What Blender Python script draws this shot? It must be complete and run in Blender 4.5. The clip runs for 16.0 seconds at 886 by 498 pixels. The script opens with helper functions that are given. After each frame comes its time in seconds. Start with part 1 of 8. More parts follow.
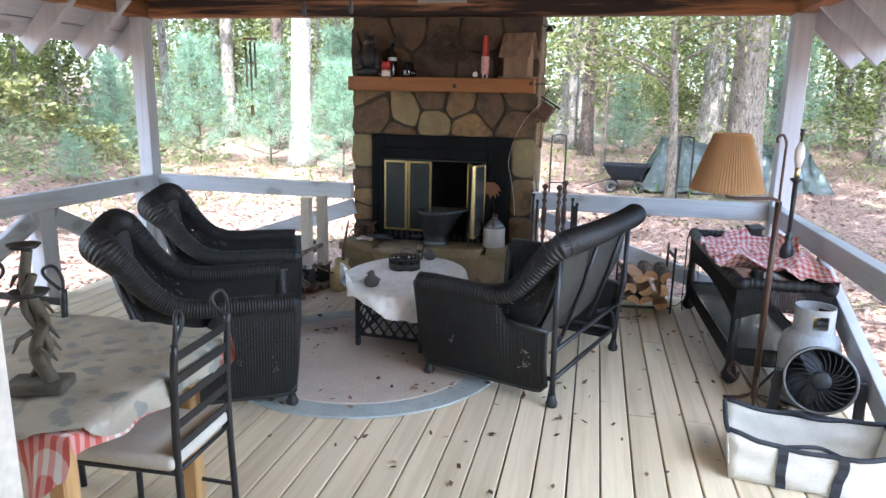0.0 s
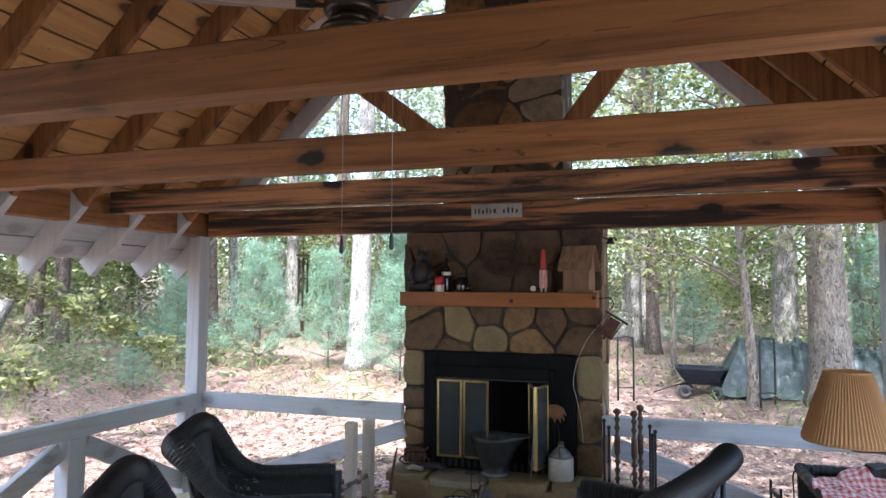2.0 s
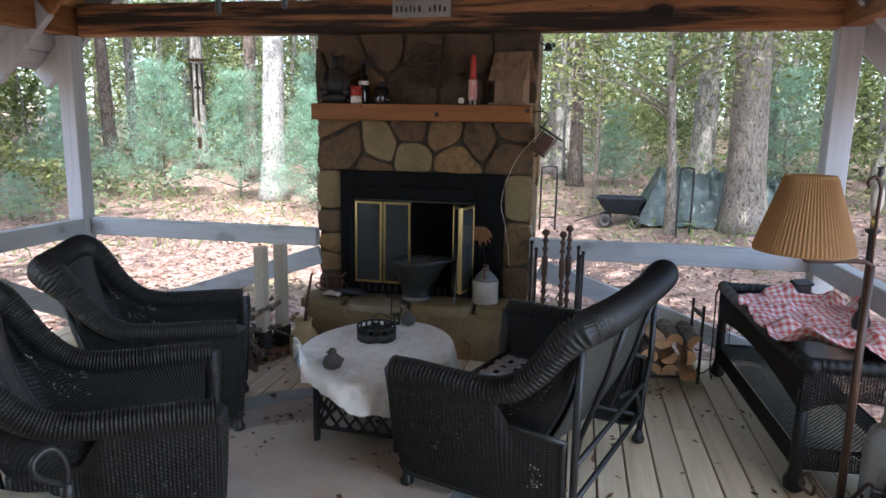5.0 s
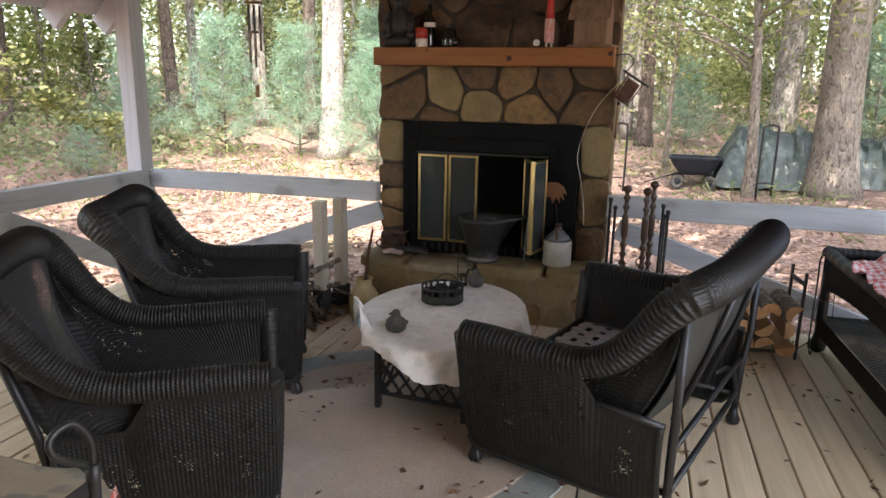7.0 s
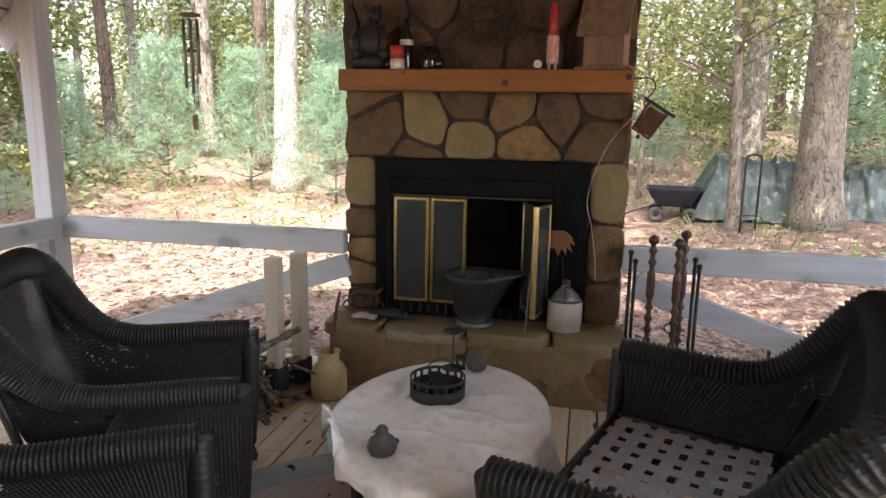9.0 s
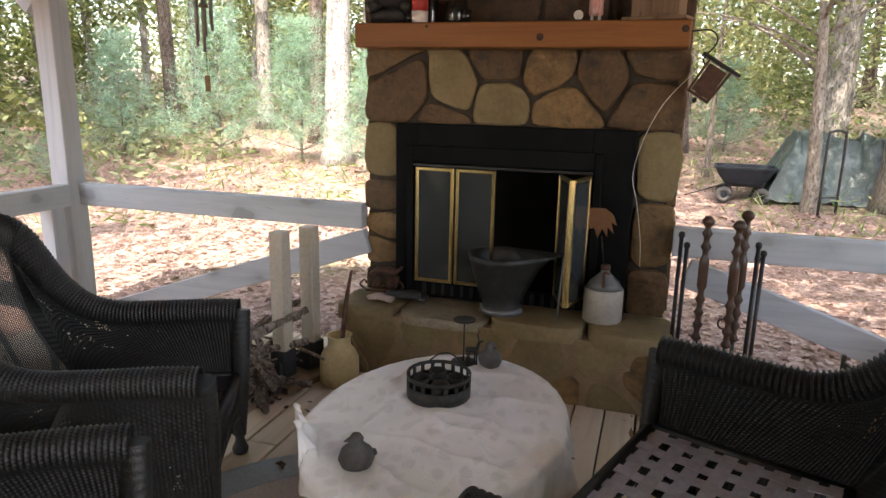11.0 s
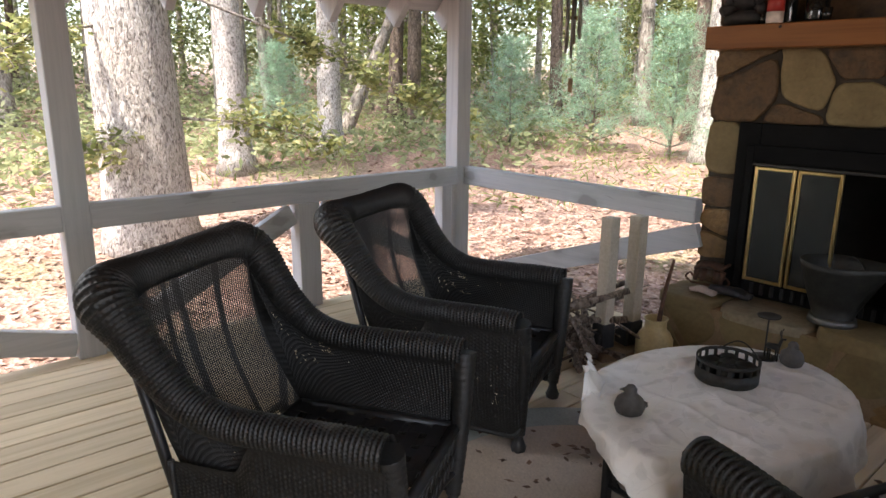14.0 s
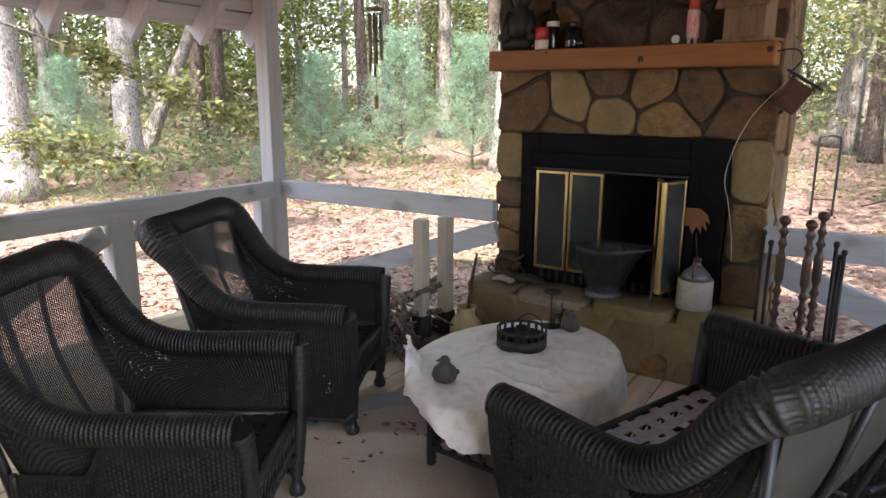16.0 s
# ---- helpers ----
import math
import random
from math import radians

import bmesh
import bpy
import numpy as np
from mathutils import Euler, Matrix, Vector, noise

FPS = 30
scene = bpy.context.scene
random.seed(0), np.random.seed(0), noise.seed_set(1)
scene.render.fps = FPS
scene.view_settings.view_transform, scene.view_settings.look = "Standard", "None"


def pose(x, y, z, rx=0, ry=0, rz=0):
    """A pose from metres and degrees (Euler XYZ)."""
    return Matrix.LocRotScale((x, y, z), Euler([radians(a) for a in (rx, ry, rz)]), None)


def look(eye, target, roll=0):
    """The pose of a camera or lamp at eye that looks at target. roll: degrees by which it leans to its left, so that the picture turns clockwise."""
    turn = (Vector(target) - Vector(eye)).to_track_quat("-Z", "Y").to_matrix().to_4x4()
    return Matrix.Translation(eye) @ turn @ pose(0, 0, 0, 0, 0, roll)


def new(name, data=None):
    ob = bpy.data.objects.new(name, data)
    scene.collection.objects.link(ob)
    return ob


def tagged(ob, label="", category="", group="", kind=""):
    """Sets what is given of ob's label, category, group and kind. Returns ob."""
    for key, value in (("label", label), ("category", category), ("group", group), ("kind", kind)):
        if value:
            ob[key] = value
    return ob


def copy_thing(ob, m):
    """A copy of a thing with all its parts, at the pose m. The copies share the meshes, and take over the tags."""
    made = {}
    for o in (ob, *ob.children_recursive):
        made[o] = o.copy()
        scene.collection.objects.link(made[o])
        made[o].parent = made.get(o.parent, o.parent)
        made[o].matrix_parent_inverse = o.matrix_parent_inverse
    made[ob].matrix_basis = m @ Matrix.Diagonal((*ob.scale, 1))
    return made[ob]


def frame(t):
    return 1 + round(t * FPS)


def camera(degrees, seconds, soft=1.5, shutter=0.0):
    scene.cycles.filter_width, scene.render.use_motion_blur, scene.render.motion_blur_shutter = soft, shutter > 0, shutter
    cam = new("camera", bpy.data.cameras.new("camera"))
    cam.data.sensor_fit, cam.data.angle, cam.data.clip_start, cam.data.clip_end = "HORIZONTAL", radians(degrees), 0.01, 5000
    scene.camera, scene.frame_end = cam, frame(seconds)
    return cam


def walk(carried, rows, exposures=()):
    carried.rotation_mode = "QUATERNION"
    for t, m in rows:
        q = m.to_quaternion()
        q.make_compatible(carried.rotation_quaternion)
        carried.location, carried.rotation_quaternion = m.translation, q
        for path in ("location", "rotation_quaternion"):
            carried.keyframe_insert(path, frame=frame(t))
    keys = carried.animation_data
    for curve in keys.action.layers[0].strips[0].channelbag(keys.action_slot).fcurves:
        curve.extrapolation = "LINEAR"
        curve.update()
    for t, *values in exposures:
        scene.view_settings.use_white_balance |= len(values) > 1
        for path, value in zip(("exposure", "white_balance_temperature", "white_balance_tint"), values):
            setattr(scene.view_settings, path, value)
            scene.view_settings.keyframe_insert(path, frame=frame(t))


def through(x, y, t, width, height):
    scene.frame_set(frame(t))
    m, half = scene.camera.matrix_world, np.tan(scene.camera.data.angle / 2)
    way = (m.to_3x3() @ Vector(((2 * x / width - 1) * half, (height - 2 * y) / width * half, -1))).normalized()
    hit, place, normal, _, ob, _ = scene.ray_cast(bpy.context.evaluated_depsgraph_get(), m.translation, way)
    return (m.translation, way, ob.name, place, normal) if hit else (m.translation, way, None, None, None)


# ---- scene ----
cam = camera(66.9, 16.0)
METRES, EYE, TILT, LEAN, TURN = 4.1, 1.48, 0.0, 0.0, 10.6
PATH = [
    (0, (0.226, 0.113, 1.642), (-0.198, 2.019, 1.206), 1.2),
    (0.5, (0.157, 0.191, 1.669), (-0.339, 2.089, 1.278), 0.7),
    (1, (0.143, 0.33, 1.736), (-0.376, 2.25, 1.529), 0.6),
    (1.5, (0.142, 0.484, 1.777), (-0.422, 2.403, 1.75), 0.4),
    (2, (0.156, 0.559, 1.833), (-0.459, 2.458, 1.956), 0.3),
    (2.2, (0.26, 0.58, 1.938), (-0.404, 2.462, 2.069), 0.9),
    (2.5, (0.175, 0.594, 1.869), (-0.431, 2.482, 2.132), 0.4),
    (3, (0.154, 0.639, 1.882), (-0.417, 2.53, 2.195), 0.5),
    (3.5, (0.097, 0.736, 1.824), (-0.433, 2.652, 2.041), 0.5),
    (4, (0.048, 0.819, 1.757), (-0.415, 2.765, 1.752), 0.5),
    (4.5, (0.028, 0.909, 1.692), (-0.345, 2.86, 1.459), 0.7),
    (5, (0.034, 1.029, 1.654), (-0.347, 2.96, 1.3), 1.0),
    (5.2, (0.048, 1.082, 1.644), (-0.371, 3.0, 1.262), 0.9),
    (7.3, (-0.162, 1.439, 1.55), (-0.697, 3.309, 1.083), 1.0),
    (7.5, (-0.192, 1.566, 1.549), (-0.715, 3.441, 1.091), 1.0),
    (8, (-0.232, 1.845, 1.589), (-0.751, 3.729, 1.16), 1.1),
    (8.5, (-0.368, 1.99, 1.571), (-0.88, 3.881, 1.17), 1.0),
    (9, (-0.5, 2.098, 1.57), (-0.912, 4.016, 1.181), 0.9),
    (9.5, (-0.555, 2.209, 1.554), (-0.898, 4.137, 1.146), 1.1),
    (10, (-0.564, 2.319, 1.524), (-0.994, 4.221, 1.08), 1.4),
    (10.2, (-0.546, 2.364, 1.514), (-1.037, 4.248, 1.057), 1.3),
    (12.3, (-0.125, 2.646, 1.484), (-0.835, 4.463, 1.041), 1.6),
    (12.5, (-0.11, 2.632, 1.482), (-0.955, 4.385, 1.021), 1.1),
    (13, (-0.113, 2.496, 1.505), (-1.247, 4.075, 1.037), 1.1),
    (13.5, (-0.092, 2.34, 1.515), (-1.427, 3.752, 1.044), 0.9),
    (14, (0.004, 2.268, 1.526), (-1.46, 3.541, 1.042), 0.5),
    (14.5, (0.143, 2.265, 1.528), (-1.353, 3.498, 1.037), -0.1),
    (15, (0.237, 2.258, 1.548), (-1.115, 3.648, 1.059), -0.1),
    (15.5, (0.221, 2.144, 1.553), (-0.947, 3.701, 1.089), 0.1),
    (16, (0.211, 2.02, 1.541), (-0.857, 3.653, 1.101), 0.2),
]
BASE = 2.7                                      # stops at which the shaded porch shows
walk(cam, [(t, look(eye, target, roll)) for t, eye, target, roll in PATH],
     [(t, BASE + s, k, 10 if t < 7 else 15) for t, s, k in ((0.0, 0.75, 5650), (0.4, 0.52, 5650), (0.9, 0.34, 5600), (1.5, 0.27, 5600), (2.5, 0.28, 5600), (3.2, 0.28, 5600), (4.0, 0.15, 5600), (5.0, 0.10, 5700), (7.5, 0.36, 6900), (8.5, 0.40, 6950), (12.5, 0.45, 6900), (14.0, 0.04, 6800), (15.0, 0.10, 6650), (16.0, 0.20, 6550))])

# ---- world and light ----
world = bpy.data.worlds.new("sky")
scene.world = world
world.use_nodes = True
SKY = world.node_tree.nodes.new("ShaderNodeTexSky")
SKY.sky_type, SKY.sun_disc = "NISHITA", False
SUN_EL, SUN_AZ = radians(62), radians(171)
SKY.sun_elevation, SKY.sun_rotation = SUN_EL, SUN_AZ
SKY.dust_density, SKY.air_density = 2.5, 1.0
BG = world.node_tree.nodes["Background"]
BG.inputs[1].default_value = 0.15
world.node_tree.links.new(SKY.outputs[0], BG.inputs[0])
sun = new("sun", bpy.data.lights.new("sun", "SUN"))
sun.data.energy, sun.data.angle, sun.data.color = 2.0, radians(0.6), (1.0, 0.96, 0.90)
SUN_DIR = Vector((math.sin(SUN_AZ) * math.cos(SUN_EL), math.cos(SUN_AZ) * math.cos(SUN_EL), math.sin(SUN_EL)))
sun.matrix_world = look(SUN_DIR * 60, (0, 0, 0))


def opening_fill(name, eye, target, w, h, watts):
    """An added fill lamp in one of the porch's open sides, beside the sky."""
    lamp = new(name, bpy.data.lights.new(name, "AREA"))
    lamp.data.shape, lamp.data.size, lamp.data.size_y, lamp.data.energy, lamp.data.color = "RECTANGLE", w, h, watts, (0.90, 0.96, 1.0)
    lamp.matrix_world = look(eye, target)


# added area lamps that brighten the porch from both sides
opening_fill("fill_lamp_east", (1.78, 1.95, 1.85), (0.78, 1.95, 1.15), 1.95, 1.10, 6.6)
opening_fill("fill_lamp_west", (-4.10, 1.60, 1.85), (-3.1, 1.60, 1.15), 1.30, 1.10, 4.8)


# ---- materials ----
def node_mat(name):
    m = bpy.data.materials.new(name)
    m.use_nodes = True
    nt = m.node_tree
    return m, nt, nt.nodes["Principled BSDF"]


def ramp_of(nt, stops):
    r = nt.nodes.new("ShaderNodeValToRGB")
    el = r.color_ramp.elements
    while len(el) < len(stops):
        el.new(0.5)
    for e, (p, c) in zip(el, stops):
        e.position, e.color = p, (*c, 1)
    return r


def surface(name, a, b, rough=0.6, scale=(6, 6, 6), metal=0.0, bump=0.15, fine=60.0, per=0.25, c=None, coat=0.0, bdist=0.004, spec=0.5):
    """Two colours mixed by noise in object space, with a finer grain, a bump, and a shade of its own for each object."""
    m, nt, p = node_mat(name)
    tc = nt.nodes.new("ShaderNodeTexCoord")
    mp = nt.nodes.new("ShaderNodeMapping")
    mp.inputs["Scale"].default_value = scale
    nt.links.new(tc.outputs["Object"], mp.inputs[0])
    oi = nt.nodes.new("ShaderNodeObjectInfo")
    shift = nt.nodes.new("ShaderNodeVectorMath")
    shift.operation = "MULTIPLY_ADD"
    nt.links.new(oi.outputs["Random"], shift.inputs[0])
    shift.inputs[1].default_value = (37, 53, 71)
    nt.links.new(mp.outputs[0], shift.inputs[2])
    n1 = nt.nodes.new("ShaderNodeTexNoise")
    n1.inputs["Scale"].default_value, n1.inputs["Detail"].default_value, n1.inputs["Roughness"].default_value = 1.0, 6, 0.62
    nt.links.new(shift.outputs[0], n1.inputs["Vector"])
    n2 = nt.nodes.new("ShaderNodeTexNoise")
    n2.inputs["Scale"].default_value, n2.inputs["Detail"].default_value = fine, 4
    nt.links.new(tc.outputs["Object"], n2.inputs["Vector"])
    stops = [(0.3, a), (0.7, b)] if c is None else [(0.25, a), (0.55, b), (0.75, c)]
    r = ramp_of(nt, stops)
    nt.links.new(n1.outputs[0], r.inputs[0])
    # fine grain and a shade per object
    add = nt.nodes.new("ShaderNodeMath")
    add.operation = "MULTIPLY_ADD"
    nt.links.new(n2.outputs[0], add.inputs[0])
    add.inputs[1].default_value, add.inputs[2].default_value = 0.5, 0.75
    per_n = nt.nodes.new("ShaderNodeMath")
    per_n.operation = "MULTIPLY_ADD"
    nt.links.new(oi.outputs["Random"], per_n.inputs[0])
    per_n.inputs[1].default_value, per_n.inputs[2].default_value = per, 1 - per / 2
    both = nt.nodes.new("ShaderNodeMath")
    both.operation = "MULTIPLY"
    nt.links.new(add.outputs[0], both.inputs[0])
    nt.links.new(per_n.outputs[0], both.inputs[1])
    mix = nt.nodes.new("ShaderNodeVectorMath")
    mix.operation = "SCALE"
    nt.links.new(r.outputs[0], mix.inputs[0])
    nt.links.new(both.outputs[0], mix.inputs["Scale"])
    nt.links.new(mix.outputs[0], p.inputs["Base Color"])
    p.inputs["Roughness"].default_value, p.inputs["Metallic"].default_value = rough, metal
    p.inputs["Coat Weight"].default_value, p.inputs["Specular IOR Level"].default_value = coat, spec
    if bump:
        bm_ = nt.nodes.new("ShaderNodeBump")
        bm_.inputs["Strength"].default_value, bm_.inputs["Distance"].default_value = bump, bdist
        sm = nt.nodes.new("ShaderNodeMath")
        nt.links.new(n1.outputs[0], sm.inputs[0])
        nt.links.new(n2.outputs[0], sm.inputs[1])
        nt.links.new(sm.outputs[0], bm_.inputs["Height"])
        nt.links.new(bm_.outputs[0], p.inputs["Normal"])
    return m


def leafy(name, a, b, c, through=0.45):
    """Leaves: a colour for each leaf and light through it."""
    m, nt, p = node_mat(name)
    g = nt.nodes.new("ShaderNodeNewGeometry")
    r = ramp_of(nt, [(0.0, a), (0.5, b), (1.0, c)])
    nt.links.new(g.outputs["Random Per Island"], r.inputs[0])
    nt.links.new(r.outputs[0], p.inputs["Base Color"])
    p.inputs["Roughness"].default_value = 0.55
    tr = nt.nodes.new("ShaderNodeBsdfTranslucent")
    nt.links.new(r.outputs[0], tr.inputs[0])
    mx = nt.nodes.new("ShaderNodeMixShader")
    mx.inputs[0].default_value = through
    out = nt.nodes["Material Output"]
    nt.links.new(p.outputs[0], mx.inputs[1])
    nt.links.new(tr.outputs[0], mx.inputs[2])
    nt.links.new(mx.outputs[0], out.inputs[0])
    return m


def wood(name, a, b, dark, axis=0, knots=True, rough=0.65, per=0.3, ring=9.0, stops=(0.32, 0.58, 0.82)):
    """Sawn timber: long streaks along one axis, with dark knots."""
    m, nt, p = node_mat(name)
    tc = nt.nodes.new("ShaderNodeTexCoord")
    oi = nt.nodes.new("ShaderNodeObjectInfo")
    mp = nt.nodes.new("ShaderNodeMapping")
    sc = [ring * 2.5] * 3
    sc[axis] = ring * 0.13
    mp.inputs["Scale"].default_value = sc
    nt.links.new(tc.outputs["Object"], mp.inputs[0])
    sh = nt.nodes.new("ShaderNodeVectorMath")
    sh.operation = "MULTIPLY_ADD"
    nt.links.new(oi.outputs["Random"], sh.inputs[0])
    sh.inputs[1].default_value = (91, 47, 63)
    nt.links.new(mp.outputs[0], sh.inputs[2])
    n1 = nt.nodes.new("ShaderNodeTexNoise")
    n1.inputs["Scale"].default_value, n1.inputs["Detail"].default_value, n1.inputs["Distortion"].default_value = 1.0, 8, 0.6
    n1.inputs["Roughness"].default_value = 0.65
    nt.links.new(sh.outputs[0], n1.inputs["Vector"])
    r = ramp_of(nt, [(stops[0], a), (stops[1], b), (stops[2], a)])
    nt.links.new(n1.outputs[0], r.inputs[0])
    last = r.outputs[0]
    if knots:
        mp2 = nt.nodes.new("ShaderNodeMapping")
        s2 = [4.0] * 3
        s2[axis] = 2.4
        mp2.inputs["Scale"].default_value = s2
        nt.links.new(tc.outputs["Object"], mp2.inputs[0])
        sh2 = nt.nodes.new("ShaderNodeVectorMath")
        sh2.operation = "MULTIPLY_ADD"
        nt.links.new(oi.outputs["Random"], sh2.inputs[0])
        sh2.inputs[1].default_value = (31, 17, 23)
        nt.links.new(mp2.outputs[0], sh2.inputs[2])
        vo = nt.nodes.new("ShaderNodeTexVoronoi")
        vo.inputs["Scale"].default_value = 1.0
        wob = nt.nodes.new("ShaderNodeTexNoise")
        wob.inputs["Scale"].default_value, wob.inputs["Detail"].default_value = 4.0, 4
        nt.links.new(sh2.outputs[0], wob.inputs["Vector"])
        nudge = nt.nodes.new("ShaderNodeVectorMath")
        nudge.operation = "MULTIPLY_ADD"
        nt.links.new(wob.outputs["Color"], nudge.inputs[0])
        nudge.inputs[1].default_value = (0.22, 0.22, 0.22)
        nt.links.new(sh2.outputs[0], nudge.inputs[2])
        nt.links.new(nudge.outputs[0], vo.inputs["Vector"])
        kr = ramp_of(nt, [(0.0, (1, 1, 1)), (0.17, (0.95, 0.95, 0.95)), (0.21, (0.35, 0.35, 0.35)), (0.33, (0, 0, 0))])
        nt.links.new(vo.outputs["Distance"], kr.inputs[0])
        # drying cracks along the grain
        mp3 = nt.nodes.new("ShaderNodeMapping")
        s3 = [9.0] * 3
        s3[axis] = 0.9
        mp3.inputs["Scale"].default_value = s3
        nt.links.new(tc.outputs["Object"], mp3.inputs[0])
        cn = nt.nodes.new("ShaderNodeTexNoise")
        cn.inputs["Scale"].default_value, cn.inputs["Detail"].default_value = 1.0, 2
        nt.links.new(mp3.outputs[0], cn.inputs["Vector"])
        cr = ramp_of(nt, [(0.494, (0, 0, 0)), (0.498, (0.7, 0.7, 0.7)), (0.502, (0.7, 0.7, 0.7)), (0.506, (0, 0, 0))])
        nt.links.new(cn.outputs[0], cr.inputs[0])
        gate = nt.nodes.new("ShaderNodeMath")
        gate.operation = "GREATER_THAN"
        nt.links.new(wob.outputs[0], gate.inputs[0])
        gate.inputs[1].default_value = 0.55
        crack = nt.nodes.new("ShaderNodeMath")
        crack.operation = "MULTIPLY"
        nt.links.new(cr.outputs[0], crack.inputs[0])
        nt.links.new(gate.outputs[0], crack.inputs[1])
        most = nt.nodes.new("ShaderNodeMath")
        most.operation = "MAXIMUM"
        nt.links.new(kr.outputs[0], most.inputs[0])
        nt.links.new(crack.outputs[0], most.inputs[1])
        mx = nt.nodes.new("ShaderNodeMix")
        mx.data_type = "RGBA"
        nt.links.new(most.outputs[0], mx.inputs["Factor"])
        nt.links.new(last, mx.inputs[6])
        mx.inputs[7].default_value = (*dark, 1)
        last = mx.outputs[2]
    per_n = nt.nodes.new("ShaderNodeMath")
    per_n.operation = "MULTIPLY_ADD"
    nt.links.new(oi.outputs["Random"], per_n.inputs[0])
    per_n.inputs[1].default_value, per_n.inputs[2].default_value = per, 1 - per / 2
    mix = nt.nodes.new("ShaderNodeVectorMath")
    mix.operation = "SCALE"
    nt.links.new(last, mix.inputs[0])
    nt.links.new(per_n.outputs[0], mix.inputs["Scale"])
    nt.links.new(mix.outputs[0], p.inputs["Base Color"])
    p.inputs["Roughness"].default_value, p.inputs["Specular IOR Level"].default_value = rough, 0.3
    b_ = nt.nodes.new("ShaderNodeBump")
    b_.inputs["Strength"].default_value, b_.inputs["Distance"].default_value = 0.35, 0.003
    nt.links.new(n1.outputs[0], b_.inputs["Height"])
    nt.links.new(b_.outputs[0], p.inputs["Normal"])
    return m


M_PAINT = wood("grey_white_paint", (0.36, 0.368, 0.373), (0.44, 0.446, 0.448), (0.30, 0.30, 0.29), axis=2, rough=0.5, per=0.08, knots=False)
M_PAINT_X = wood("grey_white_paint_x", (0.36, 0.368, 0.373), (0.44, 0.446, 0.448), (0.27, 0.27, 0.26), axis=0, rough=0.5, per=0.08)
M_PAINT_Y = wood("grey_white_paint_y", (0.36, 0.368, 0.373), (0.44, 0.446, 0.448), (0.27, 0.27, 0.26), axis=1, rough=0.5, per=0.08)
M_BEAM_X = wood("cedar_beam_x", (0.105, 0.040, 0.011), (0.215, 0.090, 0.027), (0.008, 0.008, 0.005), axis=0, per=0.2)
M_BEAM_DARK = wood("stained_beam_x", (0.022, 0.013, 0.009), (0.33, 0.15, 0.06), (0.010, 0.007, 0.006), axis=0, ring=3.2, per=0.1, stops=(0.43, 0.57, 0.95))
M_BEAM_Y = wood("cedar_beam_y", (0.12, 0.048, 0.015), (0.24, 0.108, 0.036), (0.05, 0.025, 0.012), axis=1)
M_RAFTER = wood("rafter_wood", (0.12, 0.050, 0.017), (0.26, 0.122, 0.044), (0.03, 0.015, 0.008), axis=2)
M_ROOF = wood("roof_board_wood", (0.40, 0.20, 0.072), (0.54, 0.30, 0.12), (0.12, 0.055, 0.025), axis=1, ring=6, per=0.3)
M_DECK = wood("deck_wood", (0.5225, 0.4213, 0.2765), (0.6776, 0.5610, 0.3888), (0.3487, 0.2530, 0.1642), axis=1, per=0.2, rough=0.7, ring=5, knots=False)
M_MANTEL = wood("mantel_wood", (0.1920, 0.0725, 0.0198), (0.2640, 0.1073, 0.0317), (0.0400, 0.0148, 0.0066), axis=0, per=0.0, rough=0.5, knots=False)
M_WICKER = surface("black_wicker", (0.007, 0.007, 0.007), (0.016, 0.0155, 0.015), spec=0.38, rough=0.55, scale=(20, 20, 20), bump=0.3, fine=180, per=0.15)
M_RIM = surface("wrapped_wicker_rim", (0.006, 0.006, 0.006), (0.019, 0.0185, 0.018), spec=0.5, rough=0.5, scale=(90, 90, 90), bump=0.4, bdist=0.003, fine=180, per=0.1)
M_BLACK = surface("black_painted_metal", (0.010, 0.010, 0.011), (0.022, 0.022, 0.024), rough=0.45, bump=0.1, per=0.1)
M_IRON = surface("wrought_iron", (0.014, 0.013, 0.013), (0.04, 0.035, 0.03), rough=0.5, metal=0.4, bump=0.2, scale=(20, 20, 20))
M_STRAP = surface("grey_webbing", (0.3915, 0.4060, 0.4495), (0.5510, 0.5655, 0.6235), rough=0.5, scale=(30, 30, 30), fine=300)
M_CANVAS = surface("grey_canvas", (0.045, 0.042, 0.034), (0.070, 0.066, 0.054), rough=0.9, spec=0.15, fine=300)
M_STONE_TAN = surface("tan_fieldstone", (0.040, 0.022, 0.007), (0.195, 0.110, 0.036), rough=0.55, scale=(9, 9, 9), c=(0.105, 0.054, 0.016), bump=0.7, fine=45, per=0.45, bdist=0.012)
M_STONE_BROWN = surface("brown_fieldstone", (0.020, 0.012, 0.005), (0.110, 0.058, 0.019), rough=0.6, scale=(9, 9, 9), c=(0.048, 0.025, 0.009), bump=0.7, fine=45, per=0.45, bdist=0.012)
M_STONE_DARK = surface("dark_fieldstone", (0.014, 0.009, 0.005), (0.085, 0.046, 0.017), rough=0.65, scale=(7, 7, 7), c=(0.036, 0.019, 0.008), bump=0.7, fine=45, per=0.4, bdist=0.012)
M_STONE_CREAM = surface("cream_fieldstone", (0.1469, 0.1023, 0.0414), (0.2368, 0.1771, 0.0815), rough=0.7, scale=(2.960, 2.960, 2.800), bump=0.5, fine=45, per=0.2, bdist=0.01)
M_STONE_GREY = surface("grey_fieldstone", (0.10, 0.08, 0.05), (0.25, 0.21, 0.14), rough=0.7, scale=(6, 6, 6), c=(0.17, 0.11, 0.055), bump=0.6, fine=45, per=0.4, bdist=0.012)
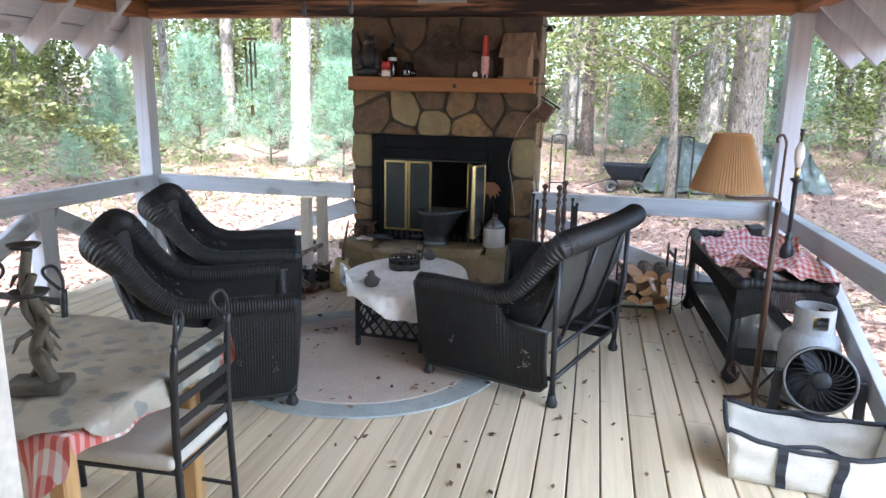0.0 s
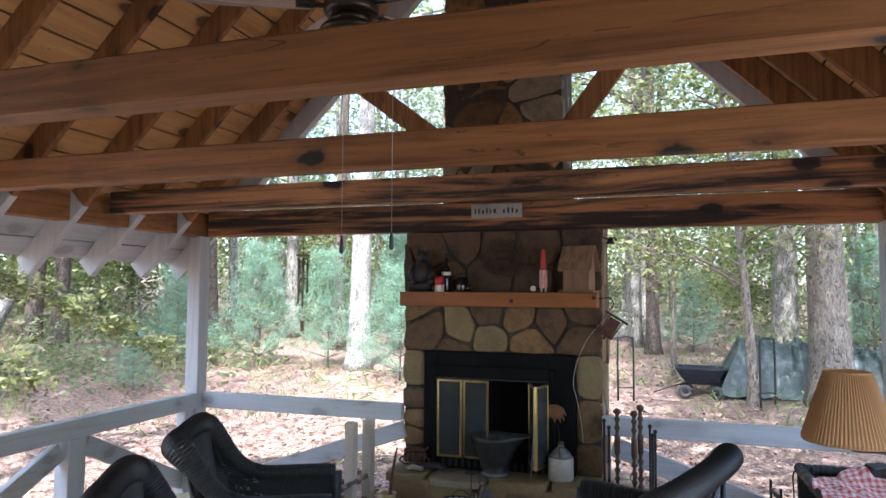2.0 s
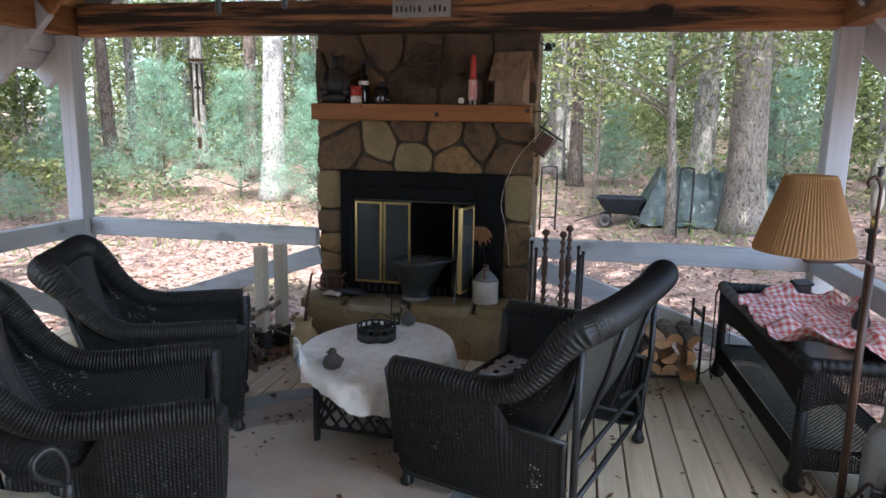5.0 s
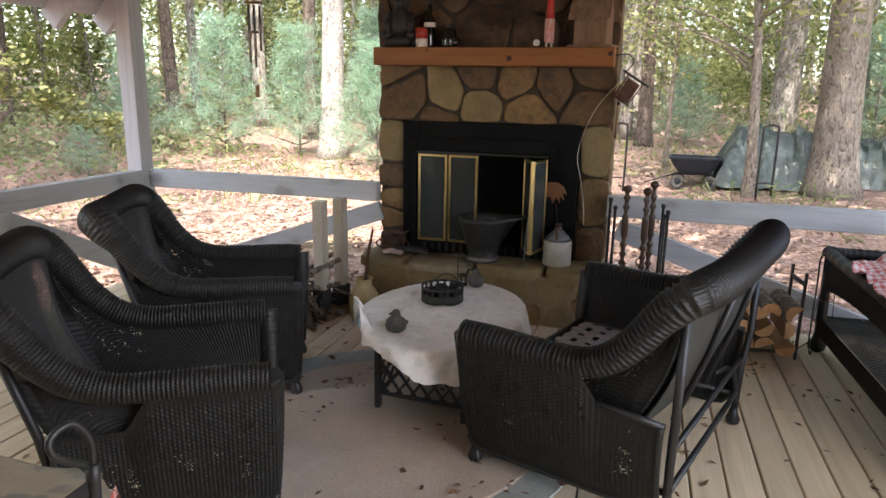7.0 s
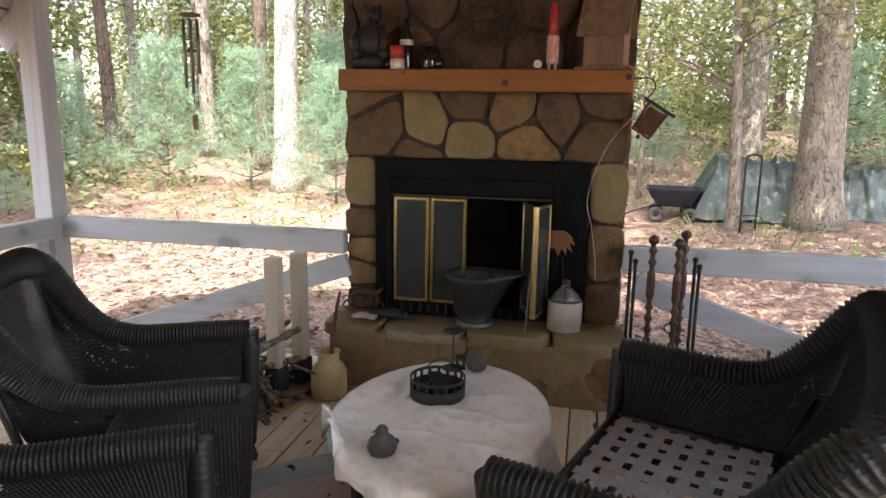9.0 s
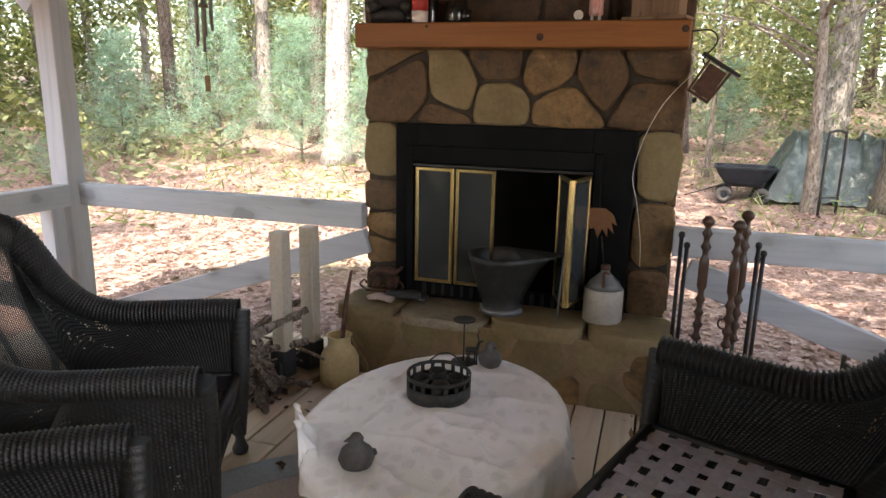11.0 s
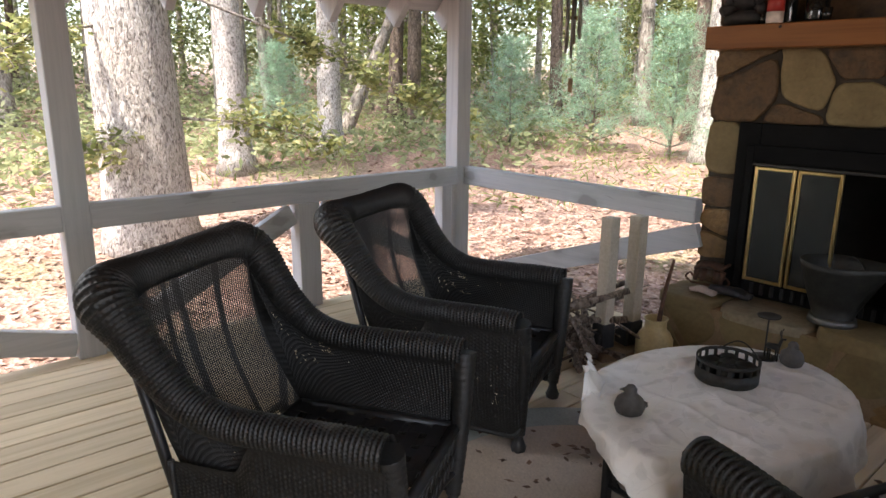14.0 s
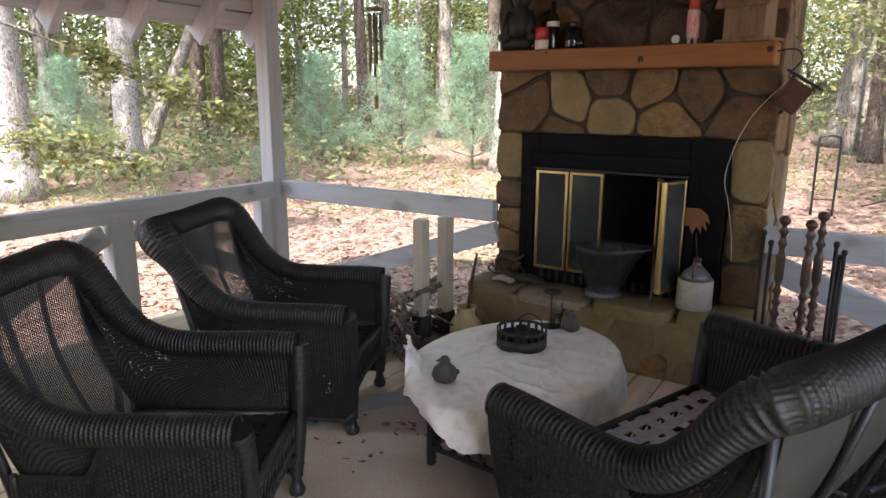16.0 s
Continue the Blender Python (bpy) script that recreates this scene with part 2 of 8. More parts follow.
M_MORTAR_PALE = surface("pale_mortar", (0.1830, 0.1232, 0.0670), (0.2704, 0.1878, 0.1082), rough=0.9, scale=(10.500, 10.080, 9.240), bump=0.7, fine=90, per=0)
M_MORTAR = surface("mortar", (0.0330, 0.0248, 0.0170), (0.0660, 0.0506, 0.0350), rough=0.9, scale=(14, 14, 14), bump=0.7, fine=90, per=0)
M_SOOT = surface("sooty_firebrick", (0.012, 0.011, 0.010), (0.03, 0.027, 0.024), rough=0.9)
M_BRASS = surface("brass", (0.72, 0.52, 0.20), (0.85, 0.66, 0.30), rough=0.28, metal=1.0, bump=0.05)


def printed(name, a, b, ink, stain, rough=0.36, strength=0.5, size=11.0):
    """Vinyl cloth: a faded print of leaves in one ink, brown stains, and pressed-in creases."""
    m, nt, p = node_mat(name)
    tc = nt.nodes.new("ShaderNodeTexCoord")
    n1 = nt.nodes.new("ShaderNodeTexNoise")
    n1.inputs["Scale"].default_value, n1.inputs["Detail"].default_value = 5, 6
    nt.links.new(tc.outputs["Object"], n1.inputs["Vector"])
    base = ramp_of(nt, [(0.35, a), (0.65, b)])
    nt.links.new(n1.outputs[0], base.inputs[0])
    warp = nt.nodes.new("ShaderNodeVectorMath")
    warp.operation = "MULTIPLY_ADD"
    nt.links.new(n1.outputs["Color"], warp.inputs[0])
    warp.inputs[1].default_value = (0.16, 0.16, 0.16)
    nt.links.new(tc.outputs["Object"], warp.inputs[2])
    vo = nt.nodes.new("ShaderNodeTexVoronoi")
    vo.inputs["Scale"].default_value = size
    nt.links.new(warp.outputs[0], vo.inputs["Vector"])
    leaf = ramp_of(nt, [(0.28, (strength, strength, strength)), (0.36, (strength * 0.6, strength * 0.6, strength * 0.6)), (0.38, (0, 0, 0))])
    nt.links.new(vo.outputs["Distance"], leaf.inputs[0])
    mx = nt.nodes.new("ShaderNodeMix")
    mx.data_type = "RGBA"
    nt.links.new(leaf.outputs[0], mx.inputs["Factor"])
    nt.links.new(base.outputs[0], mx.inputs[6])
    mx.inputs[7].default_value = (*ink, 1)
    n2 = nt.nodes.new("ShaderNodeTexNoise")
    n2.inputs["Scale"].default_value, n2.inputs["Detail"].default_value = 3.1, 7
    nt.links.new(tc.outputs["Object"], n2.inputs["Vector"])
    sr = ramp_of(nt, [(0.60, (0, 0, 0)), (0.74, (0.5, 0.5, 0.5))])
    nt.links.new(n2.outputs[0], sr.inputs[0])
    mx2 = nt.nodes.new("ShaderNodeMix")
    mx2.data_type = "RGBA"
    nt.links.new(sr.outputs[0], mx2.inputs["Factor"])
    nt.links.new(mx.outputs[2], mx2.inputs[6])
    mx2.inputs[7].default_value = (*stain, 1)
    nt.links.new(mx2.outputs[2], p.inputs["Base Color"])
    p.inputs["Roughness"].default_value = rough
    crease = nt.nodes.new("ShaderNodeTexVoronoi")
    crease.feature = "DISTANCE_TO_EDGE"
    crease.inputs["Scale"].default_value = 9
    nt.links.new(warp.outputs[0], crease.inputs["Vector"])
    lim = nt.nodes.new("ShaderNodeMath")
    lim.operation = "MINIMUM"
    nt.links.new(crease.outputs["Distance"], lim.inputs[0])
    lim.inputs[1].default_value = 0.035
    both = nt.nodes.new("ShaderNodeMath")
    both.operation = "MULTIPLY_ADD"
    nt.links.new(n1.outputs[0], both.inputs[0])
    both.inputs[1].default_value = 0.5
    nt.links.new(lim.outputs[0], both.inputs[2])
    bp = nt.nodes.new("ShaderNodeBump")
    bp.inputs["Strength"].default_value, bp.inputs["Distance"].default_value = 0.8, 0.03
    nt.links.new(both.outputs[0], bp.inputs["Height"])
    nt.links.new(bp.outputs[0], p.inputs["Normal"])
    return m


M_CLOTH = printed("plastic_tablecloth", (0.80, 0.785, 0.75), (0.90, 0.89, 0.87), (0.52, 0.52, 0.50), (0.66, 0.54, 0.42), strength=0.28, size=15)


# ---- mesh helpers ----
def thing(name, label, category, x=0, y=0, z=0, rz=0, group="", kind=""):
    ob = new(name)
    ob.empty_display_size = 0.1
    ob.matrix_basis = pose(x, y, z, 0, 0, rz)
    return tagged(ob, label, category, group, kind)


def mesh_of(name, bm, material, smooth=False):
    me = bpy.data.meshes.new(name)
    bm.normal_update()
    bm.to_mesh(me)
    bm.free()
    for mt in (material if isinstance(material, (list, tuple)) else [material]):
        me.materials.append(mt)
    if smooth:
        me.polygons.foreach_set("use_smooth", [True] * len(me.polygons))
    return me


def part(name, bm, material, parent=None, label="", smooth=False):
    ob = new(name, mesh_of(name, bm, material, smooth))
    if parent is not None:
        ob.parent = parent
    if label:
        ob["label"] = label
    return ob


def box(bm, c, s, rot=None, bevel=0.0, seg=1):
    """A box of size s about c, with softened edges."""
    t = bmesh.new()
    bmesh.ops.create_cube(t, size=1.0)
    bmesh.ops.scale(t, vec=s, verts=t.verts)
    if bevel:
        bmesh.ops.bevel(t, geom=t.edges[:], offset=bevel, segments=seg, affect="EDGES", profile=0.5)
    m = Matrix.Translation(c)
    if rot is not None:
        m = m @ Euler([radians(a) for a in rot]).to_matrix().to_4x4()
    bmesh.ops.transform(t, matrix=m, verts=t.verts)
    put(bm, t)
    return bm


def put(bm, t):
    vs = [bm.verts.new(v.co) for v in t.verts]
    t.verts.index_update()
    for f in t.faces:
        try:
            nf = bm.faces.new([vs[v.index] for v in f.verts])
            nf.smooth = f.smooth
        except ValueError:
            pass
    t.free()


def beam(bm, a, b, w, h, bevel=0.004):
    """A timber from a to b, w wide across and h deep."""
    a, b = Vector(a), Vector(b)
    d = b - a
    t = bmesh.new()
    bmesh.ops.create_cube(t, size=1.0)
    bmesh.ops.scale(t, vec=(w, d.length, h), verts=t.verts)
    if bevel:
        bmesh.ops.bevel(t, geom=t.edges[:], offset=bevel, segments=1, affect="EDGES")
    y = d.normalized()
    up = Vector((0, 0, 1)) if abs(y.z) < 0.99 else Vector((0, 1, 0))
    x = y.cross(up).normalized()
    z = x.cross(y)
    m = Matrix((x, y, z)).transposed().to_4x4()
    m.translation = (a + b) / 2
    bmesh.ops.transform(t, matrix=m, verts=t.verts)
    put(bm, t)
    return bm


def smooth_path(pts, n):
    """n points along a Catmull-Rom curve through pts."""
    pts = [Vector(p) for p in pts]
    p = [pts[0] * 2 - pts[1]] + pts + [pts[-1] * 2 - pts[-2]]
    out = []
    for i in range(n):
        u = i / (n - 1) * (len(pts) - 1)
        k = min(int(u), len(pts) - 2)
        f = u - k
        a, b, c, d = p[k:k + 4]
        out.append(0.5 * ((2 * b) + (c - a) * f + (2 * a - 5 * b + 4 * c - d) * f * f + (3 * b - a - 3 * c + d) * f ** 3))
    return out


def tube(bm, pts, r, n=8, cap=True, flat=1.0):
    """A round bar along pts; r is a number or a list, one a point; flat squeezes it along its second axis."""
    pts = [Vector(p) for p in pts]
    rs = [float(q) for q in r] if isinstance(r, (list, tuple)) else [r] * len(pts)
    rings, side = [], None
    for i, p in enumerate(pts):
        d = (pts[min(i + 1, len(pts) - 1)] - pts[max(i - 1, 0)]).normalized()
        if side is None:
            side = d.cross(Vector((0, 0, 1)) if abs(d.z) < 0.95 else Vector((1, 0, 0))).normalized()
        else:
            side = (side - d * side.dot(d)).normalized()
        up = d.cross(side)
        rings.append([bm.verts.new(p + rs[i] * (math.cos(k * math.tau / n) * side + flat * math.sin(k * math.tau / n) * up)) for k in range(n)])
    for a, b in zip(rings, rings[1:]):
        for k in range(n):
            f = bm.faces.new((a[k], a[(k + 1) % n], b[(k + 1) % n], b[k]))
            f.smooth = True
    if cap:
        bm.faces.new(rings[0][::-1])
        bm.faces.new(rings[-1])
    return bm


def lathe(bm, prof, n=20, c=(0, 0, 0), cap=True):
    """A turned form: prof holds (radius, height) from below to above."""
    c = Vector(c)
    rings = [[bm.verts.new(c + Vector((r * math.cos(k * math.tau / n), r * math.sin(k * math.tau / n), z))) for k in range(n)] for r, z in prof]
    for a, b in zip(rings, rings[1:]):
        for k in range(n):
            f = bm.faces.new((a[k], a[(k + 1) % n], b[(k + 1) % n], b[k]))
            f.smooth = True
    if cap:
        bm.faces.new(rings[0][::-1])
        bm.faces.new(rings[-1])
    return bm


def woven(name, bm, material, parent, label=""):
    return tagged(part(name, bm, material, parent, label), kind="stuff")


def weave(bm, f, nu, nv, gap=0.30, r=0.0022, skip=None):
    """Open cane: nu ribs and nv strands that go over and under them, on the surface f(u, v)."""
    def nrm(u, v):
        e = 0.01
        a = f(min(u + e, 1), v) - f(max(u - e, 0), v)
        b = f(u, min(v + e, 1)) - f(u, max(v - e, 0))
        return a.cross(b).normalized()
    grid = {}
    for i in range(nu):
        for j in range(nv + 1):
            u, v = i / (nu - 1), j / nv
            grid[i, j] = (f(u, v), nrm(u, v))
    for j in range(nv):
        prev = None
        for i in range(nu):
            p0, n0 = grid[i, j]
            p1, _ = grid[i, j + 1]
            s = r if (i + j) % 2 else -r
            a = bm.verts.new(p0.lerp(p1, gap / 2) + n0 * s)
            b = bm.verts.new(p0.lerp(p1, 1 - gap / 2) + n0 * s)
            if prev and not (skip and skip((i - 0.5) / nu, (j + 0.5) / nv)):
                bm.faces.new((prev[0], a, b, prev[1]))
            prev = (a, b)
    step = max(1, nv // 10)
    rows = list(range(0, nv, step)) + [nv]
    for i in range(nu):
        prev = None
        for j in rows:
            p, n_ = grid[i, j]
            q = grid[min(i + 1, nu - 1), j][0] - grid[max(i - 1, 0), j][0]
            q = q.normalized() * r * 0.9
            ring = [bm.verts.new(p + q), bm.verts.new(p + n_ * r * 0.9), bm.verts.new(p - q), bm.verts.new(p - n_ * r * 0.9)]
            if prev:
                for k in range(4):
                    bm.faces.new((prev[k], prev[(k + 1) % 4], ring[(k + 1) % 4], ring[k]))
            prev = ring
    return bm


def ground_z(x, y):
    """The lie of the land: it falls to the porch and rises away from it into the woods."""
    r = math.hypot(x + 1, y - 4)
    z = -0.36 + 0.072 * max(0, r - 3) if r < 12 else 0.288 + 0.05 * (r - 12)
    return min(z, 3.2) + 0.10 * noise.noise(Vector((x * 0.35, y * 0.35, 0))) + 0.03 * noise.noise(Vector((x * 1.7, y * 1.7, 3)))


# ---- the porch: posts, rails, beams ----
CX, XL, XR, YB = -1.12, -3.95, 1.62, 5.915       # middle, faces of the side rails, face of the end rail
YW = 0.70                                        # the house wall
RAIL, RAILH = 0.868, 0.14


def structure(name, bm, material, label, category, smooth=False):
    return tagged(part(name, bm, material, None, label, smooth), label, category, kind="structure")


def post(name, x, y, top=2.33, bottom=-0.4):
    structure(name, box(bmesh.new(), (x, y, (top + bottom) / 2), (0.14, 0.14, top - bottom), bevel=0.006), M_PAINT, "pale grey painted square timber porch post", "post")


post("post_1", XL - 0.07, YB + 0.0)
post("post_2", XR + 0.07, YB + 0.0)
post("post_3", XL - 0.07, 3.10)
post("post_4", XR + 0.07, 3.10)
post("post_5", XL - 0.07, YW + 0.10)
post("post_6", XR + 0.07, YW + 0.10)

RAIL_LABEL = "pale grey painted plank rail between the porch posts"


def rail_x(name, x0, x1):
    structure(name, box(bmesh.new(), ((x0 + x1) / 2, YB + 0.045, RAIL - RAILH / 2), (x1 - x0, 0.085, RAILH), bevel=0.005), M_PAINT_X, RAIL_LABEL, "railing")


def rail_y(name, x, y0, y1):
    structure(name, box(bmesh.new(), (x, (y0 + y1) / 2, RAIL - RAILH / 2), (0.085, y1 - y0, RAILH), bevel=0.005), M_PAINT_Y, RAIL_LABEL, "railing")


rail_x("rail_1", XL, -1.945)
rail_x("rail_2", -0.285, XR)
rail_y("rail_3", XL - 0.045, 3.17, YB - 0.04)
rail_y("rail_4", XL - 0.045, YW + 0.17, 3.03)
rail_y("rail_5", XR + 0.045, 3.17, YB - 0.04)
rail_y("rail_6", XR + 0.045, YW + 0.17, 3.03)


def brace(name, a, b, mat_, w=0.06, h=0.14):
    structure(name, beam(bmesh.new(), a, b, w, h), mat_, "slanting pale grey painted plank under the rail", "railing")


brace("brace_1", (XL + 0.02, YB + 0.06, -0.04), (-1.93, YB + 0.06, 0.655), M_PAINT_X)
brace("brace_2", (-0.21, YB + 0.06, 0.64), (XR, YB + 0.06, 0.02), M_PAINT_X)
brace("brace_3", (XL - 0.05, 4.40, 0.66), (XL - 0.05, 3.17, 0.02), M_PAINT_Y)
brace("brace_4", (XL - 0.05, 3.03, 0.08), (XL - 0.05, YW + 0.17, 0.66), M_PAINT_Y)
brace("brace_5", (XR + 0.05, 4.70, 0.66), (XR + 0.05, 3.17, 0.10), M_PAINT_Y)
brace("brace_6", (XL - 0.05, 4.62, 0.66), (XL - 0.05, YB - 0.04, 0.02), M_PAINT_Y)
structure("baluster_1", box(bmesh.new(), (XL - 0.05, 4.50, 0.36), (0.13, 0.16, 0.74), bevel=0.005), M_PAINT, "pale grey painted short post under the rail", "post")
structure("baluster_2", box(bmesh.new(), (XL - 0.05, YB - 0.17, 0.36), (0.10, 0.10, 0.74), bevel=0.005), M_PAINT, "pale grey painted short post under the rail", "post")

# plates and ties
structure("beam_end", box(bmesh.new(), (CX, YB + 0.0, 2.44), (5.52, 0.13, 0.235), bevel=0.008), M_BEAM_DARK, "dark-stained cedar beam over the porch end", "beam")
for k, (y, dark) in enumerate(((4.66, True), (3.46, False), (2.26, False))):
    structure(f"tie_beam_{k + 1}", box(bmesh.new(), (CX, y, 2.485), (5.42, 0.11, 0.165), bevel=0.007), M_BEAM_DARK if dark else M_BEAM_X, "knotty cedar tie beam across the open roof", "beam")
for nm, x in (("plate_1", XL - 0.07), ("plate_2", XR + 0.07)):
    structure(nm, box(bmesh.new(), (x, (YW + YB) / 2 + 0.05, 2.44), (0.13, YB - YW + 0.1, 0.22), bevel=0.006), M_BEAM_Y, "cedar wall plate along the porch side", "beam")

# rafters at 45 degrees, painted where they leave the porch
APEX = 5.15
RY = [6.05] + [5.55 - 0.575 * k for k in range(9)]
RA = 3.22


M_SHINGLE = surface("asphalt_shingle", (0.05, 0.05, 0.05), (0.09, 0.085, 0.08), rough=0.9)


def rafters():
    for k, y in enumerate(RY):
        for sgn in (-1, 1):
            gable = k == 0
            lift = Vector((sgn, 0, 1)).normalized() * 0.085
            ridge = Vector((CX, y, APEX)) + Vector((0, 0, 0.12))
            inner = Vector((CX + sgn * 2.72, y, APEX - 2.72)) + lift
            outer = Vector((CX + sgn * RA, y, APEX - RA)) + lift
            structure(f"rafter_{2 * k + (sgn > 0) + 1}", beam(bmesh.new(), ridge, inner, 0.09 if gable else 0.042, 0.17), M_PAINT if gable else M_RAFTER,
                      "pale grey painted gable rafter" if gable else "bare cedar roof rafter", "rafter")
            structure(f"rafter_tail_{2 * k + (sgn > 0) + 1}", beam(bmesh.new(), inner, outer, 0.06, 0.17), M_PAINT, "grey-white painted rafter tail under the eave", "rafter")


rafters()
# unseen cap, added to block sun that leaked through the open ridge
structure("ridge_cap", beam(bmesh.new(), (CX, YW - 0.1, APEX + 0.31), (CX, 6.36, APEX + 0.31), 0.36, 0.05), M_SHINGLE, "unseen dark ridge cap added to keep the sun out", "roof")
structure("ridge_board", box(bmesh.new(), (CX, (YW + 6.2) / 2, APEX + 0.16), (0.04, 6.2 - YW, 0.2), bevel=0.004), M_BEAM_Y, "cedar ridge board", "beam")
structure("collar_tie", box(bmesh.new(), (CX, 4.60, 4.05), (2.2, 0.05, 0.15), bevel=0.004), M_BEAM_X, "cedar collar tie high in the roof", "beam")
structure("web_brace_1", beam(bmesh.new(), (-2.27, 4.62, 3.62), (-0.97, 4.62, 2.62), 0.045, 0.13), M_RAFTER, "slanting cedar brace of the roof truss", "beam")
structure("web_brace_2", beam(bmesh.new(), (0.24, 4.62, 3.62), (-0.50, 4.62, 2.62), 0.045, 0.13), M_RAFTER, "slanting cedar brace of the roof truss", "beam")


def roof_slope(name, sgn):
    """One slope: boards that lie over the rafters, each with its own edges, in one mesh."""
    bm = bmesh.new()
    n = 23
    wdt = 4.50 / n
    for k in range(n):
        d = 0.02 + wdt * (k + 0.5)
        c = Vector((CX + sgn * d * 0.7071, (YW - 0.1 + 6.3) / 2, APEX - d * 0.7071)) + Vector((sgn, 0, 1)).normalized() * 0.185
        box(bm, c, (wdt - 0.014, 6.4 - YW, 0.025), (0, 45 * sgn, 0), bevel=0.002)
    ob = structure(name, bm, [M_ROOF, M_PAINT_Y], "bare wooden roof boards over the rafters, painted at the eave", "roof")
    for p in ob.data.polygons:
        if abs(p.center.x - CX) > 2.85:
            p.material_index = 1
    bm2 = bmesh.new()
    c = Vector((CX + sgn * 2.25 * 0.7071, (YW - 0.1 + 6.3) / 2, APEX - 2.25 * 0.7071)) + Vector((sgn, 0, 1)).normalized() * 0.225
    box(bm2, c, (4.54, 6.44 - YW, 0.03), (0, 45 * sgn, 0))
    structure(name + "_shingles", bm2, M_SHINGLE, "dark asphalt shingle roof skin", "roof")


roof_slope("roof_1", -1)
roof_slope("roof_2", 1)

# the house wall with its doorway, and the plain room behind it
M_WALL = surface("cream_wall_paint", (0.66, 0.63, 0.56), (0.74, 0.71, 0.64), rough=0.6, per=0, bump=0.05)
DX0, DX1, DTOP = -0.475, 0.60, 2.08
bm = bmesh.new()
WX0, WX1 = -4.1, 1.9
box(bm, ((WX0 + DX0) / 2, YW - 0.06, 1.2), (DX0 - WX0, 0.12, 3.2))
box(bm, ((DX1 + WX1) / 2, YW - 0.06, 1.2), (WX1 - DX1, 0.12, 3.2))
box(bm, ((DX0 + DX1) / 2, YW - 0.06, (DTOP + 2.8) / 2), (DX1 - DX0, 0.12, 2.8 - DTOP))
box(bm, (CX, YW - 0.06, 4.0), (5.0, 0.12, 2.4))
structure("wall_south", bm, M_WALL, "cream painted house wall with a doorway to the porch", "wall")
bm = bmesh.new()
for x in (DX0 + 0.012, DX1 - 0.012):
    box(bm, (x, YW - 0.05, DTOP / 2), (0.03, 0.18, DTOP), bevel=0.004)
box(bm, ((DX0 + DX1) / 2, YW - 0.05, DTOP - 0.012), (DX1 - DX0 - 0.06, 0.18, 0.03), bevel=0.004)
structure("door_frame_1", bm, M_WALL, "cream painted wooden door frame", "door frame")
bm = bmesh.new()
box(bm, (CX, -1.6, -0.05), (6.0, 4.4, 0.1))
structure("floor_inside", bm, M_DECK, "plain wooden floor of the house", "floor")
bm = bmesh.new()
box(bm, (WX0 - 0.06, -1.6, 1.25), (0.12, 4.4, 2.6))
box(bm, (WX1 + 0.06, -1.6, 1.25), (0.12, 4.4, 2.6))
box(bm, (CX, -3.86, 1.25), (6.2, 0.12, 2.6))
structure("wall_inside", bm, M_WALL, "plain cream walls of the room in the house", "wall")
structure("ceiling", box(bmesh.new(), (CX, -1.6, 2.6), (6.2, 4.5, 0.1)), M_WALL, "plain white room ceiling", "ceiling")


# ---- chimney ----
def stone_cells(rect, seeds, gap):
    """Straight-sided fields round the seeds within a rectangle, drawn in by the joint."""
    x0, z0, x1, z1 = rect
    out = []
    for i, (sx, sz) in enumerate(seeds):
        poly = [(x0, z0), (x1, z0), (x1, z1), (x0, z1)]
        for j, (tx, tz) in enumerate(seeds):
            if i == j or not poly:
                continue
            nx, nz = tx - sx, tz - sz
            ln = math.hypot(nx, nz) or 1e-6
            nx, nz = nx / ln, nz / ln
            lim = ((sx + tx) / 2 * nx + (sz + tz) / 2 * nz) - gap / 2
            res = []
            for k in range(len(poly)):
                a, b = poly[k], poly[(k + 1) % len(poly)]
                da, db = a[0] * nx + a[1] * nz - lim, b[0] * nx + b[1] * nz - lim
                if da <= 0:
                    res.append(a)
                if da * db < 0:
                    f = da / (da - db)
                    res.append((a[0] + (b[0] - a[0]) * f, a[1] + (b[1] - a[1]) * f))
            poly = res
        if len(poly) >= 3:
            out.append(poly)
    return out


def rounded(poly, it=1, cut=0.2):
    for _ in range(it):
        q = []
        for k in range(len(poly)):
            a, b = poly[k], poly[(k + 1) % len(poly)]
            q += [(a[0] + (b[0] - a[0]) * cut, a[1] + (b[1] - a[1]) * cut), (a[0] + (b[0] - a[0]) * (1 - cut), a[1] + (b[1] - a[1]) * (1 - cut))]
        poly = q
    return poly


def uneven(poly, k, step=0.040):
    """The outline broken into short runs and pushed about, as a mason's hammer leaves it."""
    q = []
    for a, b in zip(poly, poly[1:] + poly[:1]):
        m = max(1, int(math.hypot(b[0] - a[0], b[1] - a[1]) / step))
        for i in range(m):
            x, z = a[0] + (b[0] - a[0]) * i / m, a[1] + (b[1] - a[1]) * i / m
            q.append((x + 0.014 * noise.noise(Vector((x * 9, z * 9, k))) + 0.006 * noise.noise(Vector((x * 31, z * 31, k))),
                      z + 0.014 * noise.noise(Vector((x * 9, z * 9, k + 50))) + 0.006 * noise.noise(Vector((x * 31, z * 31, k + 50)))))
    return q


def scatter_seeds(rng, rect, size):
    x0, z0, x1, z1 = rect
    nx, nz = max(1, round((x1 - x0) / size)), max(1, round((z1 - z0) / size / 0.8))
    return [(x0 + (x1 - x0) * (i + 0.5 + rng.uniform(-0.38, 0.38) + (0.25 if j % 2 else -0.25) * (nx > 1)) / nx,
             z0 + (z1 - z0) * (j + 0.5 + rng.uniform(-0.38, 0.38)) / nz) for j in range(nz) for i in range(nx)]


STONES = random.Random(11)


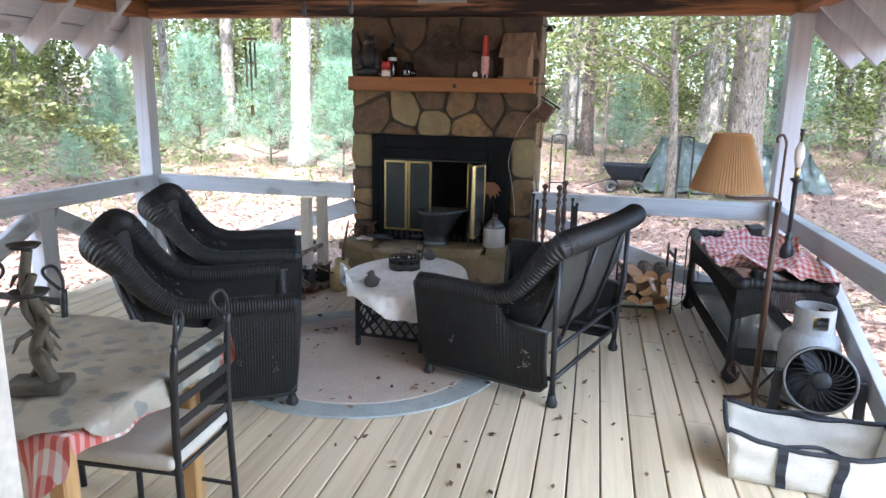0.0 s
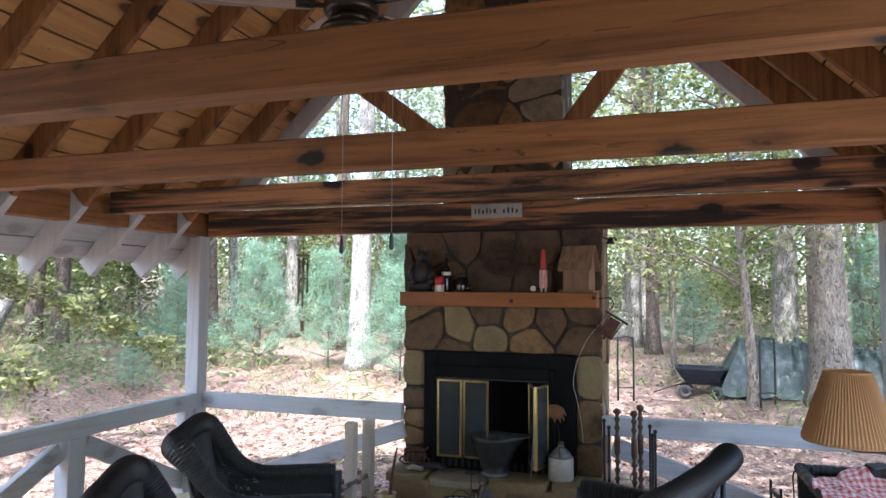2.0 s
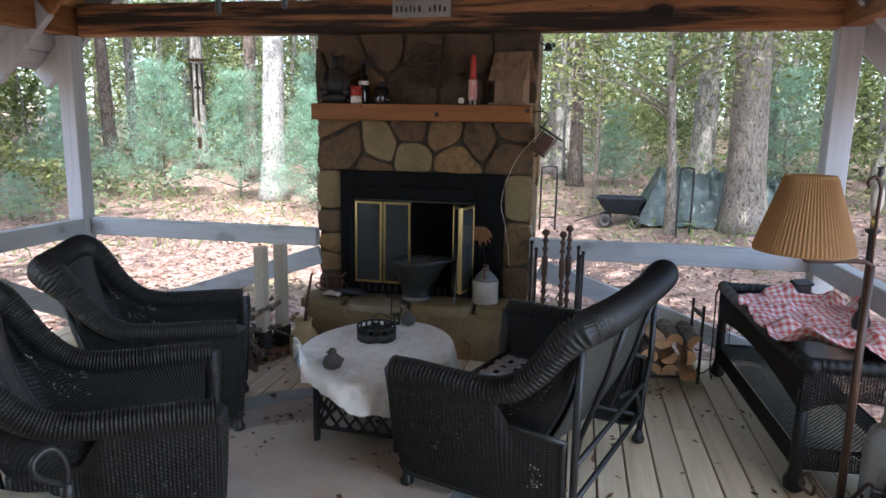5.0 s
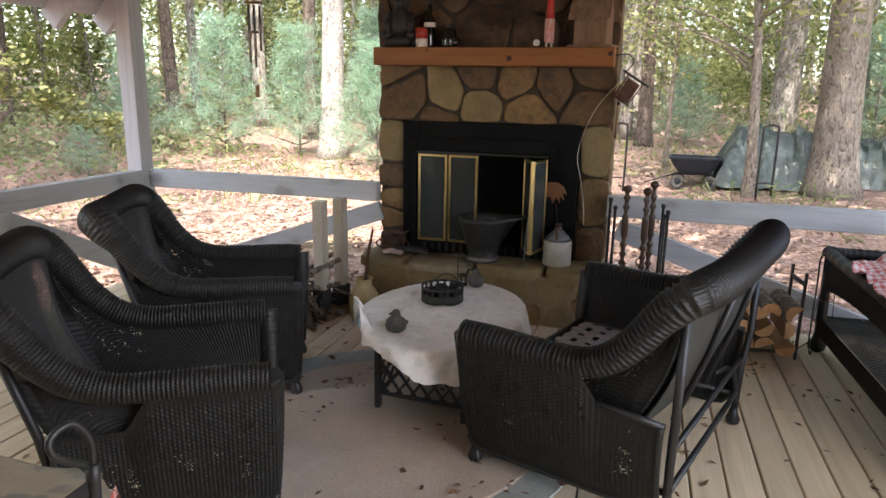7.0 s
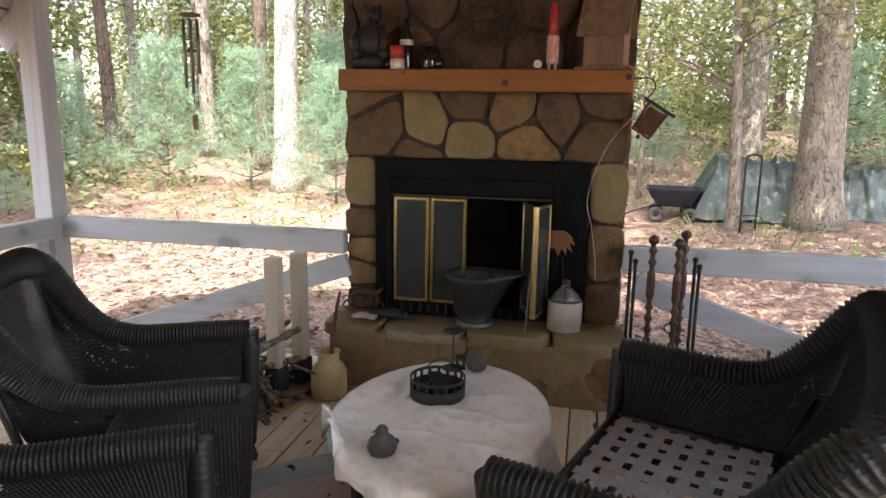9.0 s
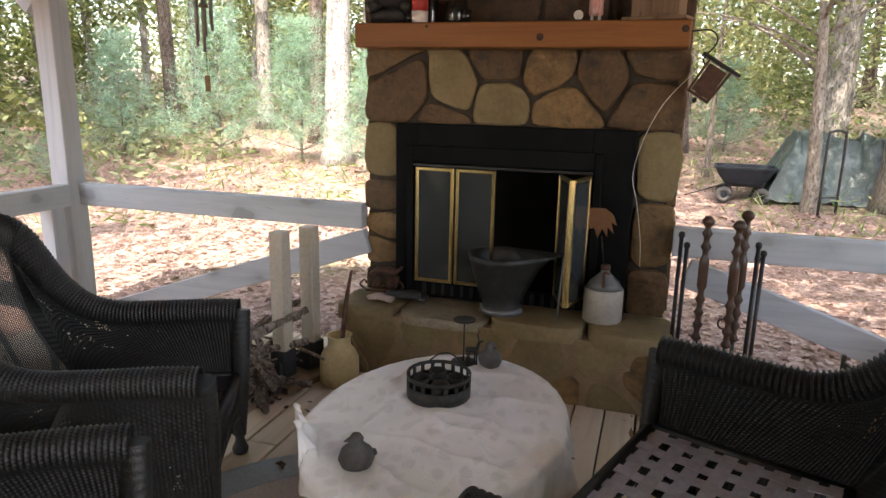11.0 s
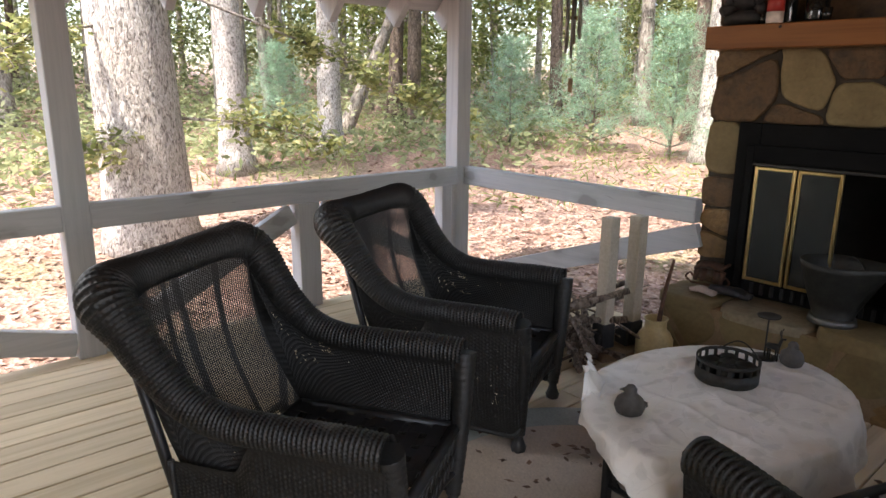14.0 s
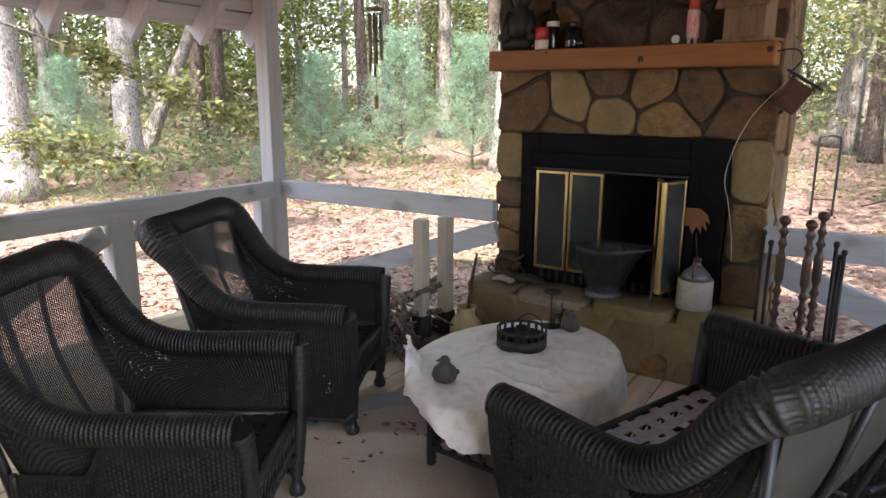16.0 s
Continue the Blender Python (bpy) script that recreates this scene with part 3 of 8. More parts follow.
def lay_stones(parent, rect, place, seeds=None, size=0.3, gap=0.015, depth=0.027, mats=None, light=()):
    """Fieldstones over a rectangle; place(u, w, d) puts a point of the face d proud of it into the world."""
    seeds = seeds or scatter_seeds(STONES, rect, size)
    mats = mats or [M_STONE_TAN, M_STONE_BROWN, M_STONE_TAN, M_STONE_GREY, M_STONE_BROWN]
    for k, poly in enumerate(stone_cells(rect, seeds, gap)):
        poly = uneven(rounded(rounded(poly, 1, 0.16), 1, 0.25), k)
        cx, cz = sum(p[0] for p in poly) / len(poly), sum(p[1] for p in poly) / len(poly)
        d = depth * STONES.uniform(0.6, 1.15)
        bm = bmesh.new()
        rings = []
        for f, h in ((1.0, -0.02), (0.995, d * 0.70), (0.970, d * 0.97), (0.90, d)):
            rings.append([bm.verts.new(place(cx + (x - cx) * f, cz + (z - cz) * f, h + (0.006 * noise.noise(Vector((x * 14, z * 14, k))) if h > 0 else 0))) for x, z in poly])
        for a, b in zip(rings, rings[1:]):
            for i in range(len(poly)):
                bm.faces.new((a[i], a[(i + 1) % len(poly)], b[(i + 1) % len(poly)], b[i]))
        mid = bm.verts.new(place(cx, cz, d + STONES.uniform(-0.004, 0.008)))
        for i in range(len(poly)):
            bm.faces.new((rings[-1][i], rings[-1][(i + 1) % len(poly)], mid))
        bmesh.ops.recalc_face_normals(bm, faces=bm.faces[:])
        part("stone", bm, M_STONE_CREAM if k in light else mats[STONES.randrange(len(mats))], parent, smooth=True)


CHX0, CHX1, CHY = -1.95, -0.28, 5.97           # the broad lower stack
IX0, IX1, IZ0, IZ1 = -1.745, -0.49, 0.38, 1.325  # the black insert
bm = bmesh.new()
box(bm, ((CHX0 + 0.02 + IX0) / 2, 6.40, 1.15), (IX0 - CHX0 - 0.018, 0.80, 2.5))
box(bm, ((CHX1 - 0.02 + IX1) / 2, 6.40, 1.15), (CHX1 - IX1 - 0.018, 0.80, 2.5))
box(bm, ((IX0 + IX1) / 2, 6.40, (IZ1 + 2.4) / 2), (IX1 - IX0, 0.80, 2.4 - IZ1))
box(bm, ((IX0 + IX1) / 2, 6.40, 0.14), (IX1 - IX0, 0.80, 0.48))
box(bm, ((IX0 + IX1) / 2, 6.70, 0.85), (IX1 - IX0, 0.20, 1.0))
box(bm, (-1.095, 6.36, 4.1), (1.0, 0.70, 3.4))
chimney = structure("chimney", bm, M_MORTAR, "fieldstone chimney with a wide lower stack and narrower flue", "chimney")
front = lambda u, w, d: Vector((u, CHY + 0.03 - d, w))
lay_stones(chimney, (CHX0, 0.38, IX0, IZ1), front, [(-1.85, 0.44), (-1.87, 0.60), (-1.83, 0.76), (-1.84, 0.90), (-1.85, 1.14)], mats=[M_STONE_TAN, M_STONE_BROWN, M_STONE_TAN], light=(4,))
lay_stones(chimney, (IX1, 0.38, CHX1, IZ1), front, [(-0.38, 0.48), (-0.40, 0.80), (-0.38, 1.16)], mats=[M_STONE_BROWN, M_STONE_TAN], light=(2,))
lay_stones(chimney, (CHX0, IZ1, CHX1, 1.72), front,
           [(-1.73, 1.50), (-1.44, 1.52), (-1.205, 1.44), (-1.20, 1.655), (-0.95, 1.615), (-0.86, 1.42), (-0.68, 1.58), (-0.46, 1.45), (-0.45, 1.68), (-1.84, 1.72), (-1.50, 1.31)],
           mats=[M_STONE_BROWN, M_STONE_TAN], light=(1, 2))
# darker stones between the mantel and the beam
lay_stones(chimney, (CHX0, 1.80, CHX1, 2.36), front, size=0.34, mats=[M_STONE_DARK, M_STONE_BROWN, M_STONE_DARK])
lay_stones(chimney, (-1.61, 2.36, -0.58, 5.5), lambda u, w, d: Vector((u, CHY + 0.06 - d, w)), size=0.33, mats=[M_STONE_BROWN, M_STONE_TAN, M_STONE_BROWN, M_STONE_GREY])
lay_stones(chimney, (CHY + 0.02, -0.1, 6.8, 2.4), lambda u, w, d: Vector((CHX0 - d + 0.03, u, w)), size=0.33)
lay_stones(chimney, (CHY + 0.02, -0.1, 6.8, 2.4), lambda u, w, d: Vector((CHX1 + d - 0.03, u, w)), size=0.33)
lay_stones(chimney, (6.03, 2.4, 6.7, 5.5), lambda u, w, d: Vector((-0.595 + d - 0.03, u, w)), size=0.33)
lay_stones(chimney, (6.03, 2.4, 6.7, 5.5), lambda u, w, d: Vector((-1.595 - d + 0.03, u, w)), size=0.33)

HF = 5.63                                        # the raised hearth's front
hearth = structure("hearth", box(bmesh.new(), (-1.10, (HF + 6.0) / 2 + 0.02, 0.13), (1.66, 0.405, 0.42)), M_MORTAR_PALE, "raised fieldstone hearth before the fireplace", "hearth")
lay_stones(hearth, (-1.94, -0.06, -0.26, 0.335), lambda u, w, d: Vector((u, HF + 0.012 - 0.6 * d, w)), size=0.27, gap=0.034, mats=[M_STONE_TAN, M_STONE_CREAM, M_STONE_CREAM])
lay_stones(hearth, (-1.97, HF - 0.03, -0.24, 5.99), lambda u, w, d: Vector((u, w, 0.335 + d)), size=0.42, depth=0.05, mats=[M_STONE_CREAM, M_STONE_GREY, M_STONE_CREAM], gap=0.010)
lay_stones(hearth, (HF, -0.06, 5.97, 0.335), lambda u, w, d: Vector((-1.93 - d + 0.03, u, w)), size=0.3)
lay_stones(hearth, (HF, -0.06, 5.97, 0.335), lambda u, w, d: Vector((-0.27 + d - 0.03, u, w)), size=0.3)

mantel = thing("mantel_shelf", "orange-brown timber mantel beam with a dark knot", "mantel", -1.105, 5.865, 1.762)
part("timber", box(bmesh.new(), (0, 0, 0), (1.61, 0.185, 0.118), bevel=0.008, seg=2), M_MANTEL, mantel)
M_KNOT = surface("dark_knot", (0.02, 0.008, 0.004), (0.05, 0.02, 0.009), rough=0.6, scale=(60, 60, 60))
for kx, kz, kr in ((0.14, -0.012, 0.017), (0.78, 0.02, 0.016), (-0.42, 0.04, 0.008)):
    part("knot", lathe(bmesh.new(), [(kr, 0.0), (kr * 0.9, 0.0018), (kr * 0.3, 0.0012)], 16), M_KNOT, mantel).matrix_basis = pose(kx, -0.0926, kz, 90, 0, 0)


# ---- ground and woods ----
def litter_material():
    m, nt, p = node_mat("leaf_litter_ground")
    tc = nt.nodes.new("ShaderNodeTexCoord")
    v = nt.nodes.new("ShaderNodeTexVoronoi")
    v.inputs["Scale"].default_value = 24
    nt.links.new(tc.outputs["Object"], v.inputs["Vector"])
    r = ramp_of(nt, [(0.0, (0.157, 0.086, 0.061)), (0.35, (0.239, 0.150, 0.111)), (0.7, (0.292, 0.194, 0.152)), (1.0, (0.344, 0.244, 0.196))])
    sep = nt.nodes.new("ShaderNodeSeparateColor")
    nt.links.new(v.outputs["Color"], sep.inputs[0])
    nt.links.new(sep.outputs[0], r.inputs[0])
    n = nt.nodes.new("ShaderNodeTexNoise")
    n.inputs["Scale"].default_value, n.inputs["Detail"].default_value = 0.45, 7
    nt.links.new(tc.outputs["Object"], n.inputs["Vector"])
    k = ramp_of(nt, [(0.57, (0, 0, 0)), (0.70, (0.8, 0.8, 0.8))])
    nt.links.new(n.outputs[0], k.inputs[0])
    n3 = nt.nodes.new("ShaderNodeTexNoise")
    n3.inputs["Scale"].default_value, n3.inputs["Detail"].default_value = 25, 3
    nt.links.new(tc.outputs["Object"], n3.inputs["Vector"])
    g = ramp_of(nt, [(0.3, (0.056, 0.084, 0.021)), (0.6, (0.154, 0.168, 0.063)), (0.75, (0.294, 0.231, 0.140))])
    nt.links.new(n3.outputs[0], g.inputs[0])
    mx = nt.nodes.new("ShaderNodeMix")
    mx.data_type = "RGBA"
    nt.links.new(k.outputs[0], mx.inputs["Factor"])
    nt.links.new(r.outputs[0], mx.inputs[6])
    nt.links.new(g.outputs[0], mx.inputs[7])
    nt.links.new(mx.outputs[2], p.inputs["Base Color"])
    p.inputs["Roughness"].default_value = 0.9
    b = nt.nodes.new("ShaderNodeBump")
    b.inputs["Strength"].default_value, b.inputs["Distance"].default_value = 0.8, 0.03
    nt.links.new(v.outputs["Distance"], b.inputs["Height"])
    nt.links.new(b.outputs[0], p.inputs["Normal"])
    return m


def bark(name, a, b, c, s=16.0, bump=0.9):
    """Furrowed bark: long upright cells, pale ridges and dark cracks."""
    m, nt, p = node_mat(name)
    tc = nt.nodes.new("ShaderNodeTexCoord")
    mp = nt.nodes.new("ShaderNodeMapping")
    mp.inputs["Scale"].default_value = (s, s, s * 0.42)
    nt.links.new(tc.outputs["Object"], mp.inputs[0])
    n0 = nt.nodes.new("ShaderNodeTexNoise")
    n0.inputs["Scale"].default_value, n0.inputs["Detail"].default_value, n0.inputs["Distortion"].default_value = 1.3, 8, 1.2
    nt.links.new(mp.outputs[0], n0.inputs["Vector"])
    r = ramp_of(nt, [(0.33, a), (0.5, b), (0.68, c)])
    nt.links.new(n0.outputs[0], r.inputs[0])
    nt.links.new(r.outputs[0], p.inputs["Base Color"])
    p.inputs["Roughness"].default_value = 0.9
    bp = nt.nodes.new("ShaderNodeBump")
    bp.inputs["Strength"].default_value, bp.inputs["Distance"].default_value = bump, 0.03
    nt.links.new(n0.outputs[0], bp.inputs["Height"])
    nt.links.new(bp.outputs[0], p.inputs["Normal"])
    return m


M_LITTER = litter_material()
M_BARK = bark("grey_bark", (0.072, 0.060, 0.048), (0.216, 0.192, 0.160), (0.336, 0.312, 0.272))
M_BARK_DARK = bark("dark_pine_bark", (0.035, 0.025, 0.02), (0.11, 0.08, 0.06), (0.19, 0.15, 0.12), s=18)
M_BARK_PALE = bark("pale_bark", (0.10, 0.085, 0.07), (0.38, 0.35, 0.31), (0.55, 0.52, 0.47), s=30, bump=1.0)
M_BARK_OAK = bark("oak_bark", (0.0792, 0.0594, 0.0430), (0.2244, 0.1848, 0.1386), (0.2904, 0.2508, 0.2046), s=20, bump=1.0)
M_LEAF = leafy("green_leaf", (0.103, 0.137, 0.036), (0.206, 0.248, 0.080), (0.349, 0.365, 0.138), through=0.5)
M_LEAF_FAR = leafy("woodland_leaf", (0.134, 0.169, 0.079), (0.253, 0.292, 0.143), (0.381, 0.405, 0.222), through=0.5)
M_LEAF_YEL = leafy("yellow_green_leaf", (0.085, 0.111, 0.034), (0.196, 0.221, 0.075), (0.374, 0.365, 0.150))
M_NEEDLE = leafy("pine_needle", (0.150, 0.274, 0.173), (0.252, 0.395, 0.267), (0.374, 0.517, 0.376), through=0.5)
M_DRY = leafy("dry_leaf", (0.182, 0.100, 0.070), (0.271, 0.171, 0.125), (0.377, 0.275, 0.216), through=0.1)
M_DRY_DARK = leafy("dark_dry_leaf", (0.05, 0.025, 0.015), (0.13, 0.07, 0.04), (0.24, 0.14, 0.08), through=0.05)
M_GRASS = leafy("grass_blade", (0.118, 0.195, 0.042), (0.202, 0.282, 0.076), (0.353, 0.370, 0.151))


def ground_sheet():
    n, far = 120, 160.0
    ax = [(-1) ** (k < 0) * (abs(k) / (n / 2)) ** 2.2 * far for k in range(-n // 2, n // 2 + 1)]
    bm = bmesh.new()
    g = [[bm.verts.new((x - 1, y + 6, ground_z(x - 1, y + 6) if not (-4.2 < x - 1 < 2.0 and -4 < y + 6 < 6.6) else -0.42)) for x in ax] for y in ax]
    for j in range(n):
        for i in range(n):
            bm.faces.new((g[j][i], g[j][i + 1], g[j + 1][i + 1], g[j + 1][i]))
    return structure("ground", bm, M_LITTER, "ground covered in fallen brown leaves with thin grass", "ground", smooth=True)


ground_sheet()


def leaves_mesh(name, pts, size, material, rng, thin=0.45, flat=0.0):
    """Leaf by leaf: a small rhomb at each point, turned at random; flat lays them level."""
    n = len(pts)
    a = rng.normal(size=(n, 3))
    a[:, 2] *= 1 - flat
    a /= np.linalg.norm(a, axis=1)[:, None]
    b = rng.normal(size=(n, 3))
    b[:, 2] *= 1 - flat
    b -= (b * a).sum(1)[:, None] * a
    b /= np.linalg.norm(b, axis=1)[:, None] + 1e-9
    s = (size * rng.uniform(0.6, 1.3, n))[:, None]
    v = np.stack([pts - a * s, pts + b * s * thin - a * s * 0.1, pts + a * s, pts - b * s * thin - a * s * 0.1], 1).reshape(-1, 3)
    me = bpy.data.meshes.new(name)
    me.vertices.add(4 * n)
    me.vertices.foreach_set("co", v.ravel())
    me.loops.add(4 * n)
    me.loops.foreach_set("vertex_index", np.arange(4 * n))
    me.polygons.add(n)
    me.polygons.foreach_set("loop_start", np.arange(n) * 4)
    me.update(calc_edges=True)
    me.materials.append(material)
    return me


def clumps(rng, centres, spread, n):
    """n points in clumps about the centres."""
    c = np.array(centres)[rng.integers(0, len(centres), n)]
    return c + rng.normal(size=(n, 3)) * np.array(spread)


def tree(name, label, x, y, h, r, material, leaf, n_leaf, low, reach, size, seed, lean=(0, 0), limbs=14, flare=1.5):
    """Tapered trunk, limbs, and a crown of single leaves in loose clumps along the limbs."""
    rng = np.random.default_rng(seed)
    ob = thing(name, label, "tree", x, y, ground_z(x, y) - 0.08)
    bm = bmesh.new()
    pts = [Vector((lean[0] * t + 0.12 * math.sin(3 * t + seed), lean[1] * t + 0.12 * math.cos(2.6 * t + seed), h * t)) for t in np.linspace(0, 1, 16)]
    pts[0] -= pts[0] - Vector((pts[0].x, pts[0].y, 0))
    rr = [r * (1 + (flare - 1) * math.exp(-t * h / 0.35)) * (1 - 0.75 * t) for t in np.linspace(0, 1, 16)]
    low_pts = smooth_path(pts[:3], 7) + pts[3:]
    low_rr = list(np.interp(np.linspace(0, 2, 7), range(3), rr[:3])) + rr[3:]
    for i in range(7):
        low_rr[i] = r * (1 + (flare - 1) * math.exp(-low_pts[i].z / 0.35)) * (1 - 0.75 * low_pts[i].z / h)
    tube(bm, low_pts, low_rr, 14)
    cen = []
    for k in range(limbs):
        z0 = low + (h - low) * (k + rng.uniform(0, 1)) / limbs
        i = min(int(z0 / h * 15), 14)
        p0 = pts[i].lerp(pts[i + 1], z0 / h * 15 - i)
        an = rng.uniform(0, math.tau)
        ln = reach * rng.uniform(0.5, 1.1) * (1.1 - 0.6 * z0 / h)
        tip = p0 + Vector((math.cos(an) * ln, math.sin(an) * ln, rng.uniform(-0.1, 0.5) * ln))
        mid = p0.lerp(tip, 0.5) + Vector((0, 0, 0.1 * ln))
        br = smooth_path([p0, mid, tip], 6)
        tube(bm, br, [max(0.006, r * 0.3 * (1 - 0.85 * q / 5)) for q in range(6)], 5)
        cen += [tuple(br[3]), tuple(br[4]), tuple(br[5]), tuple(tip + Vector(rng.normal(size=3) * 0.25 * ln))]
    part("trunk", bm, material, ob, smooth=True)
    if n_leaf:
        pts_ = clumps(rng, cen, (reach * 0.2, reach * 0.2, reach * 0.11), n_leaf)
        c = new("crown", leaves_mesh("crown", pts_, size, leaf, rng, flat=0.4))
        c.parent = ob
    return ob


def pine(name, label, x, y, h, seed):
    """A young pine: whorls of soft boughs with tufts of long blue-green needles."""
    rng = np.random.default_rng(seed)
    ob = thing(name, label, "pine", x, y, ground_z(x, y) - 0.05)
    bm = bmesh.new()
    tube(bm, [(0, 0, 0), (0.03, 0, h * 0.5), (0, 0.02, h)], [0.025, 0.014, 0.005], 7)
    pts, k = [], 0
    z = 0.25
    while z < h:
        ln = (0.34 * (h - z) + 0.30) * rng.uniform(0.75, 1.1)
        for q in range(5):
            an = q * math.tau / 5 + k + rng.uniform(-0.3, 0.3)
            tip = Vector((math.cos(an) * ln, math.sin(an) * ln, z + 0.35 * ln))
            tube(bm, [(0, 0, z), tip * 0.55 + Vector((0, 0, z * 0.45)) , tip], [0.012, 0.008, 0.003], 4)
            for _ in range(17):
                f = rng.uniform(0.25, 1.08)
                c = Vector((0, 0, z)).lerp(tip, f)
                pts.append(np.array(c) + rng.normal(size=(9, 3)) * 0.075)
        z += 0.26
        k += 0.7
    part("trunk", bm, M_BARK, ob, smooth=True)
    c = new("crown", leaves_mesh("crown", np.concatenate(pts), 0.085, M_NEEDLE, rng, thin=0.05))
    c.parent = ob
    return ob


# trees that stand out
tree("oak_tree", "large oak trunk with furrowed grey-brown bark by the tarp", 2.70, 12.7, 13, 0.31, M_BARK_OAK, M_LEAF, 5200, 5.0, 4.6, 0.10, 3, limbs=16)
tree("pale_tree", "sunlit pale straight tree trunk at the clearing's edge", -5.75, 13.4, 14, 0.235, M_BARK_PALE, M_LEAF, 3200, 6.5, 3.2, 0.10, 5)
tree("oak_tree", "massive sunlit pale oak trunk close to the porch", -7.15, 4.45, 14, 0.43, M_BARK_PALE, M_LEAF, 7000, 4.6, 4.0, 0.09, 8, limbs=18, flare=1.25)
tree("pale_tree", "pale grey trunk of a straight woodland tree", -9.9, 6.75, 13, 0.23, M_BARK_PALE, M_LEAF, 3600, 4.8, 3.0, 0.10, 9)
tree("pale_tree", "pale grey trunk of a straight woodland tree", -10.6, 8.9, 13, 0.22, M_BARK_PALE, M_LEAF, 3600, 5.0, 3.0, 0.10, 10)
tree("old_tree", "thick grey trunk with flared roots in the woods", -0.35, 20.5, 15, 0.52, M_BARK, M_LEAF, 4200, 5.0, 4.2, 0.12, 12, flare=1.9)
tree("grey_tree", "straight grey trunk behind the covered pile", 2.95, 18.5, 14, 0.30, M_BARK, M_LEAF, 3600, 5.5, 3.6, 0.11, 13)
tree("young_tree", "slender young tree with thin spreading leafy twigs", 1.42, 12.2, 6.0, 0.085, M_BARK_OAK, M_LEAF_YEL, 5200, 1.7, 2.7, 0.055, 14, lean=(-0.2, 0.2), limbs=30)
tree("young_tree", "slender young tree with thin spreading leafy twigs", 0.3, 14.6, 5.0, 0.05, M_BARK_OAK, M_LEAF, 4200, 1.6, 2.3, 0.055, 15, lean=(0.4, 0.2), limbs=22)
tree("young_tree", "slender young tree with thin spreading leafy twigs", 5.4, 13.6, 4.6, 0.05, M_BARK_OAK, M_LEAF, 4200, 0.9, 2.0, 0.055, 16, lean=(0.3, 0.2), limbs=22)
# two oaks out of view, added so their crowns shade the yard
tree("added_shade_tree", "unseen broad leafy oak added to shade the yard", 4.3, 4.9, 13, 0.30, M_BARK_OAK, M_LEAF, 5200, 5.5, 5.8, 0.14, 23, limbs=30)
tree("added_shade_tree", "unseen broad leafy oak added to shade the yard", 4.6, 8.4, 13, 0.28, M_BARK_OAK, M_LEAF, 4800, 5.5, 5.8, 0.14, 24, limbs=30)
tree("dark_tree", "dark straight pine trunk in the woods", -7.6, 16.2, 15, 0.17, M_BARK_DARK, M_LEAF, 2200, 7.5, 2.6, 0.10, 17)
tree("dark_tree", "dark straight pine trunk in the woods", -12.8, 12.4, 15, 0.18, M_BARK_DARK, M_LEAF, 2200, 7.5, 2.6, 0.10, 18)
tree("leaning_tree", "dark leaning trunk among the woods", -13.0, 10.4, 8, 0.16, M_BARK, M_LEAF, 2600, 3.5, 2.6, 0.10, 19, lean=(1.8, 3.0))

# kinds that repeat through the woods
WOODS = random.Random(4)
TALL = [tree("woodland_tree", "slender grey woodland tree with a thin high crown", -17 + 3 * k, 27 + k, 13, 0.10 + 0.02 * k, (M_BARK, M_BARK_PALE, M_BARK, M_BARK_DARK)[k], M_LEAF_FAR, 1500, 3.6, 3.2, 0.10, 30 + k, lean=(0.3 - 0.3 * k, 0.2), limbs=18) for k in range(4)]
BUSH = [tree("understory_tree", "leafy understory sapling at the edge of the woods", -12 + 8 * k, 22, 4.2, 0.035, M_BARK, (M_LEAF, M_LEAF_YEL)[k], 3600, 0.4, 2.0, 0.085, 40 + k, limbs=24) for k in range(2)]
PINES = [pine("pine_sapling", "soft blue-green young pine in the clearing", -4.6 - 1.9 * k, 12.6 + 0.7 * k, 2.1 + 0.4 * k, 50 + k) for k in range(2)]
for o in TALL + BUSH + PINES:
    o["group"] = "trees of the woods" if o not in PINES else "young pines"
SPOTS = []


def spot(lo, hi, a0, a1, clear):
    for _ in range(60):
        an, r = radians(WOODS.uniform(a0, a1)), WOODS.uniform(lo, hi)
        x, y = -1 + r * math.sin(an), 4 + r * math.cos(an)
        if all((x - p) ** 2 + (y - q) ** 2 > clear ** 2 for p, q in SPOTS):
            break
    SPOTS.append((x, y))
    return x, y


def plant(kind, x, y, lo, hi):
    s = WOODS.uniform(lo, hi)
    copy_thing(kind, pose(x, y, ground_z(x, y) - 0.06, 0, 0, WOODS.uniform(0, 360)) @ Matrix.Diagonal((s, s, s * WOODS.uniform(0.9, 1.1), 1)))


for k in range(190):
    plant(TALL[k % 4], *spot(13.5, 40, -120, 62, 1.4), 0.8, 1.35)
for k in range(34):
    plant(BUSH[k % 2], *spot(14.5, 30, -118, 62, 1.5), 0.7, 1.3)
for x, y, s in ((-7.9, 12.9, 1.05), (-4.3, 15.0, 0.95), (-9.3, 12.1, 0.85), (-3.3, 13.6, 0.7), (-6.2, 16.6, 1.2),
                (-11.6, 8.3, 0.8), (4.6, 17.5, 1.2), (0.9, 18.0, 0.9), (-8.4, 9.9, 0.45), (7.6, 14.2, 1.1)):
    copy_thing(PINES[int(x * 7) % 2], pose(x, y, ground_z(x, y) - 0.05, 0, 0, x * 50) @ Matrix.Scale(s, 4))


def stuff(name, me, label, category):
    return tagged(new(name, me), label, category, kind="stuff")


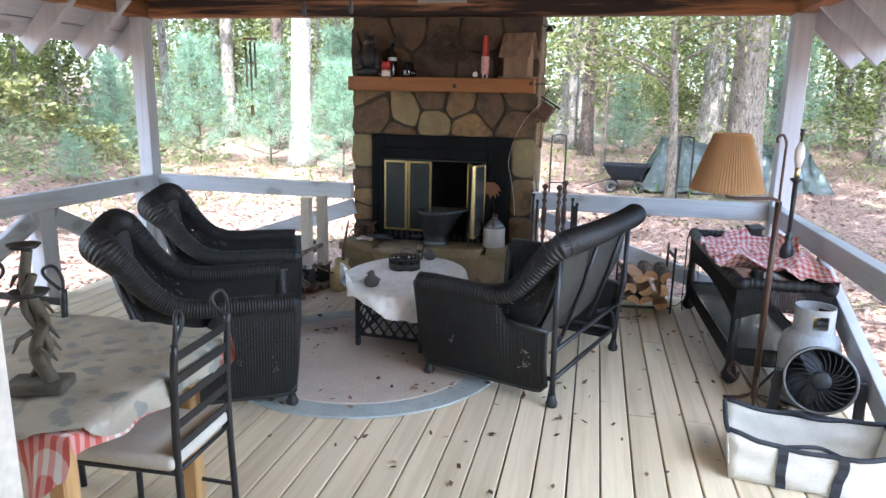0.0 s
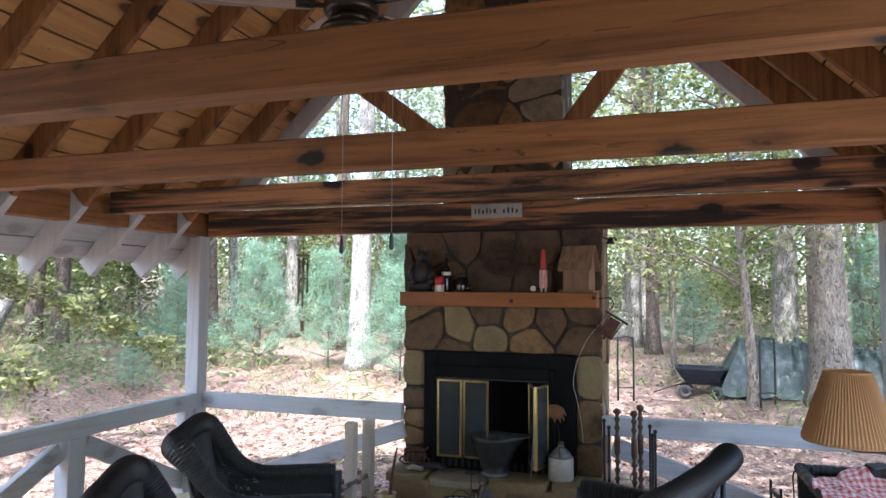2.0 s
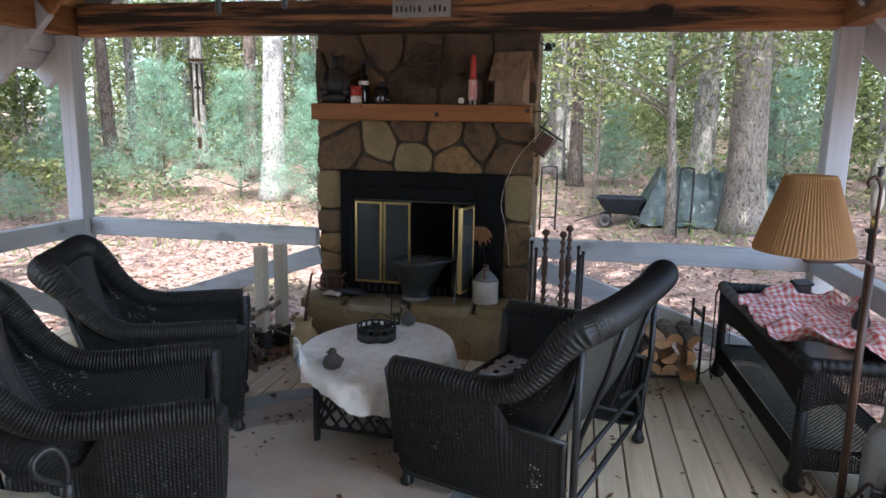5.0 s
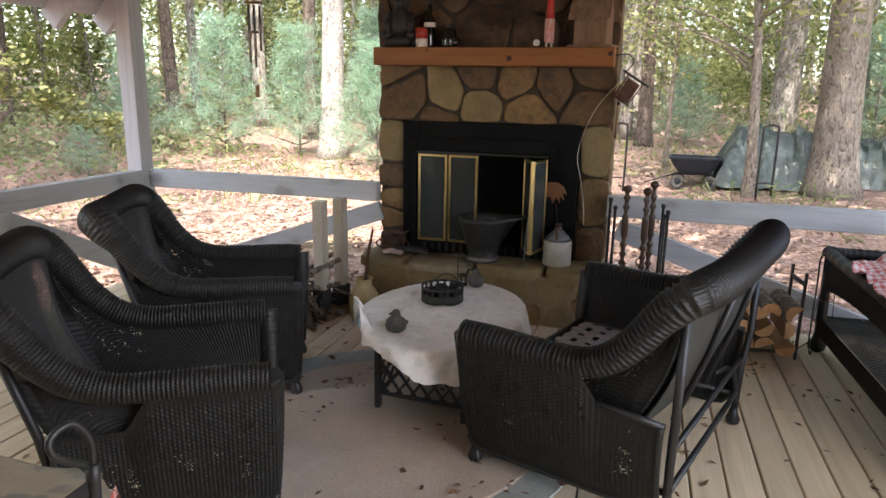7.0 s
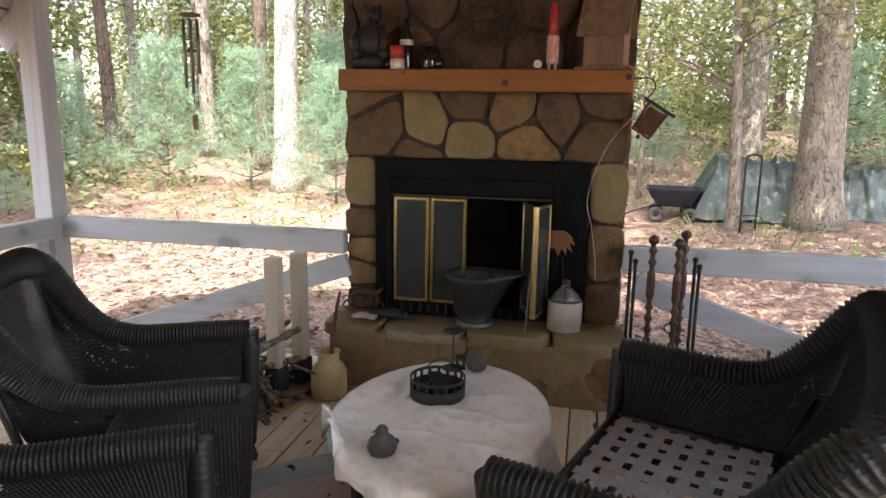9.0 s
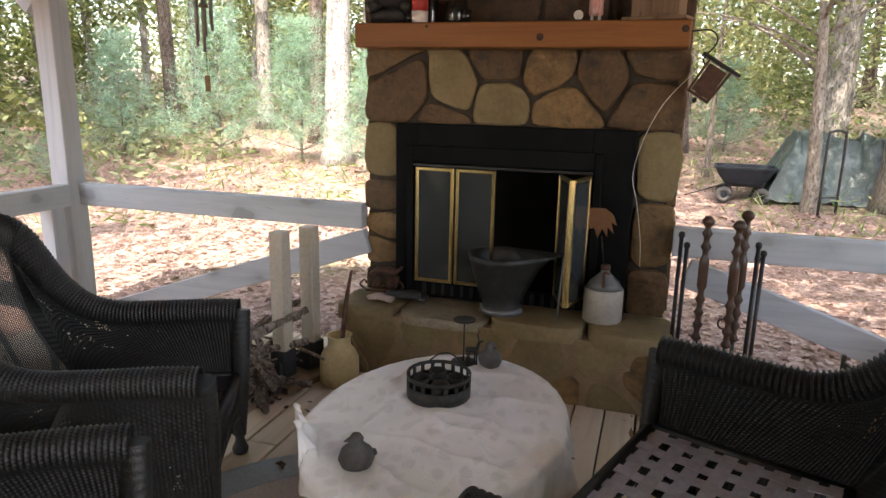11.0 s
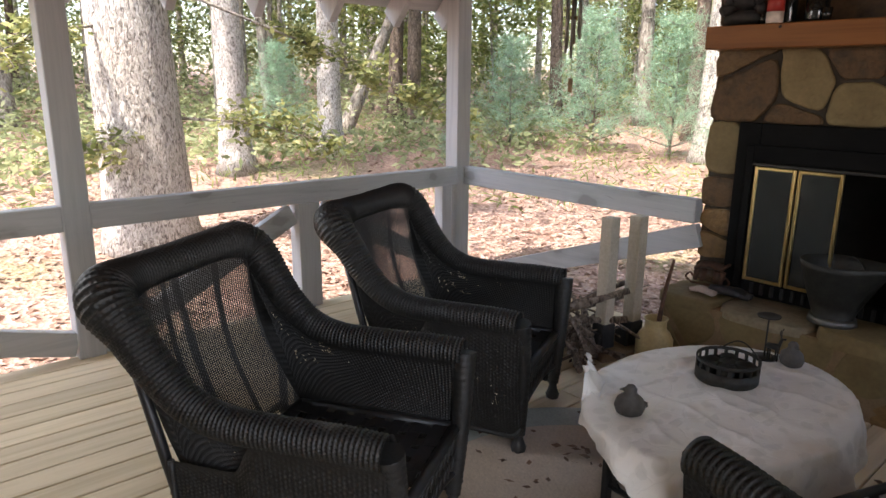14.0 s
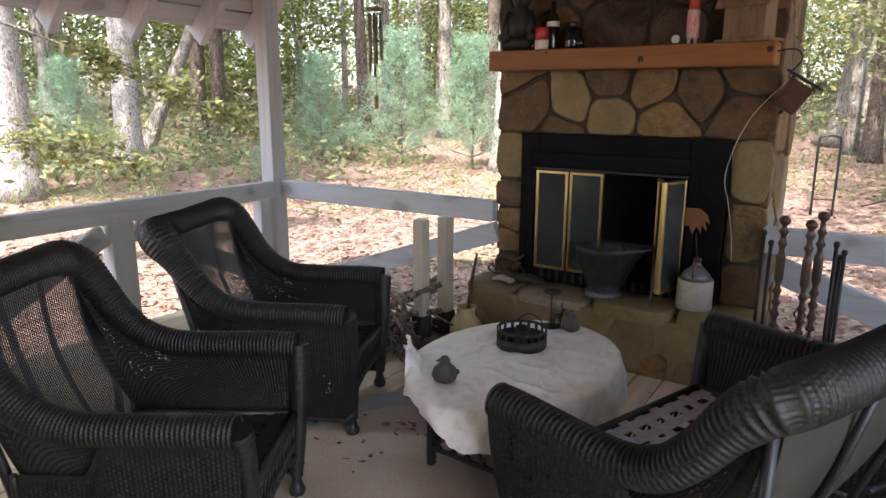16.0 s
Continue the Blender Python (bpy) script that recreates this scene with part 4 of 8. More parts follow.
def far_woods():
    rng = np.random.default_rng(77)
    an = np.radians(rng.uniform(-125, 66, 900))
    r = rng.uniform(25, 52, 900)
    cx, cy = -1 + r * np.sin(an), 4 + r * np.cos(an)
    cz = rng.uniform(1.0, 11, 900) * rng.uniform(0.25, 1, 900) + 1.3
    pts = clumps(rng, np.stack([cx, cy, cz], 1), (1.5, 1.5, 1.0), 150000)
    stuff("distant_woods", leaves_mesh("distant_woods", pts, 0.14, M_LEAF_FAR, rng, flat=0.3), "mass of sunlit green foliage deep in the woods", "foliage")


far_woods()


def litter():
    rng = np.random.default_rng(5)
    n = 40000
    an, r = np.radians(rng.uniform(-125, 70, n)), 2.5 + 12 * rng.uniform(0, 1, n) ** 1.3
    x, y = -1 + r * np.sin(an), 4.4 + r * np.cos(an)
    ok = ~((x > -4.1) & (x < 1.85) & (y < 6.75))
    x, y = x[ok], y[ok]
    z = np.array([ground_z(a, b) for a, b in zip(x, y)]) + rng.uniform(0.004, 0.020, len(x))
    stuff("fallen_leaves", leaves_mesh("fallen_leaves", np.stack([x, y, z], 1), 0.036, M_DRY, rng, thin=0.55, flat=0.85), "dry brown leaves fallen over the ground", "leaves")
    n = 19000
    an, r = np.radians(rng.uniform(-120, 62, n)), 6.5 + 13 * rng.uniform(0, 1, n) ** 0.8
    x, y = -1 + r * np.sin(an), 4 + r * np.cos(an)
    keep = np.array([noise.noise(Vector((a * 0.3, b * 0.3, 9))) > 0.02 for a, b in zip(x, y)])
    x, y = x[keep], y[keep]
    z = np.array([ground_z(a, b) for a, b in zip(x, y)]) + rng.uniform(0.02, 0.2, len(x))
    stuff("grass_tufts", leaves_mesh("grass_tufts", np.stack([x, y, z], 1), 0.10, M_GRASS, rng, thin=0.10), "thin tufts of yellow-green grass and weeds", "grass")


litter()


def undergrowth():
    """Low leafy growth, taller further into the woods."""
    rng = np.random.default_rng(15)
    cen, hs = [], []
    for a0, a1, r0, r1, m in ((-122, -40, 9.5, 22, 420), (-40, 64, 14.5, 26, 360)):
        an, r = np.radians(rng.uniform(a0, a1, m)), rng.uniform(r0, r1, m)
        for x, y in zip(-1 + r * np.sin(an), 4 + r * np.cos(an)):
            h = rng.uniform(0.15, 0.5) + 0.07 * max(0, math.hypot(x + 1, y - 4) - 10) * rng.uniform(0.2, 1.6)
            for _ in range(4):
                cen.append((x + rng.normal() * 0.5, y + rng.normal() * 0.5, ground_z(x, y) + h * rng.uniform(0.2, 1.0)))
    pts = clumps(rng, cen, (0.26, 0.26, 0.13), 46000)
    stuff("undergrowth", leaves_mesh("undergrowth", pts, 0.075, M_LEAF_FAR, rng, flat=0.5), "low olive-green shrubs and seedlings under the trees", "undergrowth")


undergrowth()


def hanging_branch(x0, y0, z0, x1, y1, z1, n, seed):
    rng = np.random.default_rng(seed)
    ob = thing("leafy_branch", "thin low branch with yellow-green leaves reaching towards the porch", "branch", x0, y0, z0)
    bm = bmesh.new()
    d = Vector((x1 - x0, y1 - y0, z1 - z0))
    main = smooth_path([(0, 0, 0), d * 0.5 + Vector((0, 0, 0.06)), d], 12)
    tube(bm, main, [0.018 - 0.0013 * k for k in range(12)], 6)
    cen = []
    for k in range(3, 12):
        for _ in range(3):
            t = main[k] + d * 0.06 + Vector(rng.normal(size=3) * 0.13)
            tube(bm, [main[k], main[k].lerp(t, 0.5) + Vector((0, 0, 0.03)), t], [0.007, 0.005, 0.003], 4)
            cen += [tuple(main[k].lerp(t, 0.6)), tuple(t)]
    part("twig", bm, M_BARK, ob)
    c = new("leaves", leaves_mesh("leaves", clumps(rng, cen, (0.075, 0.075, 0.05), n), 0.046, M_LEAF_YEL, rng, flat=0.5))
    c.parent = ob


hanging_branch(-6.75, 4.75, 2.35, -6.2, 7.9, 1.10, 1500, 1)
hanging_branch(-6.9, 4.75, 1.15, -6.2, 6.0, 0.90, 650, 2)
hanging_branch(-6.95, 4.1, 2.0, -6.3, 3.15, 1.70, 500, 3)
hanging_branch(-6.95, 4.3, 1.0, -6.3, 3.5, 0.80, 420, 5)
hanging_branch(-7.2, 4.6, 3.3, -6.2, 5.9, 2.6, 420, 4)

# ---- deck ----
deck = structure("floor", box(bmesh.new(), (CX, 3.35, -0.12), (5.7, 5.4, 0.14)), M_SHINGLE, "weathered tan deck floor of long boards on joists", "floor")
DECK = random.Random(2)
PITCH = 0.1455
plank_mesh = {}


def plank(x, y0, y1):
    key = round(y1 - y0, 3)
    if key not in plank_mesh:
        plank_mesh[key] = mesh_of("plank", box(bmesh.new(), (0, 0, 0), (PITCH - 0.008, y1 - y0 - 0.004, 0.036), bevel=0.004), M_DECK)
    ob = new("plank", plank_mesh[key])
    ob.parent = deck
    ob.matrix_basis = pose(x, (y0 + y1) / 2, -0.018 + DECK.uniform(-0.001, 0.001), 0, 0, DECK.uniform(-0.04, 0.04))


for k in range(40):
    x = -4.02 + PITCH * (k + 0.5)
    cut = DECK.choice((None, 2.4, 3.6, 4.8, None))
    y_end = 6.05 if not -2.0 < x < -0.2 else 5.66
    if cut:
        plank(x, 0.70, cut)
        plank(x, cut, y_end)
    else:
        plank(x, 0.70, y_end)

# ---- fireplace insert ----
M_PANEL = surface("black_enamel", (0.005, 0.005, 0.005), (0.010, 0.010, 0.010), rough=0.7, per=0, spec=0.08)
M_GLASS, ntg, pg = node_mat("smoked_glass")
pg.inputs["Base Color"].default_value = (0.08, 0.085, 0.08, 1)
pg.inputs["Roughness"].default_value, pg.inputs["Transmission Weight"].default_value, pg.inputs["IOR"].default_value = 0.08, 0.5, 1.45
insert = thing("fireplace_insert", "black metal fireplace insert with brass-framed folding glass doors", "fireplace", 0, 5.95, 0)
for c_, s_ in ((((IX0 - 1.62) / 2, 0, (IZ0 + IZ1) / 2), (-1.62 - IX0 - 0.002, 0.05, IZ1 - IZ0)), (((IX1 - 0.70) / 2, 0, (IZ0 + IZ1) / 2), (IX1 + 0.70 - 0.002, 0.05, IZ1 - IZ0)),
               ((-1.16, 0, (1.115 + IZ1) / 2), (0.92, 0.05, IZ1 - 1.115)), ((-1.16, 0, (IZ0 + 0.47) / 2), (0.92, 0.05, 0.47 - IZ0))):
    part("surround_panel", box(bmesh.new(), c_, s_, bevel=0.004), M_PANEL, insert)
for c_, s_ in (((-1.655, -0.035, 0.80), (0.04, 0.03, 0.82)), ((-0.665, -0.035, 0.80), (0.04, 0.03, 0.82)), ((-1.16, -0.035, 1.17), (0.95, 0.03, 0.09))):
    part("raised_frame_bar", box(bmesh.new(), c_, s_, bevel=0.004), M_PANEL, insert)
for k in range(16):
    part("vent_slat", box(bmesh.new(), (-1.57 + 0.055 * k, -0.03, 0.425), (0.02, 0.012, 0.06), bevel=0.002), M_BLACK, insert)
for c_, s_ in (((-1.16, 0.60, 0.80), (0.98, 0.03, 0.86)), ((-1.66, 0.31, 0.80), (0.03, 0.54, 0.86)), ((-0.66, 0.31, 0.80), (0.03, 0.54, 0.86)), ((-1.16, 0.31, 1.22), (0.96, 0.54, 0.03)), ((-1.16, 0.31, 0.40), (0.96, 0.54, 0.03))):
    part("firebox_panel", box(bmesh.new(), c_, s_), M_SOOT, insert, "soot-blackened firebox panel")


def glass_door(x, y, ang, w=0.215):
    d = new("door")
    d.parent = insert
    d.matrix_basis = pose(x, y, 0.785, 0, 0, ang)
    h, t = 0.63, 0.018
    bm = bmesh.new()
    for dx in (t / 2, w - t / 2):
        box(bm, (dx, 0, 0), (t, 0.02, h), bevel=0.003)
    for dz in (-h / 2 + t / 2, h / 2 - t / 2):
        box(bm, (w / 2, 0, dz), (w - 2 * t - 0.001, 0.02, t), bevel=0.003)
    part("brass_frame", bm, M_BRASS, d, "polished brass door frame")
    part("glass", box(bmesh.new(), (w / 2, 0.002, 0), (w - 2 * t, 0.006, h - 2 * t)), M_GLASS, d, "smoked glass pane")


glass_door(-1.62, -0.045, 0)
glass_door(-1.395, -0.045, 0)
glass_door(-0.70, -0.05, -106)
glass_door(-0.765, -0.255, 112)
part("track", box(bmesh.new(), (-1.16, -0.06, 1.112), (0.94, 0.012, 0.012)), M_IRON, insert)


# ---- wicker seats ----
WICK = random.Random(14)


def ribbed(name, f, nu, nv, ribs, strands, depth, material, parent, label="", holes=0.0, cane_depth=0.0024):
    """Close-woven cane on the surface f(u, v): standing ribs along v, and strands that pass over and under them along u."""
    us, vs = np.linspace(0, 1, nu + 1), np.linspace(0, 1, nv + 1)
    P = np.array([[f(u, v) for u in us] for v in vs])
    du, dv = np.gradient(P, axis=1), np.gradient(P, axis=0)
    N = np.cross(du, dv)
    N /= np.linalg.norm(N, axis=2)[:, :, None] + 1e-9
    U, V = np.meshgrid(us, vs)
    rib = np.abs(np.sin(np.pi * U * ribs)) ** 0.6
    turn = np.where(np.floor(U * ribs) % 2 > 0, 1.0, -1.0)
    cane = turn * np.sin(np.pi * V * strands)
    edge = np.clip(np.minimum(V, 1 - V) * 9, 0, 1)
    P = P + N * (edge * (depth * (rib - 0.5) + cane_depth * cane * rib))[:, :, None]
    idx = np.arange((nu + 1) * (nv + 1)).reshape(nv + 1, nu + 1)
    q = np.stack([idx[:-1, :-1], idx[:-1, 1:], idx[1:, 1:], idx[1:, :-1]], 2)
    if holes:
        rng = np.random.default_rng(WICK.randrange(999))
        near = np.zeros((nv, nu))
        for _ in range(16):
            cu, cv = rng.uniform(0.1, 0.9), rng.uniform(0.3, 0.92)
            near += np.exp(-((us[None, :-1] - cu) / 0.02) ** 2 - ((vs[:-1, None] - cv) / 0.06) ** 2)
        q = q[rng.uniform(size=(nv, nu)) > holes * near]
    q = q.reshape(-1, 4)
    me = bpy.data.meshes.new(name)
    me.from_pydata(P.reshape(-1, 3).tolist(), [], q.tolist())
    me.polygons.foreach_set("use_smooth", [True] * len(me.polygons))
    me.materials.append(material)
    ob = new(name, me)
    ob.parent = parent
    if label:
        ob["label"] = label
    return ob


def wicker_seat(name, label, ha, hl, straps, strap_mat, wide=False):
    """A deep wicker armchair or settee; ha: half the span of the arms, hl: of the legs; it faces -y."""
    ob = thing(name, label, "armchair" if not wide else "settee")
    rear = 0.405 if wide else 0.285
    pitch = 0.0205 if wide else 0.0145
    half = [(ha, -0.415, 0.602), (ha, -0.30, 0.606), (ha, -0.10, 0.603), (ha, 0.07, 0.607), (ha, 0.19, 0.648), (ha + 0.002, 0.285, 0.735),
            (ha + 0.006, 0.360, 0.838), (ha + 0.006, 0.420, 0.905), (ha - 0.040, 0.462, 0.934), (ha * 0.55, 0.488, 0.940), (0, 0.492, 0.940)]
    wid = [0.050, 0.050, 0.049, 0.050, 0.053, 0.058, 0.066, 0.078, 0.082, 0.066, 0.062]
    if wide:
        wid = [0.055, 0.055, 0.054, 0.055, 0.058, 0.061, 0.064, 0.067, 0.068, 0.066, 0.064]
    yaw = [0, 0, 0, 0, 0, 0, 6, 22, 55, 86, 90]
    m = 121
    mid = smooth_path(half + [(-x, y, z) for x, y, z in half[-2::-1]], 2 * m - 1)
    key = np.linspace(0, 1, len(half))
    tt = np.linspace(0, 1, m)
    rad = [float(r) for r in np.interp(tt, key, wid)]
    ang = [float(a) for a in np.interp(tt, key, yaw)]
    rad, ang = rad + rad[-2::-1], ang + [180 - a for a in ang[-2::-1]]
    run = np.concatenate([[0], np.cumsum([(mid[i + 1] - mid[i]).length for i in range(2 * m - 2)])])
    total = run[-1]
    run = run / total

    axes = []
    for i, c in enumerate(mid):
        t = (mid[min(i + 3, 2 * m - 2)] - mid[max(i - 3, 0)]).normalized()
        o = Vector((math.cos(radians(ang[i])), math.sin(radians(ang[i])), 0))
        o = (o - t * o.dot(t)).normalized()
        axes.append((o, o.cross(t).normalized()))

    def rim_at(u):
        """Centre, outward axis, upward axis and radius of the rolled edge."""
        x = float(np.interp(u, run, np.arange(2 * m - 1)))
        i = min(int(x), 2 * m - 3)
        f = x - i
        return mid[i].lerp(mid[i + 1], f), axes[i][0].lerp(axes[i + 1][0], f).normalized(), axes[i][1].lerp(axes[i + 1][1], f).normalized(), rad[i] + (rad[i + 1] - rad[i]) * f

    def on_rim(u, deg):
        c, o, n, r = rim_at(u)
        return c + r * (-math.cos(radians(deg)) * o + math.sin(radians(deg)) * n)

    n_rib = 2 * round(total / pitch / 2)
    ribbed("rolled_rim", lambda u, v: on_rim(u, -35 + 265 * v), n_rib * 6, 80, n_rib, 40, 0.0125 if wide else 0.0060, M_RIM, ob, "thick ribbed rolled wicker rim", cane_depth=0.0014)
    turn_u = float(run[[i for i in range(m) if mid[i].z > 0.925][0]])     # where the side becomes the back

    def foot_at(u):
        """The seat's edge below the rim: along the side, then across the back."""
        w = min(u, 1 - u)
        sg = 1 if u < 0.5 else -1
        if w < turn_u:
            return Vector((sg * (hl + 0.035), -0.40 + 0.62 * w / turn_u, 0.335))
        f = (w - turn_u) / (0.5 - turn_u)
        return Vector((sg * (hl + 0.035) * (1 - f), 0.22 + 0.05 * math.sin(f * math.pi / 2), 0.335))

    def lining(u, v):
        p = foot_at(u).lerp(on_rim(u, -28), v)
        w = min(u, 1 - u)
        if w >= turn_u:
            p.y += 0.045 * math.sin(math.pi * v)
        else:
            p.x += (0.012 if u < 0.5 else -0.012) * math.sin(math.pi * v)
        return p

    for a, b in ((0.0, turn_u), (1.0, 1 - turn_u)):
        nr = 2 * round(abs(b - a) * total / pitch / 2)
        ribbed("inner_side", lambda u, v: lining(a + (b - a) * u, v), nr * 4, 100, nr, 50, 0.0060 if wide else 0.0036, M_WICKER, ob, holes=0.13)
    span = 1 - 2 * turn_u

    def back(u, v):
        return lining(turn_u + span * u, v)
    if wide:
        nr = 2 * round(span * total / pitch / 2)
        ribbed("back_panel", back, nr * 4, 140, nr, 70, 0.0045, M_WICKER, ob, "close-woven cane back", holes=0.1)
    else:
        woven("back_panel", weave(bmesh.new(), back, 66, 84, gap=0.34, r=0.0030), M_WICKER, ob, "open woven cane back")
        for uu in (0.28, 0.66):
            part("back_stay", tube(bmesh.new(), [back(uu, v) + Vector((0, 0.010, 0)) for v in np.linspace(0, 1, 9)], 0.014, 6, flat=0.4), M_WICKER, ob)

    arm = smooth_path(half[:5], 60)
    for s in (1, -1):
        def shell(u, v):
            y = -0.435 + (rear + 0.415) * u
            q = min(range(60), key=lambda i: abs(arm[i].y - y))
            hi = Vector((s * (arm[q].x + 0.038), max(y, -0.425), arm[q].z - 0.030))
            f = min(1, max(0, (y - rear + 0.325) / 0.10))
            f = f * f * (3 - 2 * f)
            hi = hi.lerp(Vector((s * (ha + 0.0), y, 0.455)), f)
            e = max(0, (abs(2 * u - 1) - 0.86) / 0.14)
            lo = Vector((s * (hl + 0.03), -0.425 + (rear + 0.395) * u, 0.085 + 0.045 * e ** 2))
            p = lo.lerp(hi, v)
            p.x += s * 0.018 * math.sin(math.pi * v)
            return p
        nr = 2 * round((rear + 0.415) / pitch / 2)
        ribbed("outer_side", (lambda u, v: shell(1 - u, v)) if s > 0 else shell, nr * 4, 120, nr, 60, 0.0048 if wide else 0.0032, M_WICKER, ob, holes=0.15)
        part("panel_edge", tube(bmesh.new(), [shell(u, 0) for u in np.linspace(0, 1, 24)] + [shell(1, v) for v in np.linspace(0.1, 1, 10)], 0.011, 7), M_RIM, ob)
        if wide:
            part("panel_rail", tube(bmesh.new(), [shell(0.72, 1), Vector((s * (ha - 0.005), rear - 0.01, 0.455))], 0.013, 7), M_BLACK, ob)
        # the arm's front: a wrapped column that runs down to the foot
        col = smooth_path([(s * hl, -0.405, 0.09), (s * (hl + 0.02), -0.415, 0.25), (s * (ha - 0.03), -0.42, 0.45), (s * ha, -0.415, 0.607)], 80)
        part("arm_front", tube(bmesh.new(), col, [0.027 + 0.018 * (i / 79) ** 1.5 + 0.0009 * math.cos(i * math.tau / 4) for i in range(80)], 12), M_RIM, ob, "wrapped front column of the arm")
        part("foot", lathe(bmesh.new(), [(0.012, 0.0), (0.030, 0.010), (0.034, 0.030), (0.024, 0.052), (0.018, 0.075), (0.026, 0.10)], 14, (s * hl, -0.405, 0)), M_BLACK, ob)
        part("rear_post", tube(bmesh.new(), [(s * (hl + 0.01), rear, 0.055), (s * (hl + 0.03), rear + 0.005, 0.30), (s * (ha - 0.02), rear + 0.02, 0.46), (s * (ha - 0.025), 0.425, 0.88)], 0.0165, 8), M_BLACK, ob)
        part("foot", lathe(bmesh.new(), [(0.012, 0.0), (0.030, 0.010), (0.034, 0.032), (0.022, 0.056), (0.017, 0.085)], 12, (s * (hl + 0.01), rear, 0)), M_BLACK, ob)
        part("stretcher", tube(bmesh.new(), [(s * (hl - 0.01), -0.40, 0.16), (s * hl, rear, 0.16)], 0.013, 8), M_BLACK, ob)
        part("curved_brace", tube(bmesh.new(), smooth_path([(s * (hl + 0.005), rear, 0.12), (s * (hl - 0.02), rear - 0.01, 0.26), (s * (hl - 0.09), rear - 0.03, 0.315), (s * (hl - 0.22), rear - 0.06, 0.325)], 14), 0.0125, 7), M_BLACK, ob)
    part("stretcher", tube(bmesh.new(), [(-hl, rear, 0.165), (hl, rear, 0.165)], 0.013, 8), M_BLACK, ob)
    part("stretcher", tube(bmesh.new(), [(-hl, 0.02, 0.162), (hl, 0.02, 0.162)], 0.013, 8), M_BLACK, ob)
    # front skirt: a rail over a narrow lattice
    part("seat_rail", tube(bmesh.new(), [(-hl, -0.405, 0.345), (hl, -0.405, 0.345)], 0.020, 8), M_BLACK, ob)
    part("skirt_rail", tube(bmesh.new(), smooth_path([(-hl, -0.405, 0.175), (-hl * 0.5, -0.405, 0.205), (0, -0.405, 0.212), (hl * 0.5, -0.405, 0.205), (hl, -0.405, 0.175)], 20), 0.012, 7), M_BLACK, ob)
    bm = bmesh.new()
    n_x = round(2 * hl / 0.045)
    for q in range(n_x):
        x0, x1 = -hl + 2 * hl * q / n_x, -hl + 2 * hl * (q + 1) / n_x
        for za, zb in ((0.205, 0.268), (0.268, 0.332)):
            tube(bm, [(x0, -0.409, za), (x1, -0.409, zb)], 0.0055, 5)
            tube(bm, [(x0, -0.402, zb), (x1, -0.402, za)], 0.0055, 5)
    part("skirt_lattice", bm, M_RIM, ob, "crossed cane lattice under the seat")
    for a, b in (((-hl - 0.02, 0.21, 0.335), (hl + 0.02, 0.21, 0.335)), ((-hl - 0.02, -0.40, 0.342), (-hl - 0.02, 0.21, 0.335)), ((hl + 0.02, -0.40, 0.342), (hl + 0.02, 0.21, 0.335))):
        part("seat_bar", tube(bmesh.new(), [a, b], 0.019, 8), M_BLACK, ob)
    nx, ny = straps
    for i in range(nx):
        x = -hl + 0.045 + (2 * hl - 0.09) * i / (nx - 1)
        bm = bmesh.new()
        prev = None
        for q in range(2 * ny + 1):
            y = -0.39 + 0.60 * q / (2 * ny)
            z = 0.352 - 0.012 * math.sin(math.pi * q / (2 * ny)) + (0.003 if (q // 2 + i) % 2 else -0.003)
            cur = [bm.verts.new((x - 0.024, y, z)), bm.verts.new((x + 0.024, y, z)), bm.verts.new((x + 0.024, y, z - 0.003)), bm.verts.new((x - 0.024, y, z - 0.003))]
            if prev:
                for e in range(4):
                    bm.faces.new((prev[e], prev[(e + 1) % 4], cur[(e + 1) % 4], cur[e]))
            prev = cur
        part("seat_strap", bm, strap_mat, ob)
    for j in range(ny):
        y = -0.355 + 0.54 * j / (ny - 1)
        part("seat_strap", box(bmesh.new(), (0, y, 0.350 - 0.012 * math.sin(math.pi * (j + 0.5) / ny)), (2 * hl + 0.02, 0.047, 0.003)), strap_mat, ob)
    if wide:
        bm = bmesh.new()
        rows = [[[bm.verts.new(back(u, v) + Vector((0, d, 0))) for u in np.linspace(0.05, 0.95, 16)] for v in np.linspace(0.03, 0.97, 12)] for d in (0.018, 0.024)]
        for j in range(11):
            for i in range(15):
                for g, flip in ((rows[0], 1), (rows[1], -1)):
                    bm.faces.new((g[j][i], g[j][i + 1], g[j + 1][i + 1], g[j + 1][i])[::flip])
        part("back_cloth", bm, M_CANVAS, ob, "grey-green canvas backing on the woven back", smooth=True)
    for xx in ((-0.36, 0.36) if wide else (0.0,)):
        part("back_post", tube(bmesh.new(), [(xx * ha, 0.32, 0.30), (xx * ha, 0.43, 0.62), (xx * ha, 0.50, 0.89)], 0.013, 7), M_BLACK, ob)
    part("stretcher", tube(bmesh.new(), [(-hl - 0.02, rear, 0.33), (hl + 0.02, rear, 0.33)], 0.012, 8), M_BLACK, ob)
    return ob


chair_a = wicker_seat("wicker_armchair", "deep black wicker armchair with rolled arms and open woven back", 0.350, 0.275, (7, 8), M_BLACK)
chair_a["group"] = "black wicker seats"
chair_a.matrix_basis = pose(-2.195, 4.27, 0, 0, 0, 115.1)
copy_thing(chair_a, pose(-1.776, 3.253, 0, 0, 0, 121.3))
settee = wicker_seat("wicker_settee", "wide black wicker settee with grey webbing seat and no cushions", 0.605, 0.51, (11, 8), M_STRAP, True)
settee.matrix_basis = pose(-0.125, 4.20, 0, 0, 0, 250.6)

